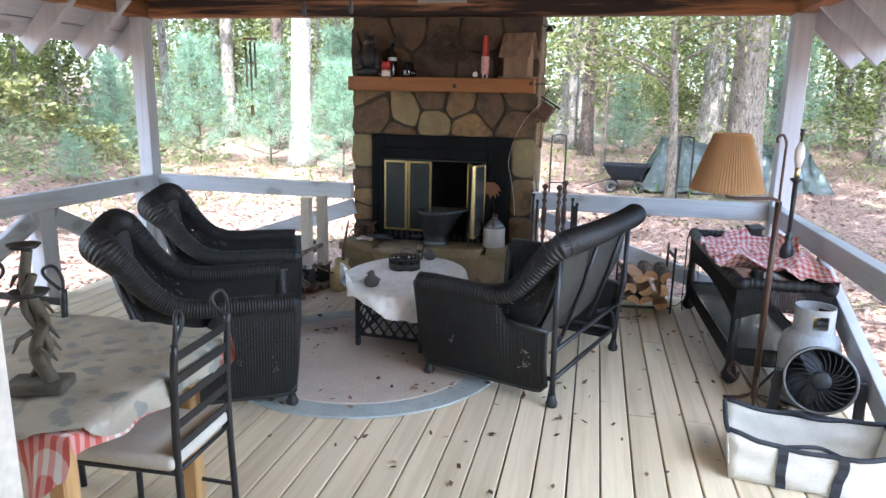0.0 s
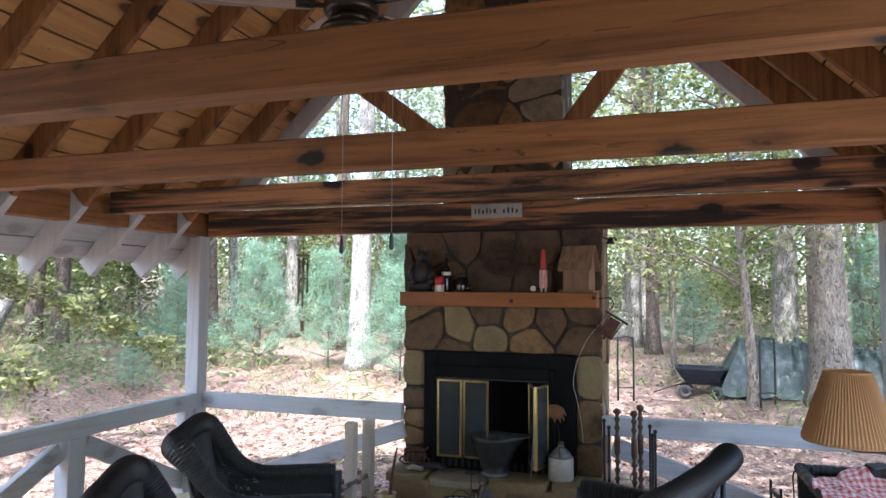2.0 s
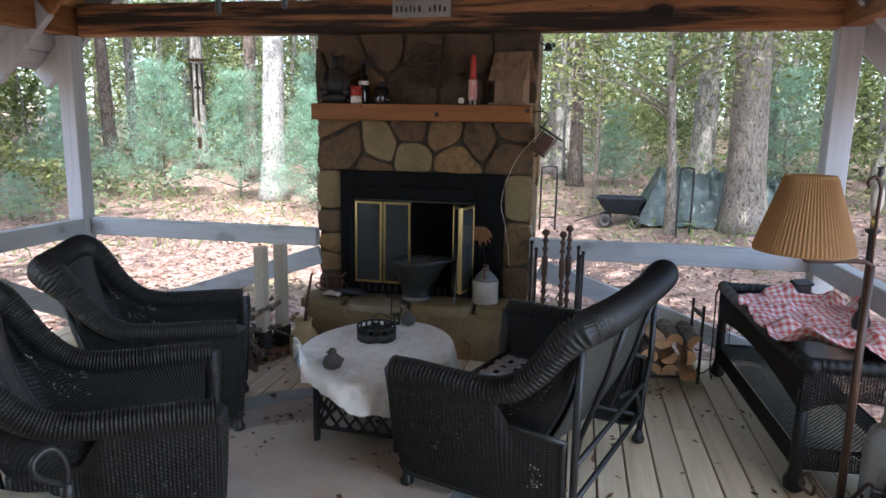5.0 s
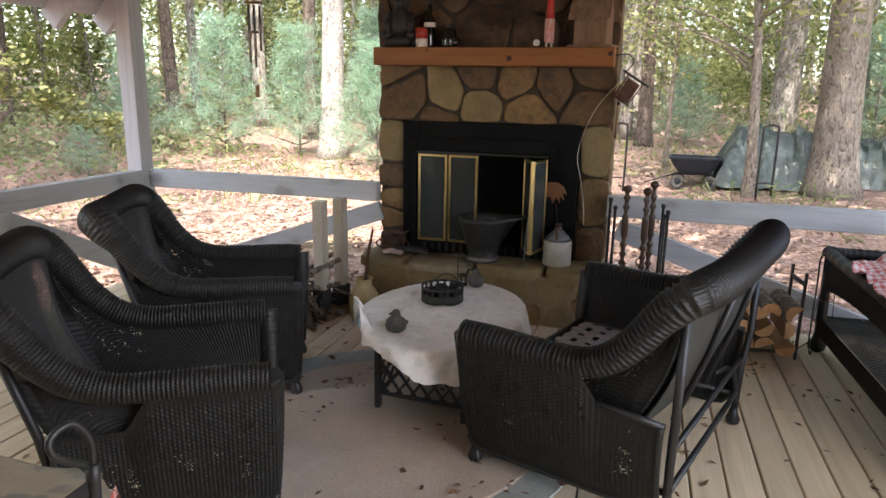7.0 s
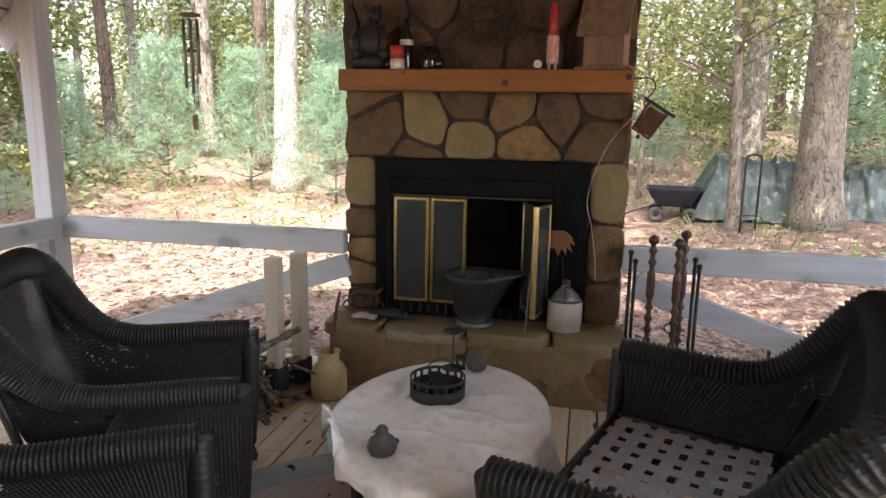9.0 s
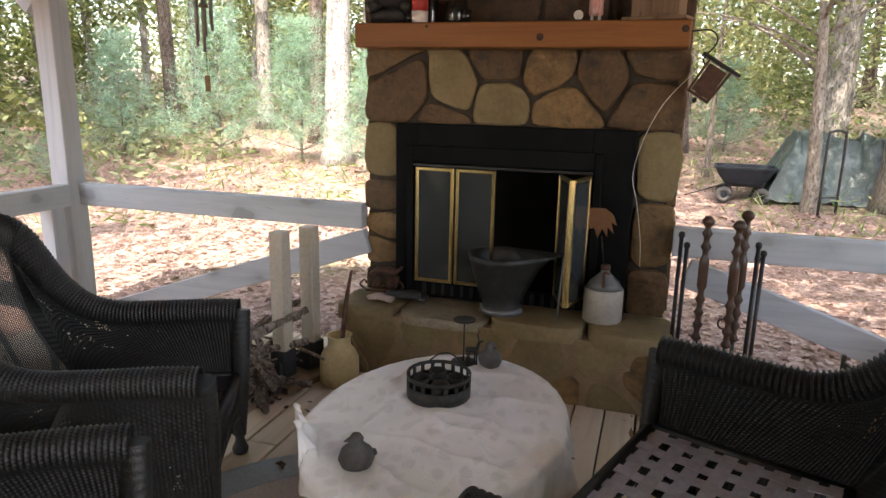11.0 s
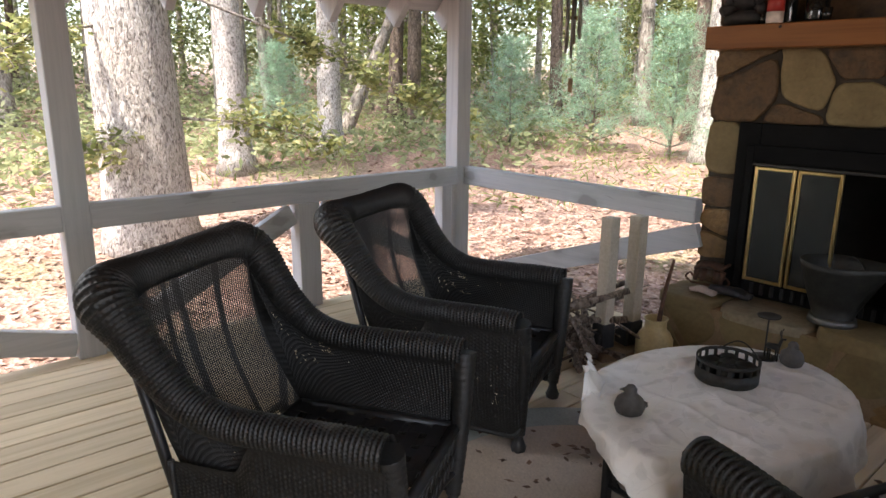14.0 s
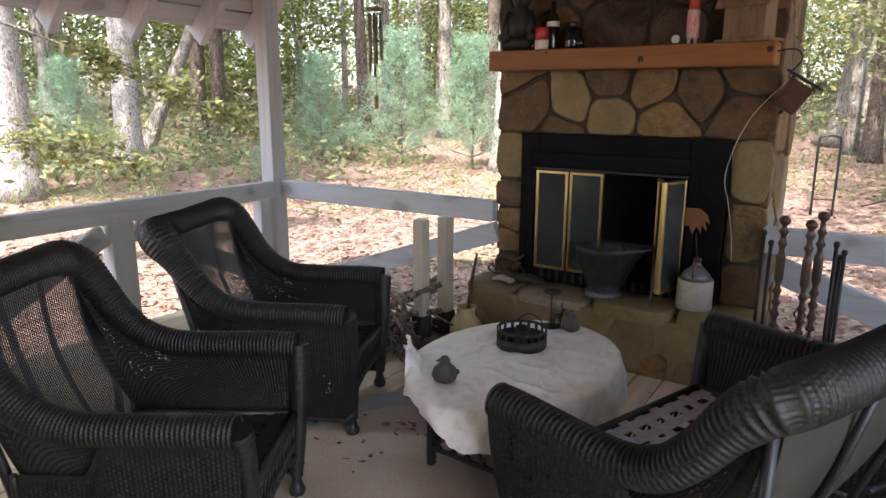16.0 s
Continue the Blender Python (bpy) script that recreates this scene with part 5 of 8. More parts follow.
# ---- rug ----
M_RUG = surface("beige_braid", (0.52, 0.43, 0.35), (0.66, 0.57, 0.47), rough=0.95, scale=(3, 3, 3), fine=90, per=0.0, bump=0.5)
M_RUG_G = surface("grey_green_braid", (0.33, 0.36, 0.335), (0.45, 0.48, 0.45), rough=0.95, scale=(6, 6, 6), fine=90, per=0.0, bump=0.5)


def rug():
    ob = thing("braided_rug", "round beige braided rug with a grey-green border", "rug", -1.16, 4.03, 0.001)
    for nm, r0, r1, mt in (("field", 0.0, 0.745, M_RUG), ("border", 0.745, 0.905, M_RUG_G)):
        bm = bmesh.new()
        rings = int((r1 - r0) / 0.0105)
        prof = [(max(0.002, r0 + (r1 - r0) * k / rings), 0.010 + (0.0042 if k % 2 else -0.0042)) for k in range(rings + 1)]
        prof.append((r1, 0.001))
        lathe(bm, prof[::-1], 72, cap=False)
        bmesh.ops.recalc_face_normals(bm, faces=bm.faces[:])
        part(nm, bm, mt, ob, smooth=False)


rug()

# ---- coffee table ----
table = thing("coffee_table", "oval wicker coffee table with a lattice base", "table")
table.matrix_basis = pose(-1.005, 4.45, 0.012, 0, 0, -4) @ Matrix.Diagonal((0.826, 1.108, 1, 1))
bm = bmesh.new()
lathe(bm, [(0.30, 0.40), (0.455, 0.412), (0.465, 0.422), (0.455, 0.430)], 48)
part("tabletop", bm, M_BLACK, table)
M_PANE = surface("pale_aqua_glass", (0.42, 0.62, 0.66), (0.52, 0.70, 0.73), rough=0.08, bump=0, per=0)
part("glass_top", lathe(bmesh.new(), [(0.30, 0.4305), (0.484, 0.4305), (0.487, 0.434), (0.484, 0.438)], 64), M_PANE, table, "pale glass top with a blue-green edge")
for sx in (-1, 1):
    for sy in (-1, 1):
        part("leg", box(bmesh.new(), (sx * 0.27, sy * 0.27, 0.20), (0.035, 0.035, 0.40), bevel=0.006), M_BLACK, table)
for k in range(4):
    bm = bmesh.new()
    for q in range(-2, 7):
        for d in (1, -1):
            a, b = Vector((-0.25 + 0.09 * q, 0, 0.08)), Vector((-0.25 + 0.09 * q + d * 0.27, 0, 0.37))
            if d < 0:
                a.x, b.x = -a.x, -b.x
                a.x, b.x = a.x, a.x - 0.27
            lo, hi = 0.0, 1.0
            for e in (-0.25, 0.25):
                if (a.x - e) * (b.x - e) < 0:
                    f = (e - a.x) / (b.x - a.x)
                    if (a.x < e) == (e < 0):
                        lo = max(lo, f)
                    else:
                        hi = min(hi, f)
            if max(abs(a.lerp(b, lo).x), abs(a.lerp(b, hi).x)) < 0.251 and hi > lo:
                beam(bm, a.lerp(b, lo), a.lerp(b, hi), 0.008, 0.014, 0)
    tube(bm, [(-0.26, 0, 0.08), (0.26, 0, 0.08)], 0.011, 6)
    tube(bm, [(-0.26, 0, 0.37), (0.26, 0, 0.37)], 0.011, 6)
    lat = part("lattice", bm, M_BLACK, table, "crossed wicker lattice")
    lat.matrix_basis = pose(0, 0, 0, 0, 0, 90 * k) @ pose(0, -0.27, 0)


def draped_cloth(name, label, x, y, z, r, drop, mat_, seed, lift=None):
    """A cloth over a round top: flat above, folded below, hanging to an uneven edge."""
    ob = thing(name, label, "tablecloth", x, y, z)
    bm = bmesh.new()
    na, nr = 240, 64

    def ridge(px, py, q):
        """Sharp pressed folds, thin and long."""
        a = 1 - abs(noise.noise(Vector((px * 5 + q, py * 2.2, q)))) * 4
        b = 1 - abs(noise.noise(Vector((px * 2.4, py * 6 - q, q + 5)))) * 4
        return max(0, a) ** 2 + 0.8 * max(0, b) ** 2
    prev = None
    for j in range(nr + 1):
        t = j / nr
        cur = []
        for i in range(na):
            an = i * math.tau / na
            ca, sa = math.cos(an), math.sin(an)
            d = drop * (0.45 + 1.3 * max(0, math.cos(an + 0.3)) ** 2 + 0.14 * math.sin(5 * an + 2 * seed) + 0.05 * math.sin(17 * an))
            w = 0.0
            if lift:
                da = (an - lift[0] + math.pi) % math.tau - math.pi
                w = math.exp(-(da / lift[1]) ** 4)
                d = d * (1 - w) + 0.125 * w
            s = t * (r + d)
            fold = math.sin(9 * an + seed + 1.2 * math.sin(3 * an)) + 0.6 * math.sin(15 * an + 1.3 * seed) + 0.5 * math.sin(4 * an)
            if s <= r:
                rad, zz = s, 0.003 + 0.0085 * ridge(s * ca, s * sa, seed) * min(1, (r - s) * 12 + 0.3) + 0.003 * noise.noise(Vector((s * 4 * ca, s * 4 * sa, seed)))
            else:
                e = s - r
                crisp = abs(noise.noise(Vector((ca * 6, sa * 6, e * 9)))) * 0.03 * min(1, e * 14)
                rad = r + min(e, 0.014) + 0.15 * e * max(-0.6, fold) + 0.08 * e + crisp
                zz = 0.003 * max(0, 1 - e * 60) - max(0, e - 0.010)
            if lift and s > r * 0.88:
                e = s - r * 0.88
                bend = 0.040 * noise.noise(Vector((ca * 14, sa * 14, e * 22))) * min(1, e * 12)
                rad = rad * (1 - w) + (r * 0.88 + e * 0.45 - 0.9 * e * e + bend) * w
                zz = zz * (1 - w) + (e * 0.70 + bend) * w
            cur.append(bm.verts.new((rad * ca, rad * sa, zz)))
        if prev:
            for i in range(na):
                bm.faces.new((prev[i], prev[(i + 1) % na], cur[(i + 1) % na], cur[i]))
        prev = cur
    bmesh.ops.remove_doubles(bm, verts=bm.verts[:na], dist=0.0005)
    part("cloth", bm, mat_, ob, smooth=True)
    return ob


oval_cloth = draped_cloth("oval_tablecloth", "creased white vinyl cloth over the coffee table, one edge turned up", 0, 0, 0, 0.475, 0.150, M_CLOTH, 1.0, (radians(222), 0.26))
oval_cloth.matrix_basis = pose(-1.005, 4.45, 0.452, 0, 0, -4) @ Matrix.Diagonal((0.845, 1.135, 1, 1))

# ---- things on the coffee table ----
M_TIN = surface("dark_tin", (0.010, 0.010, 0.009), (0.032, 0.031, 0.027), rough=0.55, metal=0.3, scale=(30, 30, 30))
M_CLAY = surface("grey_clay", (0.045, 0.042, 0.040), (0.085, 0.08, 0.075), rough=0.7, scale=(25, 25, 25))
TZ = 0.456


def caddy(x, y, z):
    ob = thing("cup_caddy", "round dark pierced tin caddy holding candle cups", "caddy", x, y, z)
    bm = bmesh.new()
    lathe(bm, [(0.108, 0.0), (0.112, 0.004), (0.112, 0.05), (0.108, 0.05), (0.108, 0.006), (0.002, 0.005)], 36)
    part("tray", bm, M_TIN, ob)
    for k in range(18):
        a = k * math.tau / 18
        part("bar", box(bmesh.new(), (0.110 * math.cos(a), 0.110 * math.sin(a), 0.062), (0.004, 0.013, 0.026), (0, 0, math.degrees(a))), M_TIN, ob)
    bm = bmesh.new()
    lathe(bm, [(0.108, 0.074), (0.113, 0.074), (0.113, 0.086), (0.108, 0.086), (0.108, 0.074)], 36, cap=False)
    part("rim", bm, M_TIN, ob)
    for k in range(5):
        a = k * math.tau / 4 + 0.4
        r = 0.058 if k < 4 else 0.0
        bm = bmesh.new()
        lathe(bm, [(0.026, 0.006), (0.032, 0.07), (0.029, 0.07), (0.023, 0.012), (0.002, 0.012)], 18, (r * math.cos(a), r * math.sin(a), 0))
        part("cup", bm, M_TIN, ob)
    bm = bmesh.new()
    tube(bm, [(-0.07 + 0.14 * k / 10, 0.09, 0.08 + 0.045 * math.sin(math.pi * k / 10)) for k in range(11)], 0.0028, 6)
    part("handle", bm, M_TIN, ob)


caddy(-1.05, 4.595, TZ)


def clay_bird(x, y, rz, s):
    ob = thing("clay_bird", "small round grey clay bird on the tablecloth", "figurine", x, y, TZ, rz)
    bm = bmesh.new()
    lathe(bm, [(0.02, 0), (0.042, 0.014), (0.050, 0.038), (0.042, 0.066), (0.024, 0.083), (0.021, 0.092), (0.023, 0.103), (0.014, 0.116), (0.002, 0.120)], 18)
    for v in bm.verts:
        if v.co.z < 0.085:
            v.co.x *= 1.12
    tube(bm, [(0.02, 0, 0.10), (0.038, 0, 0.097)], [0.008, 0.002], 6)
    tube(bm, [(-0.03, 0, 0.045), (-0.062, 0, 0.05)], [0.03, 0.012], 8, flat=0.6)
    o = part("body", bm, M_CLAY, ob, smooth=True)
    ob.scale = (s, s, s)


clay_bird(-1.12, 4.07, 215, 0.92)
clay_bird(-0.94, 4.895, 330, 0.88)


def deer_holder(x, y):
    ob = thing("candle_holder", "thin iron candle plate on a stem with a small deer figure", "candle holder", x, y, TZ)
    bm = bmesh.new()
    tube(bm, [(0, 0, 0), (0, 0, 0.17)], 0.0035, 6)
    part("stem", bm, M_IRON, ob)
    part("plate", lathe(bmesh.new(), [(0.004, 0.168), (0.042, 0.172), (0.045, 0.178), (0.04, 0.176), (0.004, 0.173)], 24), M_IRON, ob)
    part("foot", lathe(bmesh.new(), [(0.05, 0), (0.05, 0.003), (0.004, 0.006)], 20), M_IRON, ob)
    bm = bmesh.new()
    tube(bm, [(0.015, -0.02, 0.062), (0.06, -0.02, 0.066)], [0.012, 0.014], 8)
    for q in (0.02, 0.028, 0.05, 0.058):
        tube(bm, [(q, -0.02, 0.06), (q, -0.02, 0.004)], 0.0035, 5)
    tube(bm, [(0.058, -0.02, 0.068), (0.068, -0.02, 0.102), (0.082, -0.02, 0.105)], [0.008, 0.006, 0.004], 6)
    tube(bm, [(0.066, -0.02, 0.10), (0.06, -0.012, 0.13), (0.066, -0.006, 0.142)], 0.002, 4)
    tube(bm, [(0.066, -0.02, 0.10), (0.06, -0.028, 0.13), (0.066, -0.034, 0.142)], 0.002, 4)
    part("deer", bm, M_IRON, ob)


deer_holder(-1.05, 4.91)

# ---- hearth ----
HZ = 0.388
M_ENAMEL = surface("white_stoneware", (0.55, 0.50, 0.42), (0.68, 0.63, 0.55), rough=0.3, per=0)
M_RUST = surface("rusty_iron", (0.05, 0.022, 0.014), (0.12, 0.055, 0.03), rough=0.8, scale=(25, 25, 25))
M_GALV = surface("galvanised_steel", (0.155, 0.155, 0.149), (0.248, 0.248, 0.236), rough=0.5, metal=0.6)
M_PLYW = surface("orange_wood_cutout", (0.19, 0.078, 0.028), (0.26, 0.115, 0.045), rough=0.7)

ob = thing("coal_scuttle", "dark metal coal scuttle with a long pouring lip on the hearth", "bucket", -1.10, 5.78, HZ)
ob.scale = (1.15, 1.05, 1.12)
bm = bmesh.new()
n = 32
prev = None
for z, r, lip in ((0.0, 0.085, 0), (0.025, 0.088, 0), (0.03, 0.080, 0), (0.10, 0.105, 0), (0.18, 0.13, 0.01), (0.245, 0.148, 0.06), (0.275, 0.155, 0.13), (0.275, 0.150, 0.13), (0.24, 0.140, 0.05), (0.05, 0.085, 0), (0.04, 0.01, 0)):
    cur = []
    for k in range(n):
        a = k * math.tau / n
        e = max(0, math.cos(a)) ** 3
        cur.append(bm.verts.new(((r + lip * e) * math.cos(a), (r - 0.03 * e * (lip > 0.03)) * math.sin(a), z + 0.02 * e * (lip > 0.03))))
    if prev:
        for k in range(n):
            bm.faces.new((prev[k], prev[(k + 1) % n], cur[(k + 1) % n], cur[k])).smooth = True
    prev = cur
part("bucket", bm, M_TIN, ob)
part("foot_ring", lathe(bmesh.new(), [(0.09, 0), (0.098, 0.0), (0.092, 0.03), (0.082, 0.03)], 28, cap=False), M_GALV, ob, "pale worn foot ring")
bm = bmesh.new()
tube(bm, [(0.10 * math.cos(a) - 0.01, -0.15 * math.sin(a) if 0 else 0.155 * math.sin(a), 0.275 - 0.06 * math.cos(a) ** 2) for a in np.linspace(-1.57, 1.57, 12)], 0.004, 6)
part("handle", bm, M_IRON, ob)

ob = thing("stoneware_jug", "white and grey stoneware jug with a dark cap", "jug", -0.59, 5.83, HZ)
part("body", lathe(bmesh.new(), [(0.09, 0), (0.097, 0.008), (0.097, 0.165), (0.092, 0.172)], 28), surface("aged_stoneware", (0.33, 0.29, 0.23), (0.44, 0.40, 0.33), rough=0.4, per=0), ob)
part("shoulder", lathe(bmesh.new(), [(0.092, 0.171), (0.070, 0.205), (0.032, 0.24), (0.022, 0.25), (0.022, 0.268)], 28), M_GALV, ob, "grey sloping shoulder")
part("cap", lathe(bmesh.new(), [(0.02, 0.262), (0.024, 0.268), (0.024, 0.285), (0.01, 0.29)], 16), M_RUST, ob)
bm = bmesh.new()
tube(bm, smooth_path([(0.02, -0.03, 0.25), (0.0, -0.07, 0.262), (0.0, -0.085, 0.225), (0.0, -0.075, 0.19)], 10), 0.007, 6)
part("handle", bm, M_RUST, ob)

ob = thing("wooden_cutout", "orange-brown wooden cutout on a wire stake", "ornament", -0.645, 5.90, HZ + 0.255)
bm = bmesh.new()
outline = [(-0.10, 0.02), (-0.085, 0.07), (-0.04, 0.10), (0.03, 0.10), (0.07, 0.07), (0.09, 0.02), (0.06, 0.035), (0.075, -0.02), (0.045, 0.01), (0.045, -0.04), (0.02, 0.0), (0.0, -0.05), (-0.02, 0.0), (-0.06, -0.01)]
a_ = [bm.verts.new((x, -0.006, z + 0.20)) for x, z in outline]
b_ = [bm.verts.new((x, 0.006, z + 0.20)) for x, z in outline]
bm.faces.new(a_)
bm.faces.new(b_[::-1])
for k in range(len(a_)):
    bm.faces.new((a_[k], b_[k], b_[(k + 1) % len(a_)], a_[(k + 1) % len(a_)]))
part("cutout", bm, M_PLYW, ob)
part("stake", tube(bmesh.new(), [(0.04, 0, 0.0), (0.02, 0, 0.16)], 0.004, 6), M_IRON, ob)

ob = thing("iron_figure_stand", "rusty scrolled iron stand at the hearth's end", "ornament", -1.80, 5.86, HZ, 8)
bm = bmesh.new()
tube(bm, [(-0.07, 0, 0.10), (-0.03, 0, 0.13), (0.03, 0, 0.135), (0.08, 0, 0.12), (0.115, 0, 0.15)], [0.03, 0.045, 0.05, 0.045, 0.025], 10, flat=0.35)
for q in (-0.06, -0.02, 0.05, 0.085):
    tube(bm, [(q, 0, 0.10), (q - 0.01, 0, 0.03)], [0.018, 0.012], 6)
part("silhouette", bm, M_RUST, ob)
bm = bmesh.new()
tube(bm, [(-0.09, 0, 0.012), (0.10, 0, 0.012)], 0.008, 6)
for s in (-1, 1):
    tube(bm, smooth_path([(s * 0.09, 0, 0.012), (s * 0.125, 0, 0.04), (s * 0.10, 0, 0.07), (s * 0.085, 0, 0.05)], 12), 0.006, 6)
part("scroll", bm, M_RUST, ob)


def glove(x, y, rz, mat_, label, s=1.0):
    ob = thing("work_glove", label, "glove", x, y, HZ, rz)
    bm = bmesh.new()
    tube(bm, smooth_path([(-0.13, 0, 0.028), (-0.05, 0.005, 0.030), (0.02, 0, 0.032), (0.06, 0, 0.025)], 9), [0.045, 0.046, 0.044, 0.047, 0.052, 0.054, 0.05, 0.04, 0.025], 10, flat=0.5)
    for q in range(4):
        tube(bm, [(0.04, -0.035 + 0.023 * q, 0.022), (0.10 - 0.006 * abs(q - 1.5), -0.04 + 0.026 * q, 0.018)], [0.014, 0.010], 7)
    tube(bm, [(0.0, 0.04, 0.025), (0.05, 0.075, 0.02)], [0.015, 0.010], 7)
    part("leather", bm, mat_, ob, smooth=True)
    ob.scale = (s, s, s)


M_LEATHER = surface("black_leather", (0.012, 0.013, 0.014), (0.03, 0.03, 0.032), rough=0.5, scale=(20, 20, 20))
M_RAG = surface("pale_rag", (0.34, 0.26, 0.22), (0.48, 0.38, 0.32), rough=0.9)
glove(-1.60, 5.78, 8, M_LEATHER, "black leather work glove lying on the hearth")
glove(-1.76, 5.73, 160, M_RAG, "pale pinkish work glove lying on the hearth", 0.7)

ob = thing("fire_poker", "thin grey poker leaning in the open fireplace doors", "poker", -0.80, 5.70, HZ)
part("shaft", tube(bmesh.new(), [(0, 0, 0.0), (0.03, 0.06, 0.50)], [0.006, 0.010], 8), M_GALV, ob)
part("grip", tube(bmesh.new(), [(0.03, 0.06, 0.50), (0.035, 0.07, 0.60)], [0.016, 0.012], 8), M_GALV, ob)

# ---- mantel ----
MZ = 1.822
M_FUR = surface("black_carved_wood", (0.012, 0.011, 0.010), (0.035, 0.03, 0.026), rough=0.6, scale=(40, 40, 40))
M_RED = surface("red_wax", (0.36, 0.028, 0.02), (0.42, 0.045, 0.03), rough=0.4, per=0)
M_WHITE = surface("white_wax", (0.66, 0.58, 0.50), (0.72, 0.66, 0.58), rough=0.45, per=0)
M_GREYWOOD = wood("weathered_birdhouse_wood", (0.15, 0.09, 0.05), (0.24, 0.16, 0.10), (0.06, 0.04, 0.03), axis=2, per=0.1, rough=0.85)
M_BGLASS = surface("dark_bottle_glass", (0.008, 0.009, 0.008), (0.015, 0.016, 0.014), rough=0.12, per=0, bump=0, coat=0.5)

bm = bmesh.new()
tube(bm, [(-0.10, 0, 0.045), (0.10, 0, 0.045)], 0.042, 12)
lathe(bm, [(0.03, 0.075), (0.085, 0.10), (0.088, 0.15), (0.07, 0.21), (0.05, 0.245), (0.045, 0.255)], 16, (0.0, 0, 0))
lathe(bm, [(0.02, 0.25), (0.05, 0.27), (0.055, 0.30), (0.045, 0.33), (0.01, 0.345)], 14, (0.01, -0.005, 0))
tube(bm, [(0.015, -0.04, 0.293), (0.018, -0.075, 0.287)], [0.026, 0.014], 8)
for s in (-1, 1):
    tube(bm, [(s * 0.035 + 0.01, 0, 0.325), (s * 0.045 + 0.01, 0, 0.352)], [0.018, 0.010], 8)
    tube(bm, [(s * 0.06, -0.02, 0.22), (s * 0.085, -0.05, 0.15), (s * 0.07, -0.07, 0.10)], [0.028, 0.026, 0.022], 8)
    tube(bm, [(s * 0.06, -0.01, 0.10), (s * 0.10, -0.07, 0.07)], [0.035, 0.028], 8)
ob = part("bear_statue", bm, M_FUR, None, smooth=True)
ob.matrix_basis = pose(-1.745, 5.865, MZ, 0, 0, 10)
tagged(ob, "black carved bear sitting on a short log", "statue")

ob = thing("candle_pillar", "red pillar candle fading to white at its base", "candle", -1.575, 5.815, MZ)
part("wax_base", lathe(bmesh.new(), [(0.040, 0), (0.041, 0.055)], 22), M_WHITE, ob, "white wax base")
part("wax_top", lathe(bmesh.new(), [(0.041, 0.0555), (0.040, 0.122), (0.034, 0.125)], 22), M_RED, ob, "red wax top")
ob = thing("wine_bottle", "dark glass wine bottle with a pale label band", "bottle", -1.545, 5.90, MZ)
part("glass", lathe(bmesh.new(), [(0.036, 0), (0.038, 0.01), (0.038, 0.17), (0.03, 0.20), (0.015, 0.22), (0.014, 0.30)], 20), M_BGLASS, ob)
part("label_band", lathe(bmesh.new(), [(0.0385, 0.135), (0.0385, 0.165)], 20, cap=False), M_ENAMEL, ob)
part("cap", lathe(bmesh.new(), [(0.017, 0.28), (0.017, 0.315)], 14), M_LEATHER, ob)
ob = thing("dark_jar", "squat dark glass jar with a stopper", "jar", -1.40, 5.87, MZ)
part("glass", lathe(bmesh.new(), [(0.05, 0), (0.054, 0.01), (0.054, 0.105), (0.045, 0.118), (0.02, 0.124)], 20), M_BGLASS, ob)
part("stopper", lathe(bmesh.new(), [(0.02, 0.125), (0.026, 0.135), (0.026, 0.15), (0.012, 0.155)], 14), M_LEATHER, ob)
for k, (x, h) in enumerate(((-1.34, 0.06), (-1.63, 0.05))):
    ob = thing("candle_cup", "small dark glass candle cup", "candle cup", x, 5.83, MZ)
    part("cup", lathe(bmesh.new(), [(0.02, 0), (0.026, h), (0.022, h), (0.018, 0.01)], 14), M_BGLASS, ob)
ob = thing("painted_bottle", "tall red-topped bottle with a white figured sleeve", "bottle", -0.725, 5.87, MZ)
part("sleeve", lathe(bmesh.new(), [(0.030, 0.03), (0.033, 0.04), (0.033, 0.17), (0.028, 0.18)], 18), surface("white_red_sleeve", (0.62, 0.57, 0.52), (0.55, 0.12, 0.08), rough=0.5, scale=(45, 45, 14), per=0), ob)
part("neck", lathe(bmesh.new(), [(0.028, 0.18), (0.024, 0.24), (0.020, 0.33), (0.012, 0.345)], 18), M_RED, ob, "red bottle top")
for s in (-1, 1):
    part("foot", box(bmesh.new(), (s * 0.017, 0, 0.016), (0.012, 0.03, 0.032), bevel=0.003), M_ENAMEL, ob)
ob = thing("small_medallion", "small pale oval medallion standing on the mantel", "ornament", -0.80, 5.83, MZ)
bm = bmesh.new()
tube(bm, [(0, -0.004, 0.028), (0, 0.004, 0.028)], 0.022, 18)
part("disc", bm, M_ENAMEL, ob)
part("foot", box(bmesh.new(), (0, 0, 0.004), (0.03, 0.02, 0.008)), M_IRON, ob)

ob = thing("birdhouse", "weathered unpainted wooden birdhouse with a steep roof", "birdhouse", -0.445, 5.86, MZ, -16)
part("base", box(bmesh.new(), (0, 0, 0.008), (0.29, 0.16, 0.016), bevel=0.003), M_GREYWOOD, ob)
bm = bmesh.new()
pts = [(-0.09, 0.0165), (0.09, 0.0165), (0.09, 0.20), (0.0, 0.34), (-0.09, 0.20)]
a_ = [bm.verts.new((-0.105, x * 0.7, z)) for x, z in pts]
b_ = [bm.verts.new((0.105, x * 0.7, z)) for x, z in pts]
bm.faces.new(a_[::-1])
bm.faces.new(b_)
for k in range(5):
    bm.faces.new((a_[k], a_[(k + 1) % 5], b_[(k + 1) % 5], b_[k]))
bmesh.ops.recalc_face_normals(bm, faces=bm.faces[:])
part("body", bm, M_GREYWOOD, ob)
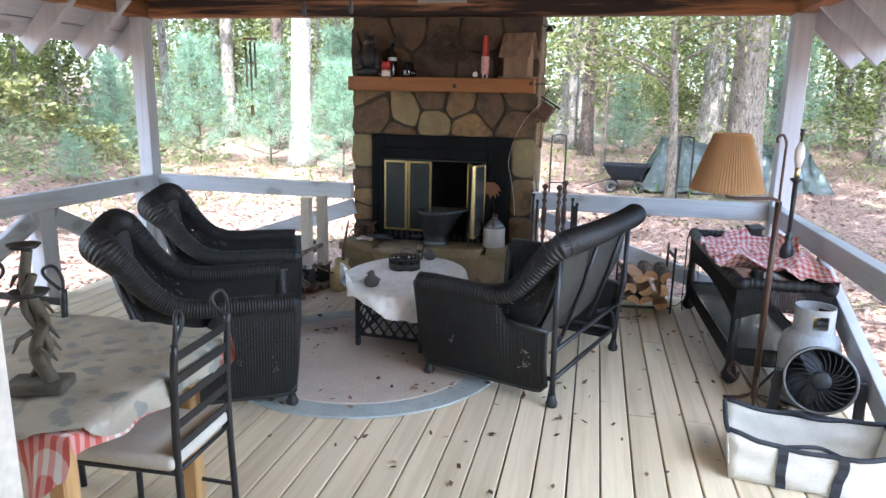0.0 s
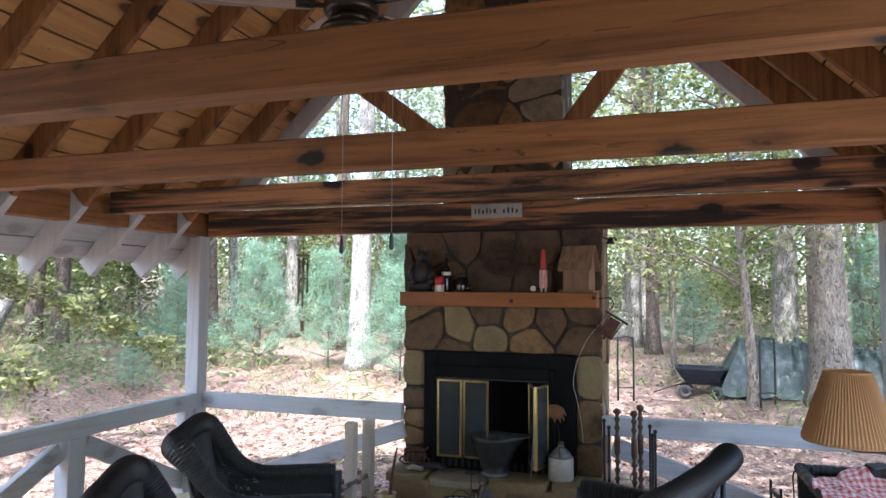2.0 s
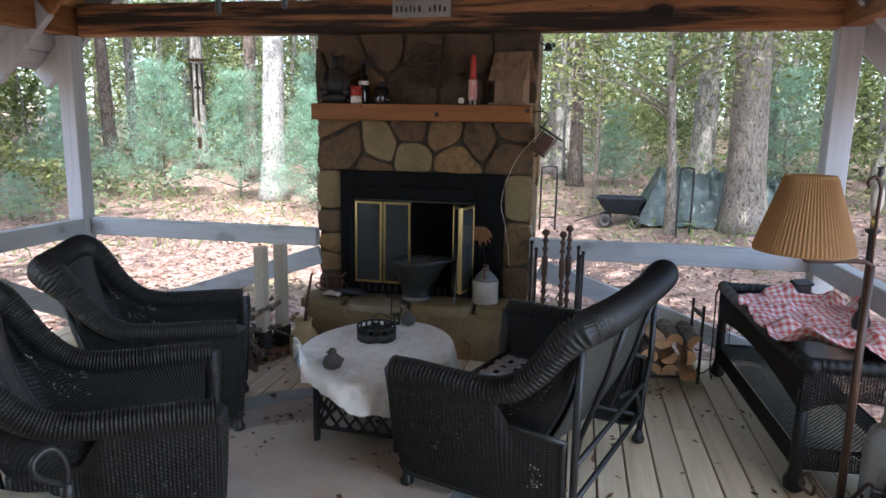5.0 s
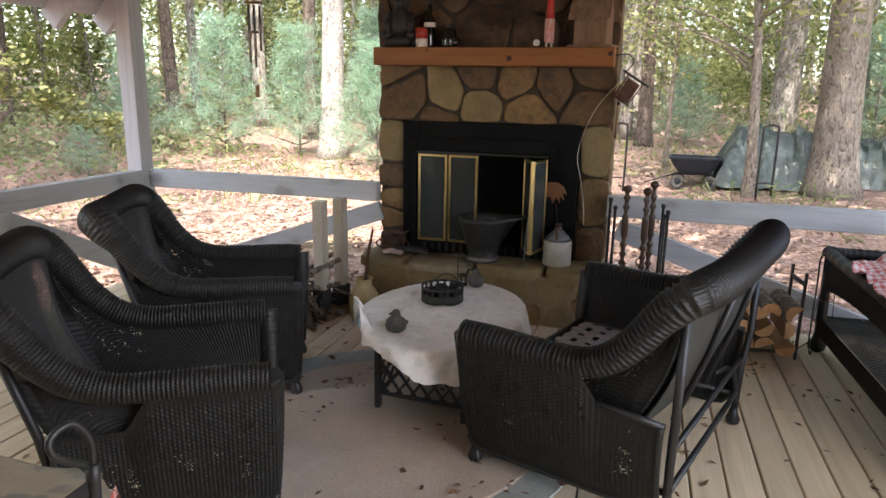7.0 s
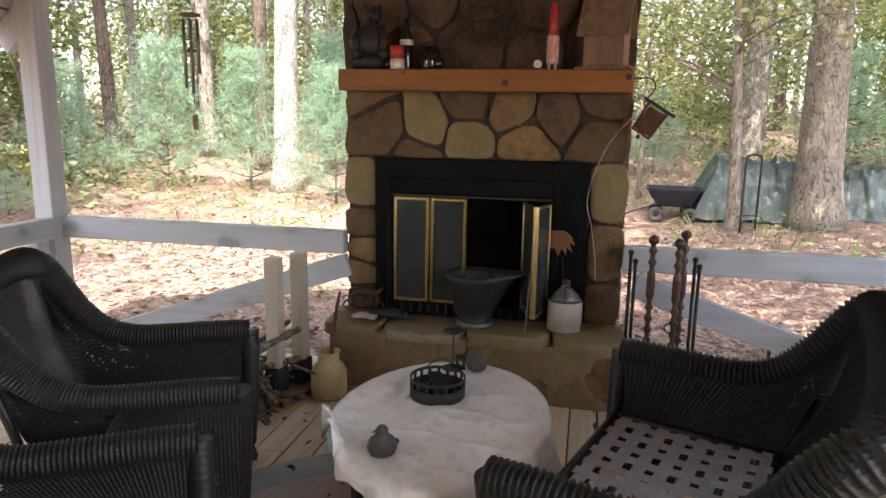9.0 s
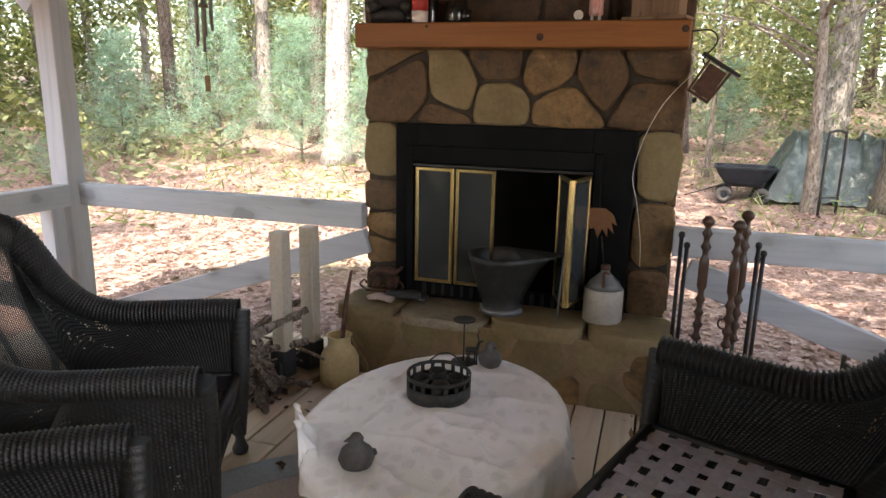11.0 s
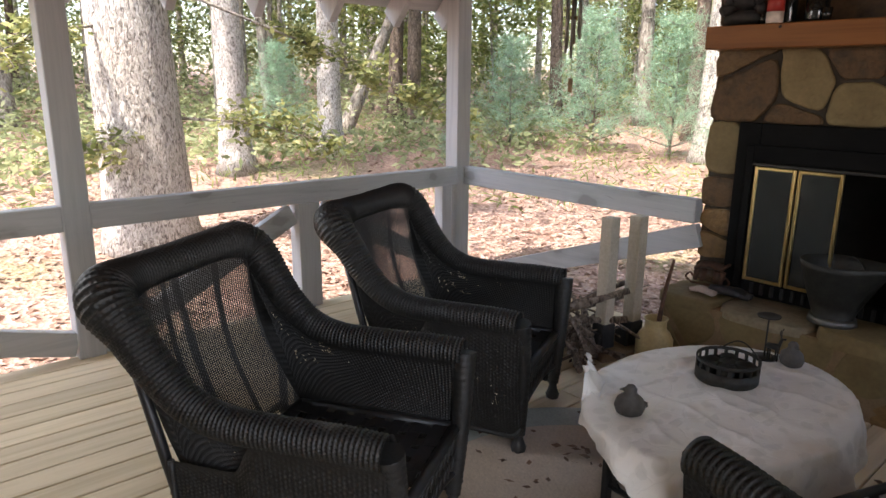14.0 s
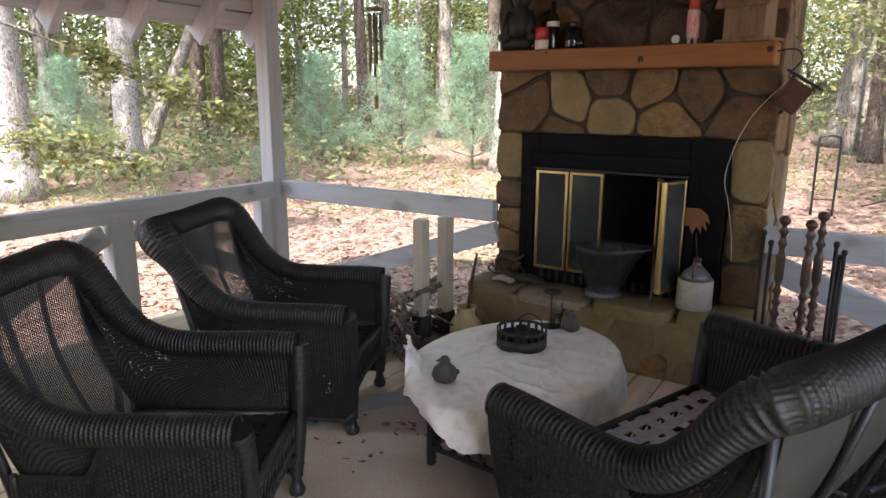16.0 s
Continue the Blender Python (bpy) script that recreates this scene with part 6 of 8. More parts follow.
for s in (-1, 1):
    part("roof_panel", beam(bmesh.new(), (0, 0.004 * s, 0.362), (0, 0.105 * s, 0.165), 0.27, 0.012, 0.002), M_GREYWOOD, ob)
part("door", box(bmesh.new(), (0.03, -0.066, 0.085), (0.085, 0.008, 0.12), bevel=0.002), M_GREYWOOD, ob)
for z in (0.10, 0.20):
    bm = bmesh.new()
    tube(bm, [(-0.1065, 0, z), (-0.104, 0, z)], 0.014, 14)
    part("entrance_hole", bm, M_LEATHER, ob)

ob = thing("twig_wreath", "dry brown twig wreath hung on the stones", "wreath", -1.06, 5.90, 2.08)
rngw = random.Random(9)
M_VINE = surface("dark_vine", (0.035, 0.022, 0.012), (0.085, 0.055, 0.03), rough=0.9)
M_TWIG = surface("dry_twig", (0.12, 0.075, 0.04), (0.26, 0.17, 0.09), rough=0.9)
for k in range(72):
    a0 = rngw.uniform(0, math.tau)
    r = rngw.uniform(0.08, 0.20)
    bm = bmesh.new()
    tube(bm, [((r + rngw.uniform(-0.03, 0.03)) * math.cos(a0 + q * 0.3), rngw.uniform(-0.02, 0.015), (r + rngw.uniform(-0.03, 0.03)) * 0.85 * math.sin(a0 + q * 0.3)) for q in range(5)], 0.0035, 4)
    part("twig", bm, M_VINE, ob)


def hung_lantern():
    ob = thing("tin_lantern", "rusty tin lantern hung askew from the mantel's end", "lantern", -0.235, 5.84, 1.66)
    part("hook", tube(bmesh.new(), smooth_path([(-0.065, 0, 0.115), (0.02, 0, 0.12), (0.05, 0, 0.07), (0.0, 0, 0.0), (0.01, 0, -0.03)], 14), 0.004, 6), M_IRON, ob)
    q = pose(0.03, 0, -0.10, 0, 32, 0)

    def tilt(bm):
        bmesh.ops.transform(bm, matrix=q, verts=bm.verts[:])
        return bm
    part("roof", tilt(box(bmesh.new(), (0.0, 0, 0.085), (0.19, 0.10, 0.014), bevel=0.003)), M_IRON, ob)
    part("floor_plate", tilt(box(bmesh.new(), (0, 0, -0.075), (0.11, 0.09, 0.012), bevel=0.003)), M_RUST, ob)
    for sx in (-1, 1):
        for sy in (-1, 1):
            part("corner_bar", tilt(tube(bmesh.new(), [(sx * 0.05, sy * 0.04, -0.07), (sx * 0.055, sy * 0.042, 0.08)], 0.005, 6)), M_RUST, ob)
    for sy in (-1, 1):
        part("pane", tilt(box(bmesh.new(), (0, sy * 0.040, 0.0), (0.085, 0.003, 0.13))), M_RUST, ob)
    part("candle", tilt(lathe(bmesh.new(), [(0.022, -0.068), (0.022, -0.01), (0.01, -0.005)], 14)), M_RUST, ob)
    part("finial", tilt(lathe(bmesh.new(), [(0.004, -0.11), (0.012, -0.10), (0.006, -0.085)], 10)), M_IRON, ob)


hung_lantern()
ob = thing("white_cord", "thin white cord hanging down over the fireplace front", "cord", 0, 0, 0)
part("cord", tube(bmesh.new(), smooth_path([(-0.25, 5.84, 1.62), (-0.38, 5.87, 1.47), (-0.46, 5.88, 1.30), (-0.50, 5.90, 1.12), (-0.47, 5.90, 0.98), (-0.44, 5.91, 0.80), (-0.43, 5.92, 0.66)], 30), 0.0018, 5), M_ENAMEL, ob)
ob = thing("wall_bell", "small dark iron bell on a bracket at the chimney's edge", "bell", -0.27, 5.93, 2.26)
part("bracket", tube(bmesh.new(), smooth_path([(0, 0, 0.06), (0.0, 0, 0.0), (0.04, 0, -0.02), (0.10, 0, -0.01)], 10), 0.005, 6), M_IRON, ob)
part("bell", lathe(bmesh.new(), [(0.035, -0.06), (0.026, -0.04), (0.018, -0.012), (0.004, -0.006)], 16, (0.06, 0, 0)), M_IRON, ob)
part("clapper", lathe(bmesh.new(), [(0.004, -0.085), (0.011, -0.075), (0.004, -0.06)], 10, (0.10, 0, 0.05)), M_IRON, ob)

# a name board, its lettering as plain bars
M_BOARD = surface("grey_white_board", (0.20, 0.19, 0.17), (0.30, 0.285, 0.255), rough=0.8)
ob = thing("name_board", "small weathered white board with dark lettering on the beam", "sign", -1.10, 5.842, 2.48)
part("board", box(bmesh.new(), (0, 0, 0), (0.42, 0.012, 0.115), bevel=0.002), M_BOARD, ob)
rb = random.Random(3)
x = -0.185
for k in range(11):
    w = rb.uniform(0.016, 0.028)
    h = rb.uniform(0.028, 0.05)
    if k != 6:
        part("letter_bar", box(bmesh.new(), (x + w / 2, -0.0075, -0.002 + h / 2 - 0.02), (w * 0.7, 0.003, h)), M_LEATHER, ob)
    x += w + 0.012


# ---- ceiling fan, chimes ----
M_FANB = wood("limed_oak_blade", (0.13, 0.085, 0.06), (0.33, 0.25, 0.20), (0.10, 0.06, 0.045), axis=0, per=0, rough=0.4, ring=11, knots=False)
M_BRONZE = surface("dark_bronze", (0.025, 0.018, 0.013), (0.05, 0.037, 0.027), rough=0.35, metal=0.7)
FX, FY, FZ = -1.02, 2.97, 2.985
ob = thing("ceiling_fan", "five-bladed dark bronze ceiling fan on a long rod", "ceiling fan", FX, FY, FZ)
part("rod", tube(bmesh.new(), [(0, 0, 0.05), (-0.0, 0, APEX + 0.10 - FZ)], 0.013, 10), M_BRONZE, ob)
part("motor", lathe(bmesh.new(), [(0.06, -0.045), (0.105, -0.042), (0.112, -0.03), (0.112, 0.035), (0.10, 0.052), (0.035, 0.06), (0.022, 0.075), (0.020, 0.13)], 32), M_BRONZE, ob)
part("switch_housing", lathe(bmesh.new(), [(0.07, -0.085), (0.085, -0.078), (0.085, -0.052), (0.06, -0.046)], 28), M_BRONZE, ob)
part("light_ring", lathe(bmesh.new(), [(0.075, -0.118), (0.118, -0.122), (0.128, -0.112), (0.122, -0.100), (0.088, -0.080), (0.075, -0.086), (0.075, -0.117)], 36), M_BRONZE, ob)
part("lamp_cup", lathe(bmesh.new(), [(0.045, -0.124), (0.048, -0.110), (0.070, -0.100), (0.072, -0.0865)], 28), M_ENAMEL, ob, "white glass cup inside the ring")
for k in range(5):
    m = Matrix.Rotation(radians(354 + 72 * k), 4, "Z") @ Matrix.Rotation(radians(12), 4, "X")
    bm = bmesh.new()
    prof = [(0.145, 0.040), (0.16, 0.050), (0.30, 0.062), (0.50, 0.074), (0.61, 0.076), (0.645, 0.068), (0.655, 0.05)]
    edge = [(x, w) for x, w in prof] + [(x, -w) for x, w in prof[::-1]]
    top_ = [bm.verts.new((x, w, 0.003)) for x, w in edge]
    bot_ = [bm.verts.new((x, w, -0.003)) for x, w in edge]
    bm.faces.new(top_[::-1])
    bm.faces.new(bot_)
    for q in range(len(top_)):
        bm.faces.new((top_[q], bot_[q], bot_[(q + 1) % len(top_)], top_[(q + 1) % len(top_)]))
    bmesh.ops.recalc_face_normals(bm, faces=bm.faces[:])
    blade = part("blade", bm, M_FANB, ob, "limed oak blade with strong grain")
    blade.matrix_basis = m
    bm = bmesh.new()
    box(bm, (0.125, 0, -0.012), (0.07, 0.026, 0.010), bevel=0.003)
    box(bm, (0.185, 0, -0.007), (0.075, 0.062, 0.007), bevel=0.003)
    for sx in (0.172, 0.198):
        for sy in (-0.014, 0.014):
            box(bm, (sx, sy, -0.0115), (0.018, 0.018, 0.003))
    arm = part("blade_arm", bm, M_BRONZE, ob)
    arm.matrix_basis = m
for dx, dy, z in ((-0.02, -0.02, -0.94), (0.205, -0.05, -0.93)):
    part("pull_chain", tube(bmesh.new(), [(0.35 * dx, dy, -0.10), (dx, dy, -0.16), (dx, dy, z)], 0.0014, 5), M_GALV, ob)
    part("pull_knob", lathe(bmesh.new(), [(0.004, z - 0.07), (0.010, z - 0.06), (0.008, z - 0.02), (0.003, z)], 10, (dx, dy, 0)), M_LEATHER, ob)

M_ALU = surface("dull_aluminium", (0.20, 0.18, 0.16), (0.30, 0.28, 0.25), rough=0.4, metal=0.8)
ob = thing("wind_chime", "wind chime of dull metal tubes under a wooden disc", "wind chime", -2.87, 5.86, 2.13)
part("hanger", tube(bmesh.new(), [(0, 0, 0.20), (0, 0, 0.02)], 0.002, 5), M_IRON, ob)
part("disc", lathe(bmesh.new(), [(0.06, 0.0), (0.062, 0.006), (0.06, 0.014)], 24), M_TWIG, ob)
for k in range(6):
    a = k * math.tau / 6
    h = 0.30 + 0.03 * k
    part("tube", tube(bmesh.new(), [(0.045 * math.cos(a), 0.045 * math.sin(a), -0.02), (0.045 * math.cos(a), 0.045 * math.sin(a), -h)], 0.009, 8), M_ALU, ob)
part("cord", tube(bmesh.new(), [(0, 0, 0), (0, 0, -0.58)], 0.0015, 4), M_IRON, ob)
part("clapper", lathe(bmesh.new(), [(0.025, -0.21), (0.026, -0.20), (0.025, -0.19)], 16), M_TWIG, ob)
part("sail", box(bmesh.new(), (0, 0, -0.62), (0.035, 0.006, 0.09), bevel=0.002), M_TWIG, ob)

# ---- by the hearth ----
ob = thing("sample_posts", "two short white posts in black sockets on a plank base", "post stand", -2.10, 5.45, 0.0, 0)
part("base_board", box(bmesh.new(), (0, 0.02, 0.022), (0.26, 0.42, 0.04), (0, 0, -18), bevel=0.004), M_TWIG, ob)
M_POSTW = surface("cream_painted_post", (0.42, 0.365, 0.28), (0.52, 0.46, 0.36), rough=0.55, scale=(8, 8, 2))
for dx, dy, h in ((-0.042, -0.08, 0.80), (0.028, 0.09, 0.80)):
    part("post", box(bmesh.new(), (dx, dy, (h + 0.17) / 2 + 0.005), (0.076, 0.076, h - 0.17), (0, 0, -4), bevel=0.004), M_POSTW, ob)
    part("socket", box(bmesh.new(), (dx, dy, 0.115), (0.094, 0.094, 0.145), (0, 0, -14), bevel=0.004), M_LEATHER, ob)
    part("socket_plate", box(bmesh.new(), (dx - 0.02, dy - 0.058, 0.09), (0.10, 0.02, 0.095), (0, 0, -14), bevel=0.003), M_LEATHER, ob)

M_YEL = surface("mustard_enamel", (0.46, 0.34, 0.14), (0.56, 0.44, 0.21), rough=0.45, scale=(9, 9, 9))
ob = thing("milk_can", "mustard-cream painted milk can holding a stick", "milk can", -2.02, 5.60, 0.0)
ob.matrix_basis = pose(-1.875, 5.475, 0) @ Matrix.Scale(1.1, 4)
part("can", lathe(bmesh.new(), [(0.085, 0), (0.092, 0.01), (0.092, 0.13), (0.075, 0.165), (0.055, 0.185), (0.052, 0.225), (0.062, 0.24), (0.054, 0.24), (0.045, 0.20)], 26), M_YEL, ob)
ob = thing("walking_stick", "bare brown stick standing in the milk can", "stick", -1.875, 5.475, 0.012)
part("stick", tube(bmesh.new(), smooth_path([(0.0, 0, 0.0), (0.02, 0.0, 0.25), (0.035, 0.01, 0.42), (0.07, 0.01, 0.60)], 10), [0.014, 0.013, 0.013, 0.014, 0.012, 0.012, 0.011, 0.011, 0.009, 0.007], 7), M_RUST, ob)

rt = random.Random(21)
M_BRANCH = bark("fallen_branch_bark", (0.045, 0.033, 0.025), (0.16, 0.12, 0.09), (0.30, 0.24, 0.19), s=26)
for k in range(32):
    x, y = -2.29 + rt.gauss(-0.01, 0.06), 5.27 + rt.gauss(0.0, 0.09)
    r = rt.choice((0.007, 0.010, 0.014, 0.020, 0.028))
    ln = rt.uniform(0.34, 0.70)
    an = rt.gauss(1.9, 0.8)
    z = 0.012 + r + (rt.uniform(0.0, 0.26) if k > 8 else 0.0)
    up = rt.uniform(0.05, 0.55) if k > 8 else 0.0
    d = Vector((math.cos(an), math.sin(an), up)) * ln / 2
    ob = thing("firewood_branch", "knotty pale grey-brown branch in the kindling heap", "branch", x, y, z, group="kindling heap")
    pts = smooth_path([-d, Vector((rt.uniform(-0.05, 0.05), rt.uniform(-0.05, 0.05), 0.02)), d], 11)
    for p in pts:
        p.z = max(p.z, r + 0.003 - z)
    part("branch", tube(bmesh.new(), pts, [r * rt.uniform(0.75, 1.3) * (1 - 0.03 * q) for q in range(11)], 8), M_BRANCH, ob, smooth=True)

M_LOGEND = surface("split_wood", (0.42, 0.22, 0.10), (0.58, 0.36, 0.18), rough=0.85, scale=(14, 14, 14), per=0.4)
ob = thing("log_rack", "black iron log rack with flat uprights", "log rack", 0.68, 5.62, 0, 8)
for x in (-0.20, 0.20):
    for y in (-0.11, 0.11):
        part("upright", box(bmesh.new(), (x, y, 0.27 if x > 0 else 0.2), (0.014, 0.022, 0.54 if x > 0 else 0.40), bevel=0.002), M_IRON, ob)
    part("cross_bar", box(bmesh.new(), (x, 0, 0.47 if x > 0 else 0.36), (0.012, 0.20, 0.03), bevel=0.002), M_IRON, ob)
for y in (-0.11, 0.11):
    part("base_rail", box(bmesh.new(), (0, y, 0.045), (0.386, 0.02, 0.016), bevel=0.002), M_IRON, ob)
rl = random.Random(5)
for k in range(9):
    x, z = 0.68 - 0.13 + 0.125 * (k % 3) + rl.uniform(-0.01, 0.01), 0.105 + 0.105 * (k // 3)
    if k >= 6:
        x += 0.03
    ob = thing("split_log", "split firewood log with bark and orange-tan cut faces", "log", x, 5.61 + rl.uniform(-0.02, 0.02), z, 8 + rl.uniform(-6, 6), group="logs in the rack")
    tw = rl.uniform(0, 6)
    prof = [(0.056 * math.cos(tw + t), 0.052 * math.sin(tw + t)) for t in np.linspace(0, rl.choice((3.3, 4.6)), 8)] + [(0.0, 0.0)]
    bm = bmesh.new()
    a_ = [bm.verts.new((px, -0.19, pz)) for px, pz in prof]
    b_ = [bm.verts.new((px * 0.95, 0.19, pz * 0.95)) for px, pz in prof]
    bm.faces.new(a_)
    bm.faces.new(b_[::-1])
    for q in range(len(a_)):
        bm.faces.new((a_[q], b_[q], b_[(q + 1) % len(a_)], a_[(q + 1) % len(a_)])).material_index = 1 if q < 7 else 0
    bmesh.ops.recalc_face_normals(bm, faces=bm.faces[:])
    part("wood", bm, [M_LOGEND, M_BRANCH], ob)


def spindle(h, r=0.017):
    pr = [(r * 1.1, 0.0)]
    n = int(h / 0.02)
    for k in range(n):
        z = h * (k + 0.5) / n
        big = 0.45 < z / h < 0.72
        pr.append((r * (1.25 if big else (1.35 if k % 3 == 0 else 0.75)), z))
    return pr + [(r * 0.7, h), (r * 1.5, h + 0.015), (r * 1.6, h + 0.03), (r * 0.9, h + 0.046), (r * 0.2, h + 0.05)]


M_SPIN = surface("dark_turned_wood", (0.0330, 0.0150, 0.0080), (0.0715, 0.0350, 0.0175), rough=0.4)
for x, y in ((-0.155, 5.62), (-0.035, 5.56)):
    ob = thing("andiron", "tall turned brown andiron on scrolled iron feet", "andiron", x, y, 0, group="fire irons")
    part("spindle", lathe(bmesh.new(), [(q, z + 0.42) for q, z in spindle(0.52)], 12), M_SPIN, ob)
    part("stem", tube(bmesh.new(), [(0, 0, 0.20), (0, 0, 0.42)], 0.010, 8), M_IRON, ob)
    for s in (-1, 1):
        part("scroll_foot", tube(bmesh.new(), smooth_path([(0, 0, 0.21), (s * 0.07, 0, 0.16), (s * 0.09, 0, 0.06), (s * 0.12, 0, 0.008)], 12), 0.008, 7), M_IRON, ob)
    part("back_leg", tube(bmesh.new(), [(0, 0, 0.21), (0, 0.17, 0.19), (0, 0.19, 0.008)], 0.009, 7), M_IRON, ob)
ob = thing("brass_spindle", "tall turned brown fire-iron handle with a ring", "fire iron", 0.005, 5.66, 0, group="fire irons")
part("spindle", lathe(bmesh.new(), [(q, z + 0.42) for q, z in spindle(0.55)], 12), M_SPIN, ob)
part("stem", tube(bmesh.new(), [(0, 0, 0.0), (0, 0, 0.42)], 0.009, 8), M_IRON, ob)
part("ring", tube(bmesh.new(), [(-0.05 + 0.024 * math.cos(a), -0.02, 0.50 + 0.024 * math.sin(a)) for a in np.linspace(0, 6.28, 16)], 0.004, 6), M_IRON, ob)
ob = thing("fire_tool_stand", "black iron fireplace tool set with knobbed bars", "fire tools", -0.07, 5.75, 0)
part("foot", box(bmesh.new(), (0, 0, 0.012), (0.42, 0.14, 0.022), bevel=0.004), M_IRON, ob)
for x, y, h in ((-0.185, -0.02, 0.86), (-0.155, 0.04, 0.80), (0.14, -0.03, 0.84), (0.175, 0.04, 0.79), (0.155, 0.06, 0.76)):
    part("bar", tube(bmesh.new(), [(x, y, 0.02), (x, y, h)], 0.0095, 8), M_IRON, ob)
    part("knob", lathe(bmesh.new(), [(0.010, h), (0.015, h + 0.01), (0.013, h + 0.025), (0.004, h + 0.03)], 10, (x, y, 0)), M_IRON, ob)

ob = thing("plant_stand", "thin wrought-iron lantern stand with curled feet", "stand", 1.0, 5.72, 0)
part("pole", tube(bmesh.new(), smooth_path([(0, 0, 0.03), (0, 0, 0.45), (0.0, 0, 0.60), (0.05, 0, 0.64), (0.09, 0, 0.60)], 16), 0.005, 6), M_IRON, ob)
for k in range(3):
    a = k * math.tau / 3 + 0.5
    part("foot", tube(bmesh.new(), smooth_path([(0, 0, 0.06), (0.05 * math.cos(a), 0.05 * math.sin(a), 0.008), (0.09 * math.cos(a), 0.09 * math.sin(a), 0.012), (0.085 * math.cos(a), 0.085 * math.sin(a), 0.04)], 12), 0.004, 5), M_IRON, ob)
for r, z in ((0.05, 0.20), (0.045, 0.34)):
    part("wire_ring", tube(bmesh.new(), [(0.06 + r * math.cos(a), r * math.sin(a), z) for a in np.linspace(0, 6.28, 18)], 0.003, 5), M_RUST, ob)
for k in range(4):
    a = k * 1.571
    part("wire", tube(bmesh.new(), [(0.06 + 0.05 * math.cos(a), 0.05 * math.sin(a), 0.20), (0.06 + 0.045 * math.cos(a), 0.045 * math.sin(a), 0.34), (0.09, 0, 0.58)], 0.0025, 5), M_RUST, ob)

# ---- wicker side table and what stands on it ----
STX, STY = 1.32, 4.98
ob = thing("wicker_side_table", "long black wicker side table with a rolled rim and lower shelf", "side table", STX, STY, 0, 2)
L2, W2 = 0.76, 0.24
for sx in (-1, 1):
    for sy in (-1, 1):
        part("leg", lathe(bmesh.new(), [(0.02, 0.0), (0.045, 0.02), (0.05, 0.055), (0.035, 0.09), (0.028, 0.12), (0.030, 0.24), (0.026, 0.5)], 14, (sx * W2, sy * L2, 0)), M_WICKER, ob)
woven("shelf", weave(bmesh.new(), lambda u, v: Vector(((2 * u - 1) * W2, (2 * v - 1) * L2, 0.225 - 0.02 * (1 - (2 * u - 1) ** 2))), 40, 110, gap=0.12, r=0.003), M_WICKER, ob)
woven("top", weave(bmesh.new(), lambda u, v: Vector(((2 * u - 1) * W2, (2 * v - 1) * L2, 0.60)), 40, 110, gap=0.05, r=0.003), M_WICKER, ob)
for s in (-1, 1):
    woven("shelf_skirt", weave(bmesh.new(), lambda u, v: Vector((s * (W2 + 0.015), (2 * u - 1) * L2, 0.12 + 0.11 * v)), 110, 14, gap=0.12, r=0.003), M_WICKER, ob)
    woven("apron", weave(bmesh.new(), lambda u, v: Vector((s * (W2 + 0.02), (2 * u - 1) * (L2 + 0.03), 0.40 + 0.07 * (1 - (2 * u - 1) ** 2) + (0.21 - 0.07 * (1 - (2 * u - 1) ** 2)) * v)), 110, 24, gap=0.12, r=0.003), M_WICKER, ob)
    woven("end_apron", weave(bmesh.new(), lambda u, v: Vector(((2 * u - 1) * (W2 + 0.02), s * (L2 + 0.03), 0.40 + 0.07 * (1 - (2 * u - 1) ** 2) + (0.21 - 0.07 * (1 - (2 * u - 1) ** 2)) * v)), 40, 24, gap=0.12, r=0.003), M_WICKER, ob)
    woven("shelf_end_skirt", weave(bmesh.new(), lambda u, v: Vector(((2 * u - 1) * W2, s * (L2 + 0.015), 0.12 + 0.11 * v)), 40, 14, gap=0.12, r=0.003), M_WICKER, ob)
rim = smooth_path([(W2, L2, 0.625), (W2 + 0.01, -L2 + 0.1, 0.625), (W2 - 0.06, -L2, 0.625), (-W2 + 0.06, -L2, 0.625), (-W2 - 0.01, -L2 + 0.1, 0.625), (-W2 - 0.01, L2 - 0.1, 0.63), (-W2 + 0.06, L2, 0.63), (W2 - 0.02, L2 + 0.005, 0.625)], 330)
part("rolled_rim", tube(bmesh.new(), rim, [0.036 + 0.0024 * math.sin(i * math.tau / 5) for i in range(330)], 10), M_WICKER, ob, "ribbed rolled wicker rim")


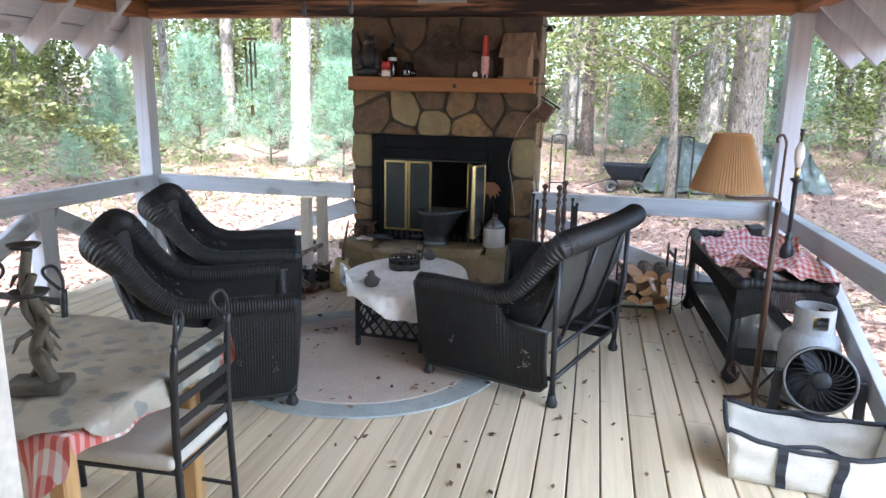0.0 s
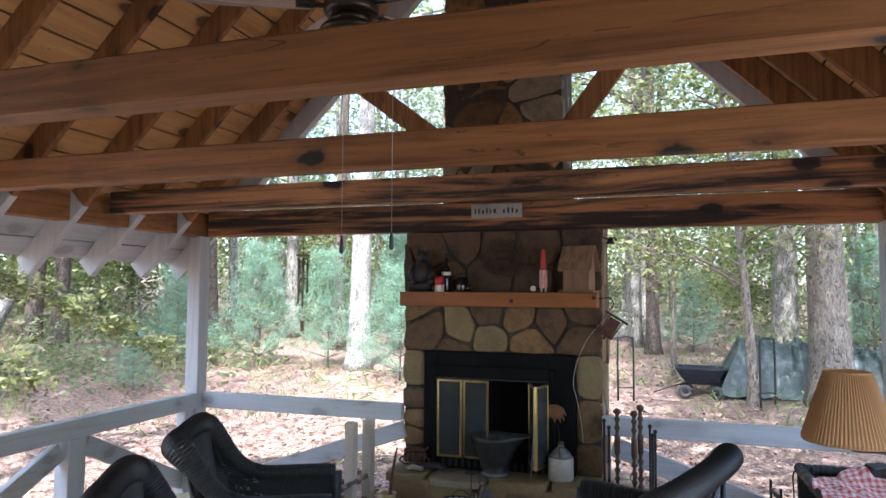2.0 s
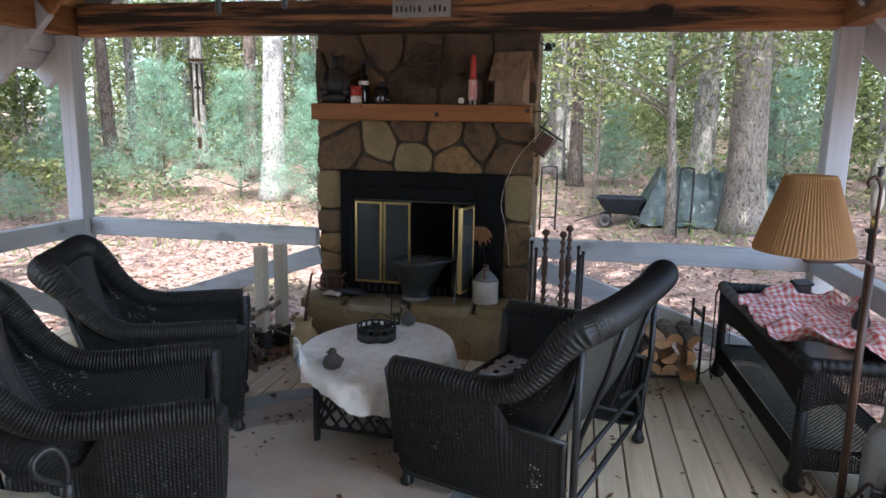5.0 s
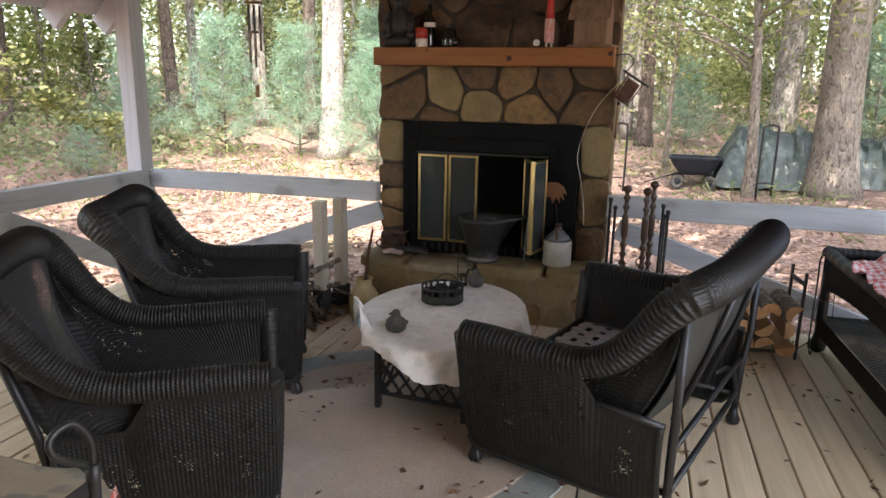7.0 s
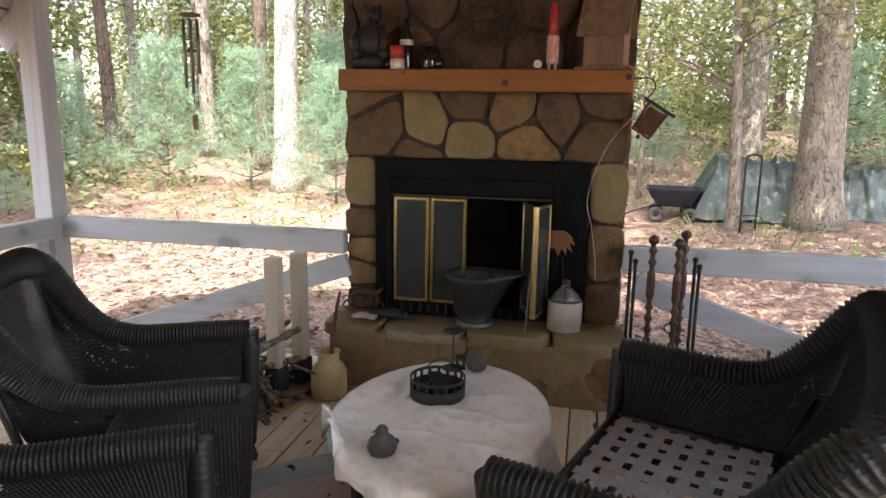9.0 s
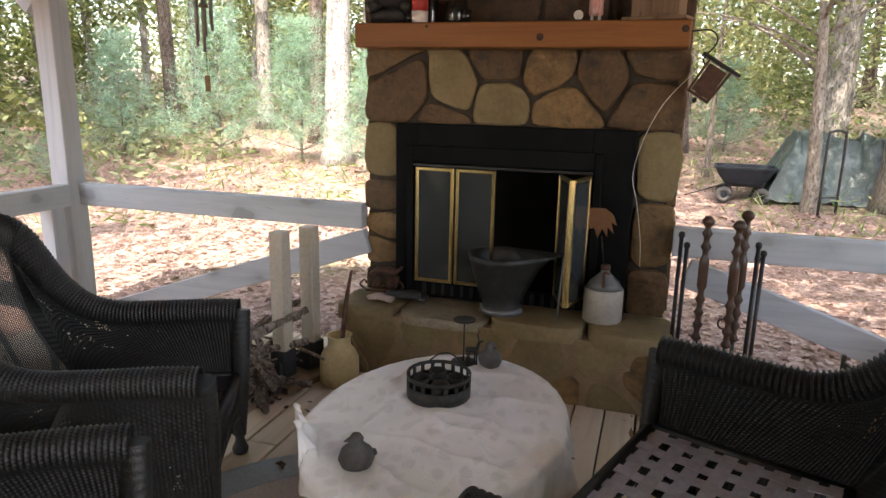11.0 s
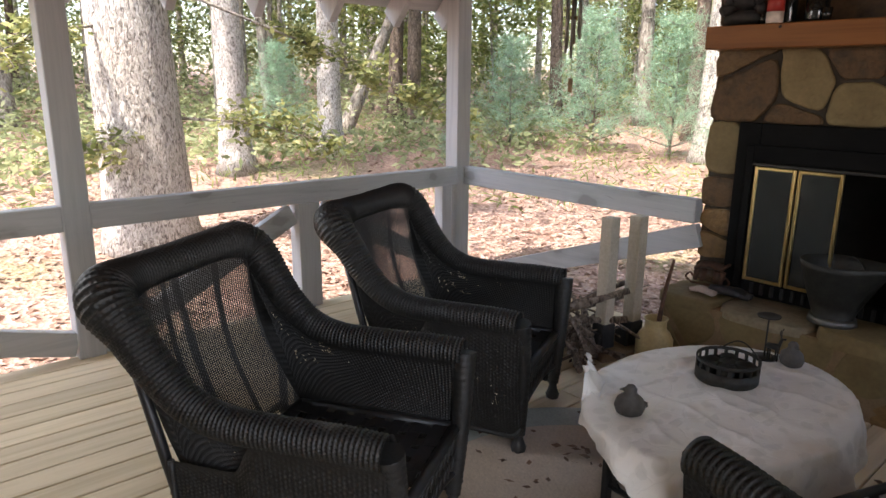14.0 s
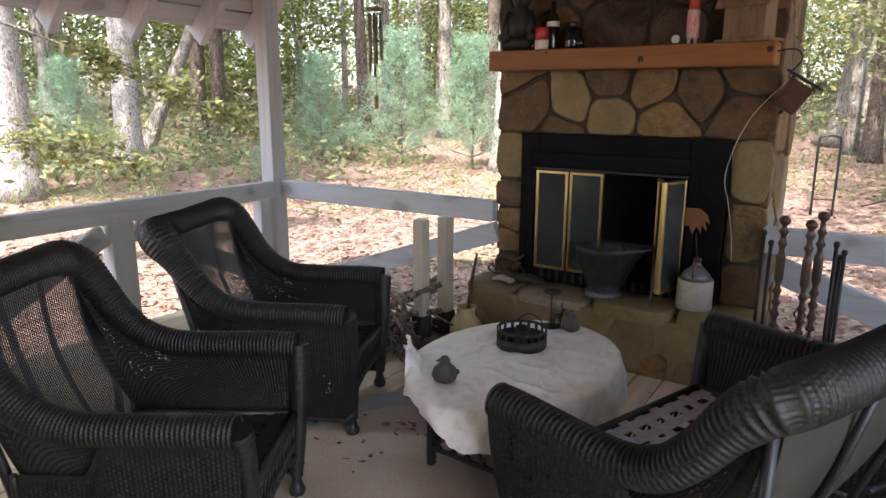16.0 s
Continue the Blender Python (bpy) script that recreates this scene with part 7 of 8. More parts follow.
def gingham():
    m, nt, p = node_mat("red_gingham")
    tc = nt.nodes.new("ShaderNodeTexCoord")
    sp = nt.nodes.new("ShaderNodeSeparateXYZ")
    nt.links.new(tc.outputs["Object"], sp.inputs[0])
    vals = []
    for k in (0, 1):
        mu = nt.nodes.new("ShaderNodeMath")
        mu.operation = "MULTIPLY"
        mu.inputs[1].default_value = 27.0
        nt.links.new(sp.outputs[k], mu.inputs[0])
        fr = nt.nodes.new("ShaderNodeMath")
        fr.operation = "FRACT"
        nt.links.new(mu.outputs[0], fr.inputs[0])
        gt = nt.nodes.new("ShaderNodeMath")
        gt.operation = "GREATER_THAN"
        gt.inputs[1].default_value = 0.5
        nt.links.new(fr.outputs[0], gt.inputs[0])
        vals.append(gt)
    ad = nt.nodes.new("ShaderNodeMath")
    nt.links.new(vals[0].outputs[0], ad.inputs[0])
    nt.links.new(vals[1].outputs[0], ad.inputs[1])
    hf = nt.nodes.new("ShaderNodeMath")
    hf.operation = "MULTIPLY"
    hf.inputs[1].default_value = 0.5
    nt.links.new(ad.outputs[0], hf.inputs[0])
    r = ramp_of(nt, [(0.0, (0.66, 0.60, 0.57)), (0.5, (0.60, 0.31, 0.28)), (1.0, (0.50, 0.10, 0.08))])
    nt.links.new(hf.outputs[0], r.inputs[0])
    nt.links.new(r.outputs[0], p.inputs["Base Color"])
    p.inputs["Roughness"].default_value = 0.8
    return m


M_GING = gingham()


def crumpled(name, label, x, y, z, w, l, mat_, seed, amp=0.05, drop=None, edge=0.0):
    """A cloth thrown over a top: creased on it, and hanging where it passes the edge."""
    ob = thing(name, label, "tablecloth", x, y, z)
    bm = bmesh.new()
    n = 56
    g = []
    for j in range(n + 1):
        row = []
        for i in range(n + 1):
            a_u, a_v = 2 * i / n - 1, 2 * j / n - 1
            rnd = max(abs(a_u), abs(a_v)) / max(1e-6, (a_u ** 4 + a_v ** 4) ** 0.25)
            u, v = a_u * w * rnd, a_v * l * rnd
            h = 0.006 + amp * max(0.0, noise.noise(Vector((u * 4.5 + seed, v * 4.5, seed)))) ** 1.0 + 0.4 * amp * max(0.0, noise.noise(Vector((u * 11, v * 11 + seed, 2.0))))
            wob = 0.03 * noise.noise(Vector((u * 3, v * 3, seed + 7)))
            px, py, pz = u + wob, v + wob, h
            if drop:
                for sg, lim, ax in drop:
                    q = (px if ax == 0 else py) * sg
                    if q > lim:
                        e = q - lim
                        f_ = lim + 0.012 + 0.10 * e + 0.035 * math.sin((py if ax == 0 else px) * 26 + seed) * min(1, e * 6)
                        pz = 0.012 * max(0, 1 - e * 20) - e * 0.98
                        if ax == 0:
                            px = sg * f_
                        else:
                            py = sg * f_
            row.append(bm.verts.new((px, py, pz)))
        g.append(row)
    for j in range(n):
        for i in range(n):
            bm.faces.new((g[j][i], g[j][i + 1], g[j + 1][i + 1], g[j + 1][i]))
    part("cloth", bm, mat_, ob, smooth=True)
    return ob


crumpled("gingham_cloth", "crumpled red and white gingham cloth on the wicker table", STX + 0.07, STY - 0.16, 0.662, 0.38, 0.62, M_GING, 3.3, amp=0.15, drop=((1, 0.235, 0),))
ob = thing("camera_case", "small black leather case lying on the gingham cloth", "case", 1.40, 5.38, 0.672, 30)
part("body", box(bmesh.new(), (0, 0, 0.05), (0.13, 0.09, 0.10), bevel=0.025, seg=3), M_LEATHER, ob, smooth=True)
part("flap", box(bmesh.new(), (0.0, -0.02, 0.095), (0.135, 0.07, 0.02), (20, 0, 0), bevel=0.008, seg=2), M_LEATHER, ob)

ob = thing("table_lamp", "slim black table lamp with a white candle sleeve and no shade", "table lamp", 1.40, 4.46, 0.67)
part("base", lathe(bmesh.new(), [(0.060, 0), (0.062, 0.012), (0.03, 0.025), (0.022, 0.04), (0.038, 0.08), (0.042, 0.11), (0.030, 0.15), (0.016, 0.17), (0.022, 0.20), (0.012, 0.235)], 20), M_BLACK, ob)
part("column", lathe(bmesh.new(), [(0.012, 0.235), (0.014, 0.40), (0.016, 0.53), (0.034, 0.545), (0.034, 0.555), (0.014, 0.56)], 14), M_BLACK, ob)
part("socket", lathe(bmesh.new(), [(0.015, 0.56), (0.015, 0.62)], 12), M_BRASS, ob)
part("bulb", lathe(bmesh.new(), [(0.015, 0.62), (0.030, 0.68), (0.027, 0.73), (0.012, 0.77)], 16), M_ENAMEL, ob, "unlit white bulb")
part("finial", lathe(bmesh.new(), [(0.004, 0.77), (0.006, 0.80), (0.014, 0.815), (0.010, 0.83), (0.018, 0.845)], 12), M_BLACK, ob)

# ---- floor lamp ----
M_SHADE, nts, ps = node_mat("pleated_tan_shade")
ps.inputs["Base Color"].default_value = (0.34, 0.185, 0.075, 1)
ps.inputs["Roughness"].default_value = 0.8
tr_ = nts.nodes.new("ShaderNodeBsdfTranslucent")
tr_.inputs[0].default_value = (0.34, 0.18, 0.07, 1)
mxs = nts.nodes.new("ShaderNodeMixShader")
mxs.inputs[0].default_value = 0.3
nts.links.new(ps.outputs[0], mxs.inputs[1])
nts.links.new(tr_.outputs[0], mxs.inputs[2])
nts.links.new(mxs.outputs[0], nts.nodes["Material Output"].inputs[0])
LX, LY = 1.17, 3.86
M_BROWNM = surface("brown_iron", (0.045, 0.022, 0.014), (0.08, 0.042, 0.026), rough=0.45, metal=0.4)
ob = thing("floor_lamp", "brown iron swing-arm floor lamp with a pleated tan shade", "floor lamp", LX, LY, 0)
part("pole", tube(bmesh.new(), [(0, 0, 0.06), (0, 0, 1.16)], 0.016, 10), M_BROWNM, ob)
part("hook", tube(bmesh.new(), smooth_path([(0, 0, 1.15), (0.0, 0, 1.40), (0.0, 0, 1.46), (-0.02, 0, 1.50), (-0.045, 0, 1.485), (-0.04, 0, 1.46)], 18), 0.007, 7), M_BROWNM, ob)
part("swing_arm", tube(bmesh.new(), smooth_path([(0, 0, 1.13), (-0.01, -0.01, 1.165), (-0.06, -0.02, 1.175), (-0.22, -0.06, 1.175), (-0.27, -0.08, 1.19), (-0.275, -0.085, 1.24)], 20), 0.009, 7), M_BROWNM, ob)
for k in range(3):
    a = radians(-100 + 120 * k)
    c_, s_ = math.cos(a), math.sin(a)
    part("scroll_foot", tube(bmesh.new(), smooth_path([(0, 0, 0.10), (0.07 * c_, 0.07 * s_, 0.18), (0.13 * c_, 0.13 * s_, 0.23), (0.16 * c_, 0.16 * s_, 0.17), (0.11 * c_, 0.11 * s_, 0.14), (0.10 * c_, 0.10 * s_, 0.18)], 22), 0.008, 7), M_BROWNM, ob)
    part("leg", tube(bmesh.new(), smooth_path([(0, 0, 0.10), (0.06 * c_, 0.06 * s_, 0.05), (0.17 * c_, 0.17 * s_, 0.009)], 10), 0.009, 7), M_BROWNM, ob)
shade = new("shade")
shade.parent = ob
shade.matrix_basis = pose(-0.275, -0.085, 0)
bm = bmesh.new()
n = 144
prev = None
for z, r in ((1.215, 0.178), (1.23, 0.176), (1.36, 0.134), (1.49, 0.092), (1.505, 0.088)):
    cur = [bm.verts.new(((r + (0.004 if k % 2 else -0.001) * (1.22 < z < 1.5)) * math.cos(k * math.tau / n), (r + (0.004 if k % 2 else -0.001) * (1.22 < z < 1.5)) * math.sin(k * math.tau / n), z)) for k in range(n)]
    if prev:
        for k in range(n):
            bm.faces.new((prev[k], prev[(k + 1) % n], cur[(k + 1) % n], cur[k]))
    prev = cur
part("pleats", bm, M_SHADE, shade)
part("socket", lathe(bmesh.new(), [(0.016, 1.235), (0.016, 1.30), (0.028, 1.34), (0.026, 1.39), (0.01, 1.42)], 14), M_ENAMEL, shade)
for k in range(3):
    a = k * math.tau / 3
    part("spoke", tube(bmesh.new(), [(0, 0, 1.47), (0.092 * math.cos(a), 0.092 * math.sin(a), 1.49)], 0.003, 5), M_BRASS, shade)

# ---- floor fan, propane tank, tote ----
M_PLASTIC = surface("black_plastic", (0.012, 0.012, 0.013), (0.022, 0.022, 0.024), rough=0.45, per=0)
ob = thing("floor_fan", "round black floor fan with a silver ring on a base", "fan", 1.42, 3.66, 0, -12)
FANT = pose(0, 0, 0.285, -12, 0, 0)


def turned(bm):
    bmesh.ops.transform(bm, matrix=FANT @ pose(0, 0, 0, 90, 0, 0), verts=bm.verts[:])
    return bm


part("housing", turned(lathe(bmesh.new(), [(0.10, -0.14), (0.15, -0.10), (0.168, -0.02), (0.168, 0.03), (0.160, 0.03), (0.155, -0.02), (0.14, -0.09), (0.02, -0.10)], 40, cap=False)), M_PLASTIC, ob)
part("silver_ring", turned(lathe(bmesh.new(), [(0.160, 0.030), (0.170, 0.030), (0.172, 0.042), (0.160, 0.045), (0.160, 0.030)], 40, cap=False)), M_GALV, ob, "silver front ring")
for k in range(26):
    a0 = k * math.tau / 26
    part("grille_vane", turned(tube(bmesh.new(), [((0.045 + 0.105 * q / 4) * math.cos(a0 + 0.5 * q / 4), (0.045 + 0.105 * q / 4) * math.sin(a0 + 0.5 * q / 4), 0.045) for q in range(5)], 0.003, 4)), M_PLASTIC, ob)
part("hub_cap", turned(lathe(bmesh.new(), [(0.05, 0.035), (0.05, 0.048), (0.03, 0.055), (0.002, 0.056)], 24)), M_PLASTIC, ob)
for k in range(3):
    a = k * math.tau / 3
    bm = bmesh.new()
    box(bm, (0.085, 0, -0.02), (0.12, 0.085, 0.006), (28, 0, 0), bevel=0.002)
    bmesh.ops.transform(bm, matrix=Matrix.Rotation(a, 4, "Z"), verts=bm.verts[:])
    part("blade", turned(bm), M_PLASTIC, ob)
for s in (-1, 1):
    part("side_arm", beam(bmesh.new(), (s * 0.185, 0, 0.31), (s * 0.20, 0.03, 0.02), 0.05, 0.03, 0.004), M_PLASTIC, ob)
part("base", box(bmesh.new(), (0, 0.04, 0.02), (0.44, 0.22, 0.04), bevel=0.012, seg=2), M_PLASTIC, ob)

M_TANK = surface("grey_white_tank_paint", (0.30, 0.31, 0.31), (0.40, 0.41, 0.41), rough=0.45, per=0)
ob = thing("propane_tank", "grey-white propane tank with a pierced collar", "gas tank", 1.46, 4.02, 0)
ob.matrix_basis = pose(1.47, 4.03, 0, 0, 0, 0)
part("body", lathe(bmesh.new(), [(0.10, 0.03), (0.14, 0.05), (0.155, 0.10), (0.155, 0.34), (0.14, 0.40), (0.09, 0.44), (0.02, 0.45)], 32), M_TANK, ob, smooth=True)
part("foot_ring", lathe(bmesh.new(), [(0.105, 0.0), (0.11, 0.0), (0.11, 0.045), (0.105, 0.045)], 28, cap=False), M_TANK, ob)
bm = bmesh.new()
n = 40
for k in range(n):
    a, b = k * math.tau / n, (k + 1) * math.tau / n
    hole = (k % 13) in (2, 3, 4, 5, 6)
    for z0, z1 in (((0.43, 0.46), (0.535, 0.57)) if hole else ((0.43, 0.46), (0.46, 0.535), (0.535, 0.57))):
        vs = [bm.verts.new((0.105 * math.cos(t), 0.105 * math.sin(t), z)) for t, z in ((a, z0), (b, z0), (b, z1), (a, z1))]
        bm.faces.new(vs)
bmesh.ops.remove_doubles(bm, verts=bm.verts[:], dist=0.0008)
o = part("collar", bm, M_TANK, ob)
sol = o.modifiers.new("thick", "SOLIDIFY")
sol.thickness = 0.006
part("valve", lathe(bmesh.new(), [(0.018, 0.445), (0.018, 0.49), (0.028, 0.50), (0.028, 0.52), (0.01, 0.525)], 14), M_BRASS, ob)
part("label_panel", box(bmesh.new(), (0.03, -0.152, 0.24), (0.06, 0.010, 0.11), bevel=0.002), M_RED, ob, "red warning panel")
part("label_panel", box(bmesh.new(), (0.105, -0.122, 0.24), (0.04, 0.010, 0.13), (0, 0, 40), bevel=0.002), surface("blue_label", (0.04, 0.16, 0.50), (0.05, 0.2, 0.58), rough=0.4, per=0), ob, "blue label panel")

M_TOTE = surface("cream_canvas", (0.56, 0.53, 0.46), (0.68, 0.65, 0.58), rough=0.85, scale=(6, 6, 6), fine=200, per=0, bump=0.4, bdist=0.01)
M_NAVY = surface("black_webbing", (0.012, 0.014, 0.02), (0.024, 0.027, 0.036), rough=0.7)
ob = thing("canvas_tote", "open cream canvas log tote with black straps and trim", "tote bag", 1.24, 3.17, 0, -7)


def tote_side(u, v, y, sag):
    return Vector((u * (0.31 + 0.03 * v) + 0.012 * noise.noise(Vector((u * 4, v * 3, y))), y * (1 + 0.12 * v) + 0.02 * noise.noise(Vector((u * 3, v * 4, y * 9))), 0.005 + v * (0.24 - sag * (1 - u * u))))


for nm, y, sag in (("front_panel", -0.15, 0.05), ("back_panel", 0.15, 0.03)):
    bm = bmesh.new()
    g = [[bm.verts.new(tote_side(-1 + 2 * i / 16, j / 8, y, sag)) for i in range(17)] for j in range(9)]
    for j in range(8):
        for i in range(16):
            bm.faces.new((g[j][i], g[j][i + 1], g[j + 1][i + 1], g[j + 1][i]))
    o = part(nm, bm, M_TOTE, ob, smooth=True)
    sol = o.modifiers.new("thick", "SOLIDIFY")
    sol.thickness = 0.006
    part("trim", tube(bmesh.new(), [tote_side(-1 + 2 * i / 16, 1, y, sag) for i in range(17)], 0.011, 6), M_NAVY, ob, "black webbing trim")
    for u in (-0.35, 0.35):
        sg = -1 if y < 0 else 1
        bm = bmesh.new()
        pr = None
        for j in range(9):
            c = tote_side(u, j / 8, y, sag) + Vector((0, sg * 0.008, 0))
            cu = [bm.verts.new(c + Vector((-0.02, 0, 0))), bm.verts.new(c + Vector((0.02, 0, 0))), bm.verts.new(c + Vector((0.02, sg * 0.004, 0))), bm.verts.new(c + Vector((-0.02, sg * 0.004, 0)))]
            if pr:
                for e in range(4):
                    bm.faces.new((pr[e], pr[(e + 1) % 4], cu[(e + 1) % 4], cu[e]))
            pr = cu
        part("strap", bm, M_NAVY, ob, "black webbing strap")
    part("handle", tube(bmesh.new(), smooth_path([tote_side(-0.35, 1, y, sag), tote_side(-0.1, 1, y * 0.9, sag) + Vector((0, 0, 0.02)), tote_side(0.1, 1, y * 0.8, sag) + Vector((0, 0, 0.015)), tote_side(0.35, 1, y, sag)], 14), 0.009, 6), M_NAVY, ob)
for nm, x in (("end_panel", -1), ("end_panel", 1)):
    bm = bmesh.new()
    g = [[bm.verts.new(Vector((x * (0.31 + 0.03 * j / 6) , 0.15 * (2 * i / 8 - 1) * (1 + 0.12 * j / 6), 0.005 + (0.235 - 0.03 * (1 - (2 * i / 8 - 1) ** 2)) * j / 6))) for i in range(9)] for j in range(7)]
    for j in range(6):
        for i in range(8):
            bm.faces.new((g[j][i], g[j][i + 1], g[j + 1][i + 1], g[j + 1][i]))
    o = part(nm, bm, M_TOTE, ob, smooth=True)
    sol = o.modifiers.new("thick", "SOLIDIFY")
    sol.thickness = 0.006
    part("trim", tube(bmesh.new(), [v for v in [Vector((x * 0.34, 0.168 * (2 * i / 8 - 1), 0.24 - 0.03 * (1 - (2 * i / 8 - 1) ** 2))) for i in range(9)]], 0.011, 6), M_NAVY, ob)
part("bottom", box(bmesh.new(), (0, 0, 0.006), (0.61, 0.29, 0.008)), M_TOTE, ob)
ob = thing("power_cord", "thin dark power cord curling over the deck", "cord", 0, 0, 0.004)
part("cord", tube(bmesh.new(), smooth_path([(1.25, 3.75, 0.004), (1.10, 3.70, 0.004), (1.05, 3.85, 0.004), (1.2, 4.05, 0.004), (1.45, 3.9, 0.004), (1.58, 3.75, 0.004), (1.58, 3.4, 0.004)], 40), 0.004, 6), M_BLACK, ob)

# ---- dining end ----
M_PINE = wood("orange_pine", (0.44, 0.25, 0.10), (0.58, 0.36, 0.16), (0.2, 0.09, 0.04), axis=2, per=0.1, rough=0.45)
DTX, DTY = -1.63, 1.89
ob = thing("dining_table", "orange pine dining table under layered cloths", "table", DTX, DTY, 0)
part("tabletop", box(bmesh.new(), (0, 0, 0.722), (1.06, 0.80, 0.03), bevel=0.01, seg=2), M_PINE, ob)
for sx in (-1, 1):
    for sy in (-1, 1):
        part("leg", box(bmesh.new(), (sx * 0.42, sy * 0.31, 0.353), (0.06, 0.06, 0.706), bevel=0.006), M_PINE, ob)
part("apron", box(bmesh.new(), (0, -0.31, 0.66), (0.78, 0.02, 0.09)), M_PINE, ob)
part("apron", box(bmesh.new(), (0, 0.31, 0.66), (0.78, 0.02, 0.09)), M_PINE, ob)
part("apron", box(bmesh.new(), (0.42, 0, 0.66), (0.02, 0.56, 0.09)), M_PINE, ob)
crumpled("gingham_undercloth", "red and white gingham cloth under the plastic cover", DTX, DTY, 0.741, 0.62, 0.63, M_GING, 1.2, amp=0.002, drop=((1, 0.535, 0), (-1, 0.535, 0), (1, 0.405, 1), (-1, 0.405, 1)))
M_FLORAL = printed("grey_leaf_print_vinyl", (0.29, 0.26, 0.20), (0.39, 0.355, 0.285), (0.17, 0.19, 0.185), (0.24, 0.19, 0.13), rough=0.4, strength=0.75, size=13)
crumpled("vinyl_tablecloth", "creased beige vinyl cloth with a faded grey leaf print", DTX, DTY, 0.752, 0.635, 0.470, M_FLORAL, 2.1, amp=0.030, drop=((1, 0.555, 0), (-1, 0.555, 0), (1, 0.425, 1), (-1, 0.425, 1)))


def iron_chair(x, y, rz, label):
    """A black metal chair with a ladder back, looped post tops and a cream seat pad; it faces -x."""
    ob = thing("metal_dining_chair", label, "chair", x, y, 0, rz, group="dining chairs")
    for s in (-1, 1):
        part("back_post", tube(bmesh.new(), smooth_path([(0.23, s * 0.17, 0.0), (0.215, s * 0.17, 0.45), (0.22, s * 0.17, 0.70), (0.23, s * 0.17, 0.87)], 14), 0.013, 8), M_BLACK, ob)
        part("post_loop", tube(bmesh.new(), smooth_path([(0.23, s * 0.17, 0.86), (0.235, s * 0.165, 0.92), (0.225, s * 0.14, 0.965), (0.215, s * 0.10, 0.955), (0.22, s * 0.10, 0.92), (0.228, s * 0.165, 0.865)], 20), 0.007, 7), M_BLACK, ob)
        part("front_leg", tube(bmesh.new(), smooth_path([(-0.20, s * 0.19, 0.0), (-0.20, s * 0.19, 0.30), (-0.19, s * 0.185, 0.41), (-0.15, s * 0.18, 0.425), (0.21, s * 0.17, 0.425)], 18), 0.012, 8), M_BLACK, ob)
        part("side_stretcher", tube(bmesh.new(), [(-0.20, s * 0.19, 0.18), (0.22, s * 0.17, 0.18)], 0.008, 7), M_BLACK, ob)
    for k in range(5):
        z = 0.51 + 0.078 * k
        part("slat", box(bmesh.new(), (0.216 + 0.03 * max(0, z - 0.55), 0, z), (0.006, 0.325, 0.032), bevel=0.002), M_BLACK, ob)
    for xx in (-0.19, 0.21):
        part("cross_bar", tube(bmesh.new(), [(xx, -0.175, 0.425), (xx, 0.175, 0.425)], 0.009, 7), M_BLACK, ob)
    part("seat_pad", box(bmesh.new(), (0.0, 0, 0.462), (0.43, 0.40, 0.055), bevel=0.024, seg=3), M_TOTE, ob, "worn cream vinyl seat pad", smooth=True)


iron_chair(-1.26, 2.03, 2, "black metal ladder-back dining chair with a cream seat pad")
iron_chair(-1.975, 2.06, 90, "black metal ladder-back dining chair behind the table")

ob = thing("driftwood_candelabrum", "driftwood candle stand with two dark saucers and antler twigs", "candle stand", -1.345, 1.67, 0.768)
M_DRIFT = surface("driftwood", (0.045, 0.038, 0.026), (0.11, 0.095, 0.068), rough=0.85, scale=(20, 20, 20))
part("base", box(bmesh.new(), (0.0, 0, 0.018), (0.17, 0.11, 0.036), (0, 0, 20), bevel=0.01, seg=2), M_DRIFT, ob)
part("stem", tube(bmesh.new(), smooth_path([(0.05, 0, 0.03), (0.0, 0, 0.12), (0.03, 0.01, 0.22), (-0.01, 0, 0.32), (0.01, 0, 0.43)], 20), [0.022 - 0.0004 * k for k in range(20)], 8), M_DRIFT, ob)
part("stem", tube(bmesh.new(), smooth_path([(-0.04, 0.02, 0.03), (0.03, 0.02, 0.14), (-0.01, -0.01, 0.26), (0.02, 0.0, 0.36)], 20), 0.013, 8), M_DRIFT, ob)
rd = random.Random(8)
for k in range(12):
    z = 0.12 + 0.022 * k
    a = rd.uniform(0, 6.28)
    part("twig", tube(bmesh.new(), [(0, 0, z), (0.045 * math.cos(a), 0.045 * math.sin(a), z - 0.015), (0.065 * math.cos(a), 0.065 * math.sin(a), z - 0.05)], [0.009, 0.007, 0.003], 6), M_DRIFT, ob)
for z, r in ((0.29, 0.055), (0.43, 0.045)):
    part("saucer", lathe(bmesh.new(), [(0.01, z), (r * 0.8, z + 0.006), (r, z + 0.018), (r * 0.96, z + 0.018), (0.01, z + 0.010)], 22), M_IRON, ob)

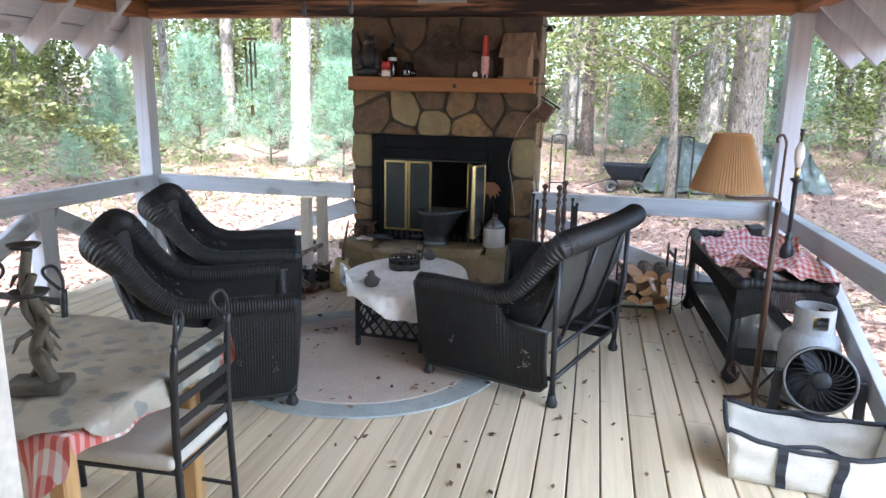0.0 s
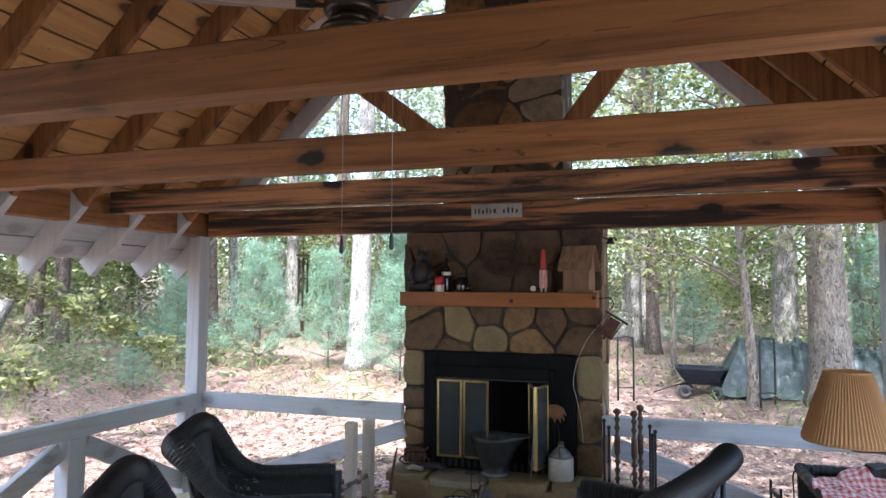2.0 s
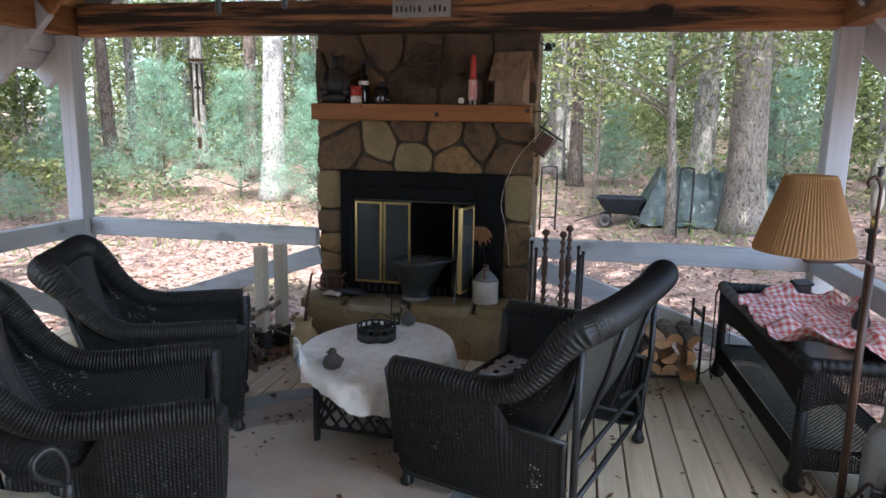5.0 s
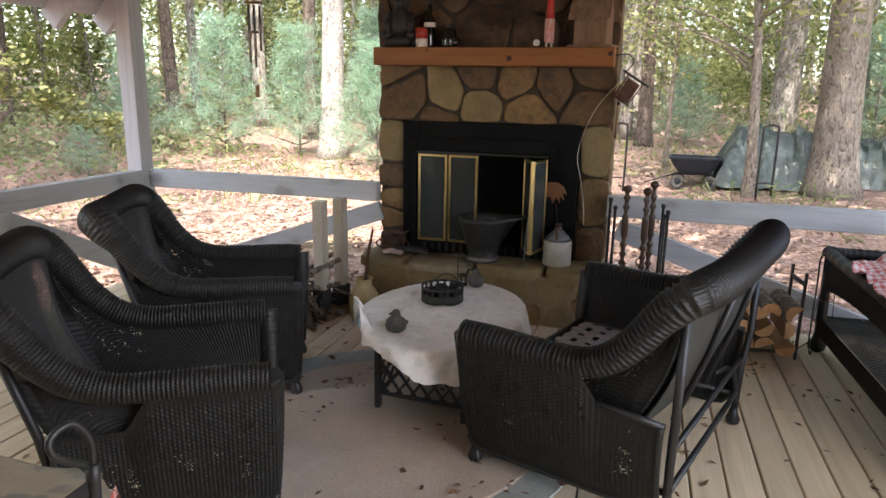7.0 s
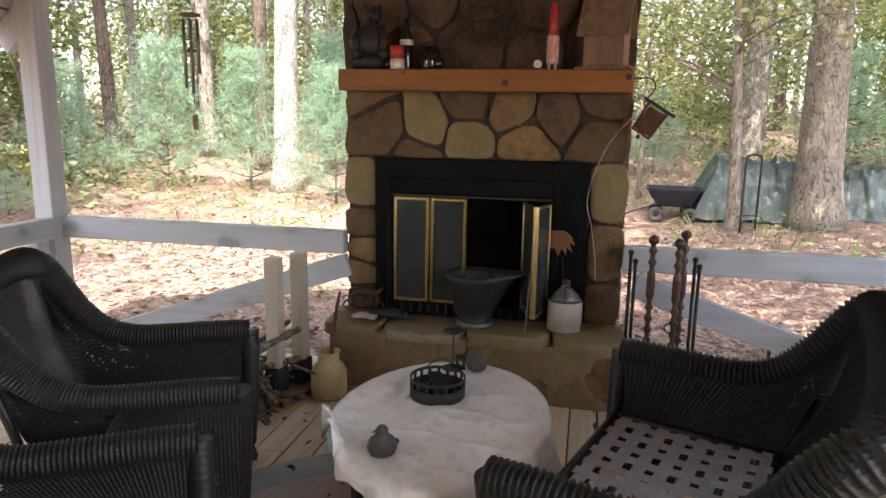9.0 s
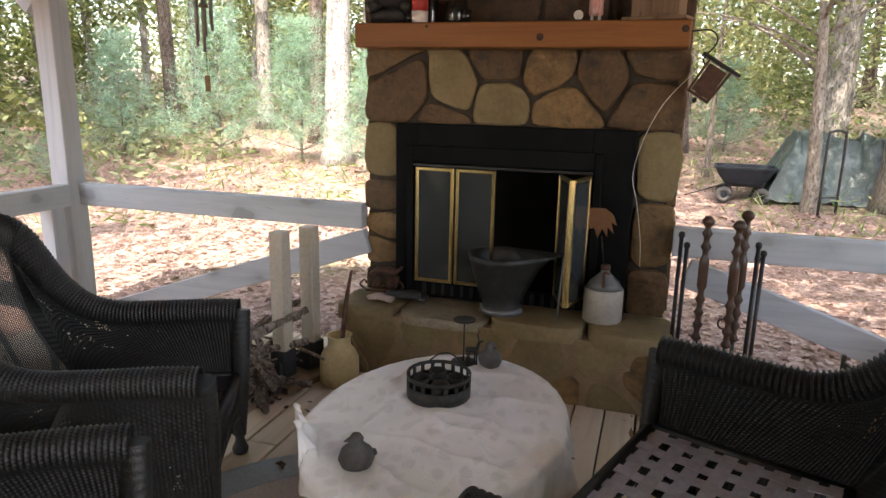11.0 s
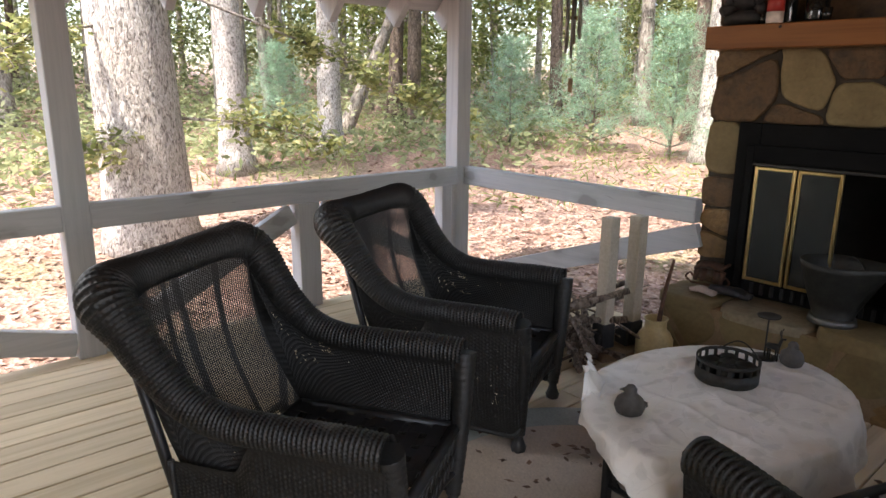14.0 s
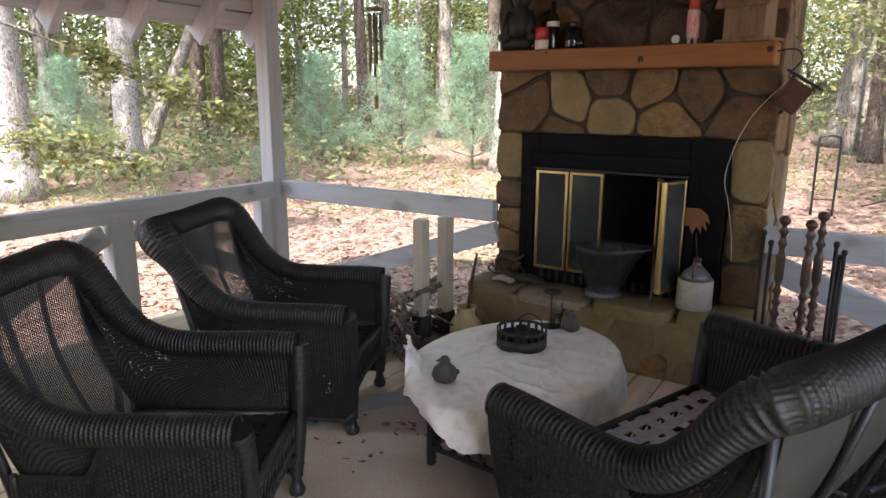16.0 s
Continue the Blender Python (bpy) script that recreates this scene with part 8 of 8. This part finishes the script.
# ---- in the yard ----
CXY = (0.79, 12.9)
gz = ground_z(*CXY)
ob = thing("garden_cart", "dark blue-black plastic garden dump cart on four tyres", "garden cart", CXY[0], CXY[1], gz, -4)
ob.scale = (0.9, 0.9, 0.9)
M_CART = surface("blue_black_plastic", (0.007, 0.009, 0.012), (0.016, 0.020, 0.026), rough=0.8, per=0)
M_TYRE = surface("dusty_tyre", (0.05, 0.045, 0.04), (0.10, 0.09, 0.075), rough=0.9, per=0.2)
bm = bmesh.new()
rings = []
for z, w, l in ((0.29, 0.27, 0.19), (0.40, 0.36, 0.25), (0.53, 0.435, 0.31), (0.535, 0.455, 0.33), (0.565, 0.455, 0.33), (0.565, 0.425, 0.30), (0.53, 0.41, 0.285), (0.33, 0.26, 0.17)):
    q = []
    for k in range(36):
        a = k * math.tau / 36
        c_, s_ = math.cos(a), math.sin(a)
        f = (abs(c_) ** 9 + abs(s_) ** 9) ** (-1 / 9)
        q.append(bm.verts.new((w * c_ * f, l * s_ * f, z)))
    rings.append(q)
for a, b in zip(rings, rings[1:]):
    for k in range(36):
        bm.faces.new((a[k], a[(k + 1) % 36], b[(k + 1) % 36], b[k]))
bm.faces.new(rings[0][::-1])
bm.faces.new(rings[-1])
part("tub", bm, M_CART, ob)
part("frame", box(bmesh.new(), (0, 0, 0.262), (0.56, 0.24, 0.03), bevel=0.004), M_IRON, ob)
for sx in (-0.27, 0.27):
    for sy in (-0.25, 0.25):
        tyre = part("wheel", tube(bmesh.new(), [(sx + 0.085 * math.cos(a), sy, 0.125 + 0.085 * math.sin(a)) for a in np.linspace(0, 6.2832, 22)], 0.042, 8), M_TYRE, ob)
        part("rim", lathe(bmesh.new(), [(0.02, -0.02), (0.06, -0.018), (0.06, 0.018), (0.02, 0.02)], 16), M_CART, tyre).matrix_basis = pose(sx, sy, 0.125, 90, 0, 0)
    part("axle", tube(bmesh.new(), [(sx, -0.25, 0.125), (sx, 0.25, 0.125)], 0.012, 6), M_IRON, ob)
    part("strut", box(bmesh.new(), (sx * 0.9, 0, 0.19), (0.04, 0.22, 0.13)), M_IRON, ob)
part("pull_handle", tube(bmesh.new(), [(-0.30, 0, 0.25), (-0.85, -0.12, 0.06)], 0.012, 7), M_IRON, ob)


def tarp_material():
    m = surface("weathered_tarp", (0.028, 0.040, 0.031), (0.070, 0.092, 0.075), rough=0.42, scale=(2.6, 2.6, 2.6), c=(0.22, 0.255, 0.245), bump=1.0, fine=9, per=0.1, bdist=0.03)
    return m


M_TARP = tarp_material()


def tarp_pile(x, y, w, l, h, seed):
    ob = thing("tarp_pile", "woodpile under a weathered grey-green tarpaulin", "tarp", x, y, ground_z(x, y) - 0.05)
    bm = bmesh.new()
    n = 72
    g = []
    for j in range(n + 1):
        row = []
        for i in range(n + 1):
            u, v = 2 * i / n - 1, 2 * j / n - 1
            e = max(abs(u), abs(v))
            f = 1 - max(0, (e - 0.70) / 0.30) ** 1.25 if e > 0.70 else 1.0
            z = h * f * (0.90 + 0.34 * noise.noise(Vector((u * 1.7, v * 1.7, seed)))) + 0.09 * noise.noise(Vector((u * 5, v * 5, seed + 2))) + 0.10 * max(0, 1 - 5 * abs(noise.noise(Vector((u * 3.1, v * 1.3, seed + 5))))) * f
            sq = 0.82 if e < 0.8 else 0.82 + 0.18 * (e - 0.8) / 0.2
            row.append(bm.verts.new((u * w * sq + 0.05 * noise.noise(Vector((u * 5, v * 5, seed + 9))), v * l * sq + 0.05 * noise.noise(Vector((u * 5, v * 5, seed + 4))), max(0.0, z))))
        g.append(row)
    for j in range(n):
        for i in range(n):
            bm.faces.new((g[j][i], g[j][i + 1], g[j + 1][i + 1], g[j + 1][i]))
    part("tarpaulin", bm, M_TARP, ob, smooth=True)


tarp_pile(1.95, 13.35, 0.92, 0.75, 0.88, 1.0)
tarp_pile(3.55, 13.7, 0.80, 0.75, 0.70, 5.0)


def hoop(x, y, h, rz, label):
    ob = thing("hand_truck", label, "hand truck", x, y, ground_z(x, y) - 0.02, rz)
    part("frame", tube(bmesh.new(), smooth_path([(-0.13, 0, 0.0), (-0.13, 0, h - 0.12), (-0.09, 0, h - 0.02), (0.0, 0, h), (0.09, 0, h - 0.02), (0.13, 0, h - 0.12), (0.13, 0, 0.0)], 30), 0.017, 8), M_IRON, ob)
    for q in (0.22,):
        part("rung", tube(bmesh.new(), [(-0.13, 0, h * q), (0.13, 0, h * q)], 0.012, 6), M_IRON, ob)


hoop(1.72, 12.1, 1.08, 30, "black tubular hand truck standing by the tarp")
hoop(-0.42, 12.4, 1.10, 15, "dark bent-tube frame standing in the leaves")

# ---- fallen leaves on the deck and rug ----
rng = np.random.default_rng(3)
n = 210
px, py = rng.uniform(-2.6, 1.5, n), rng.uniform(2.6, 5.7, n)
clus = np.concatenate([np.stack([rng.normal(cx, 0.10, m), rng.normal(cy, 0.08, m)], 1) for cx, cy, m in ((0.55, 5.30, 26), (-2.15, 5.12, 22), (-1.5, 4.35, 14), (0.95, 5.0, 12), (-0.6, 3.6, 12), (-1.6, 4.0, 8))])
P = np.concatenate([np.stack([px, py], 1), clus])
inrug = (P[:, 0] + 1.16) ** 2 + (P[:, 1] - 4.03) ** 2 < 0.92 ** 2
P3 = np.column_stack([P, np.where(inrug, 0.024, 0.011) + rng.uniform(0, 0.006, len(P))])
stuff("deck_leaves", leaves_mesh("deck_leaves", P3, 0.021, M_DRY_DARK, rng, thin=0.5, flat=0.8), "dry curled brown leaves scattered over the deck", "leaves")
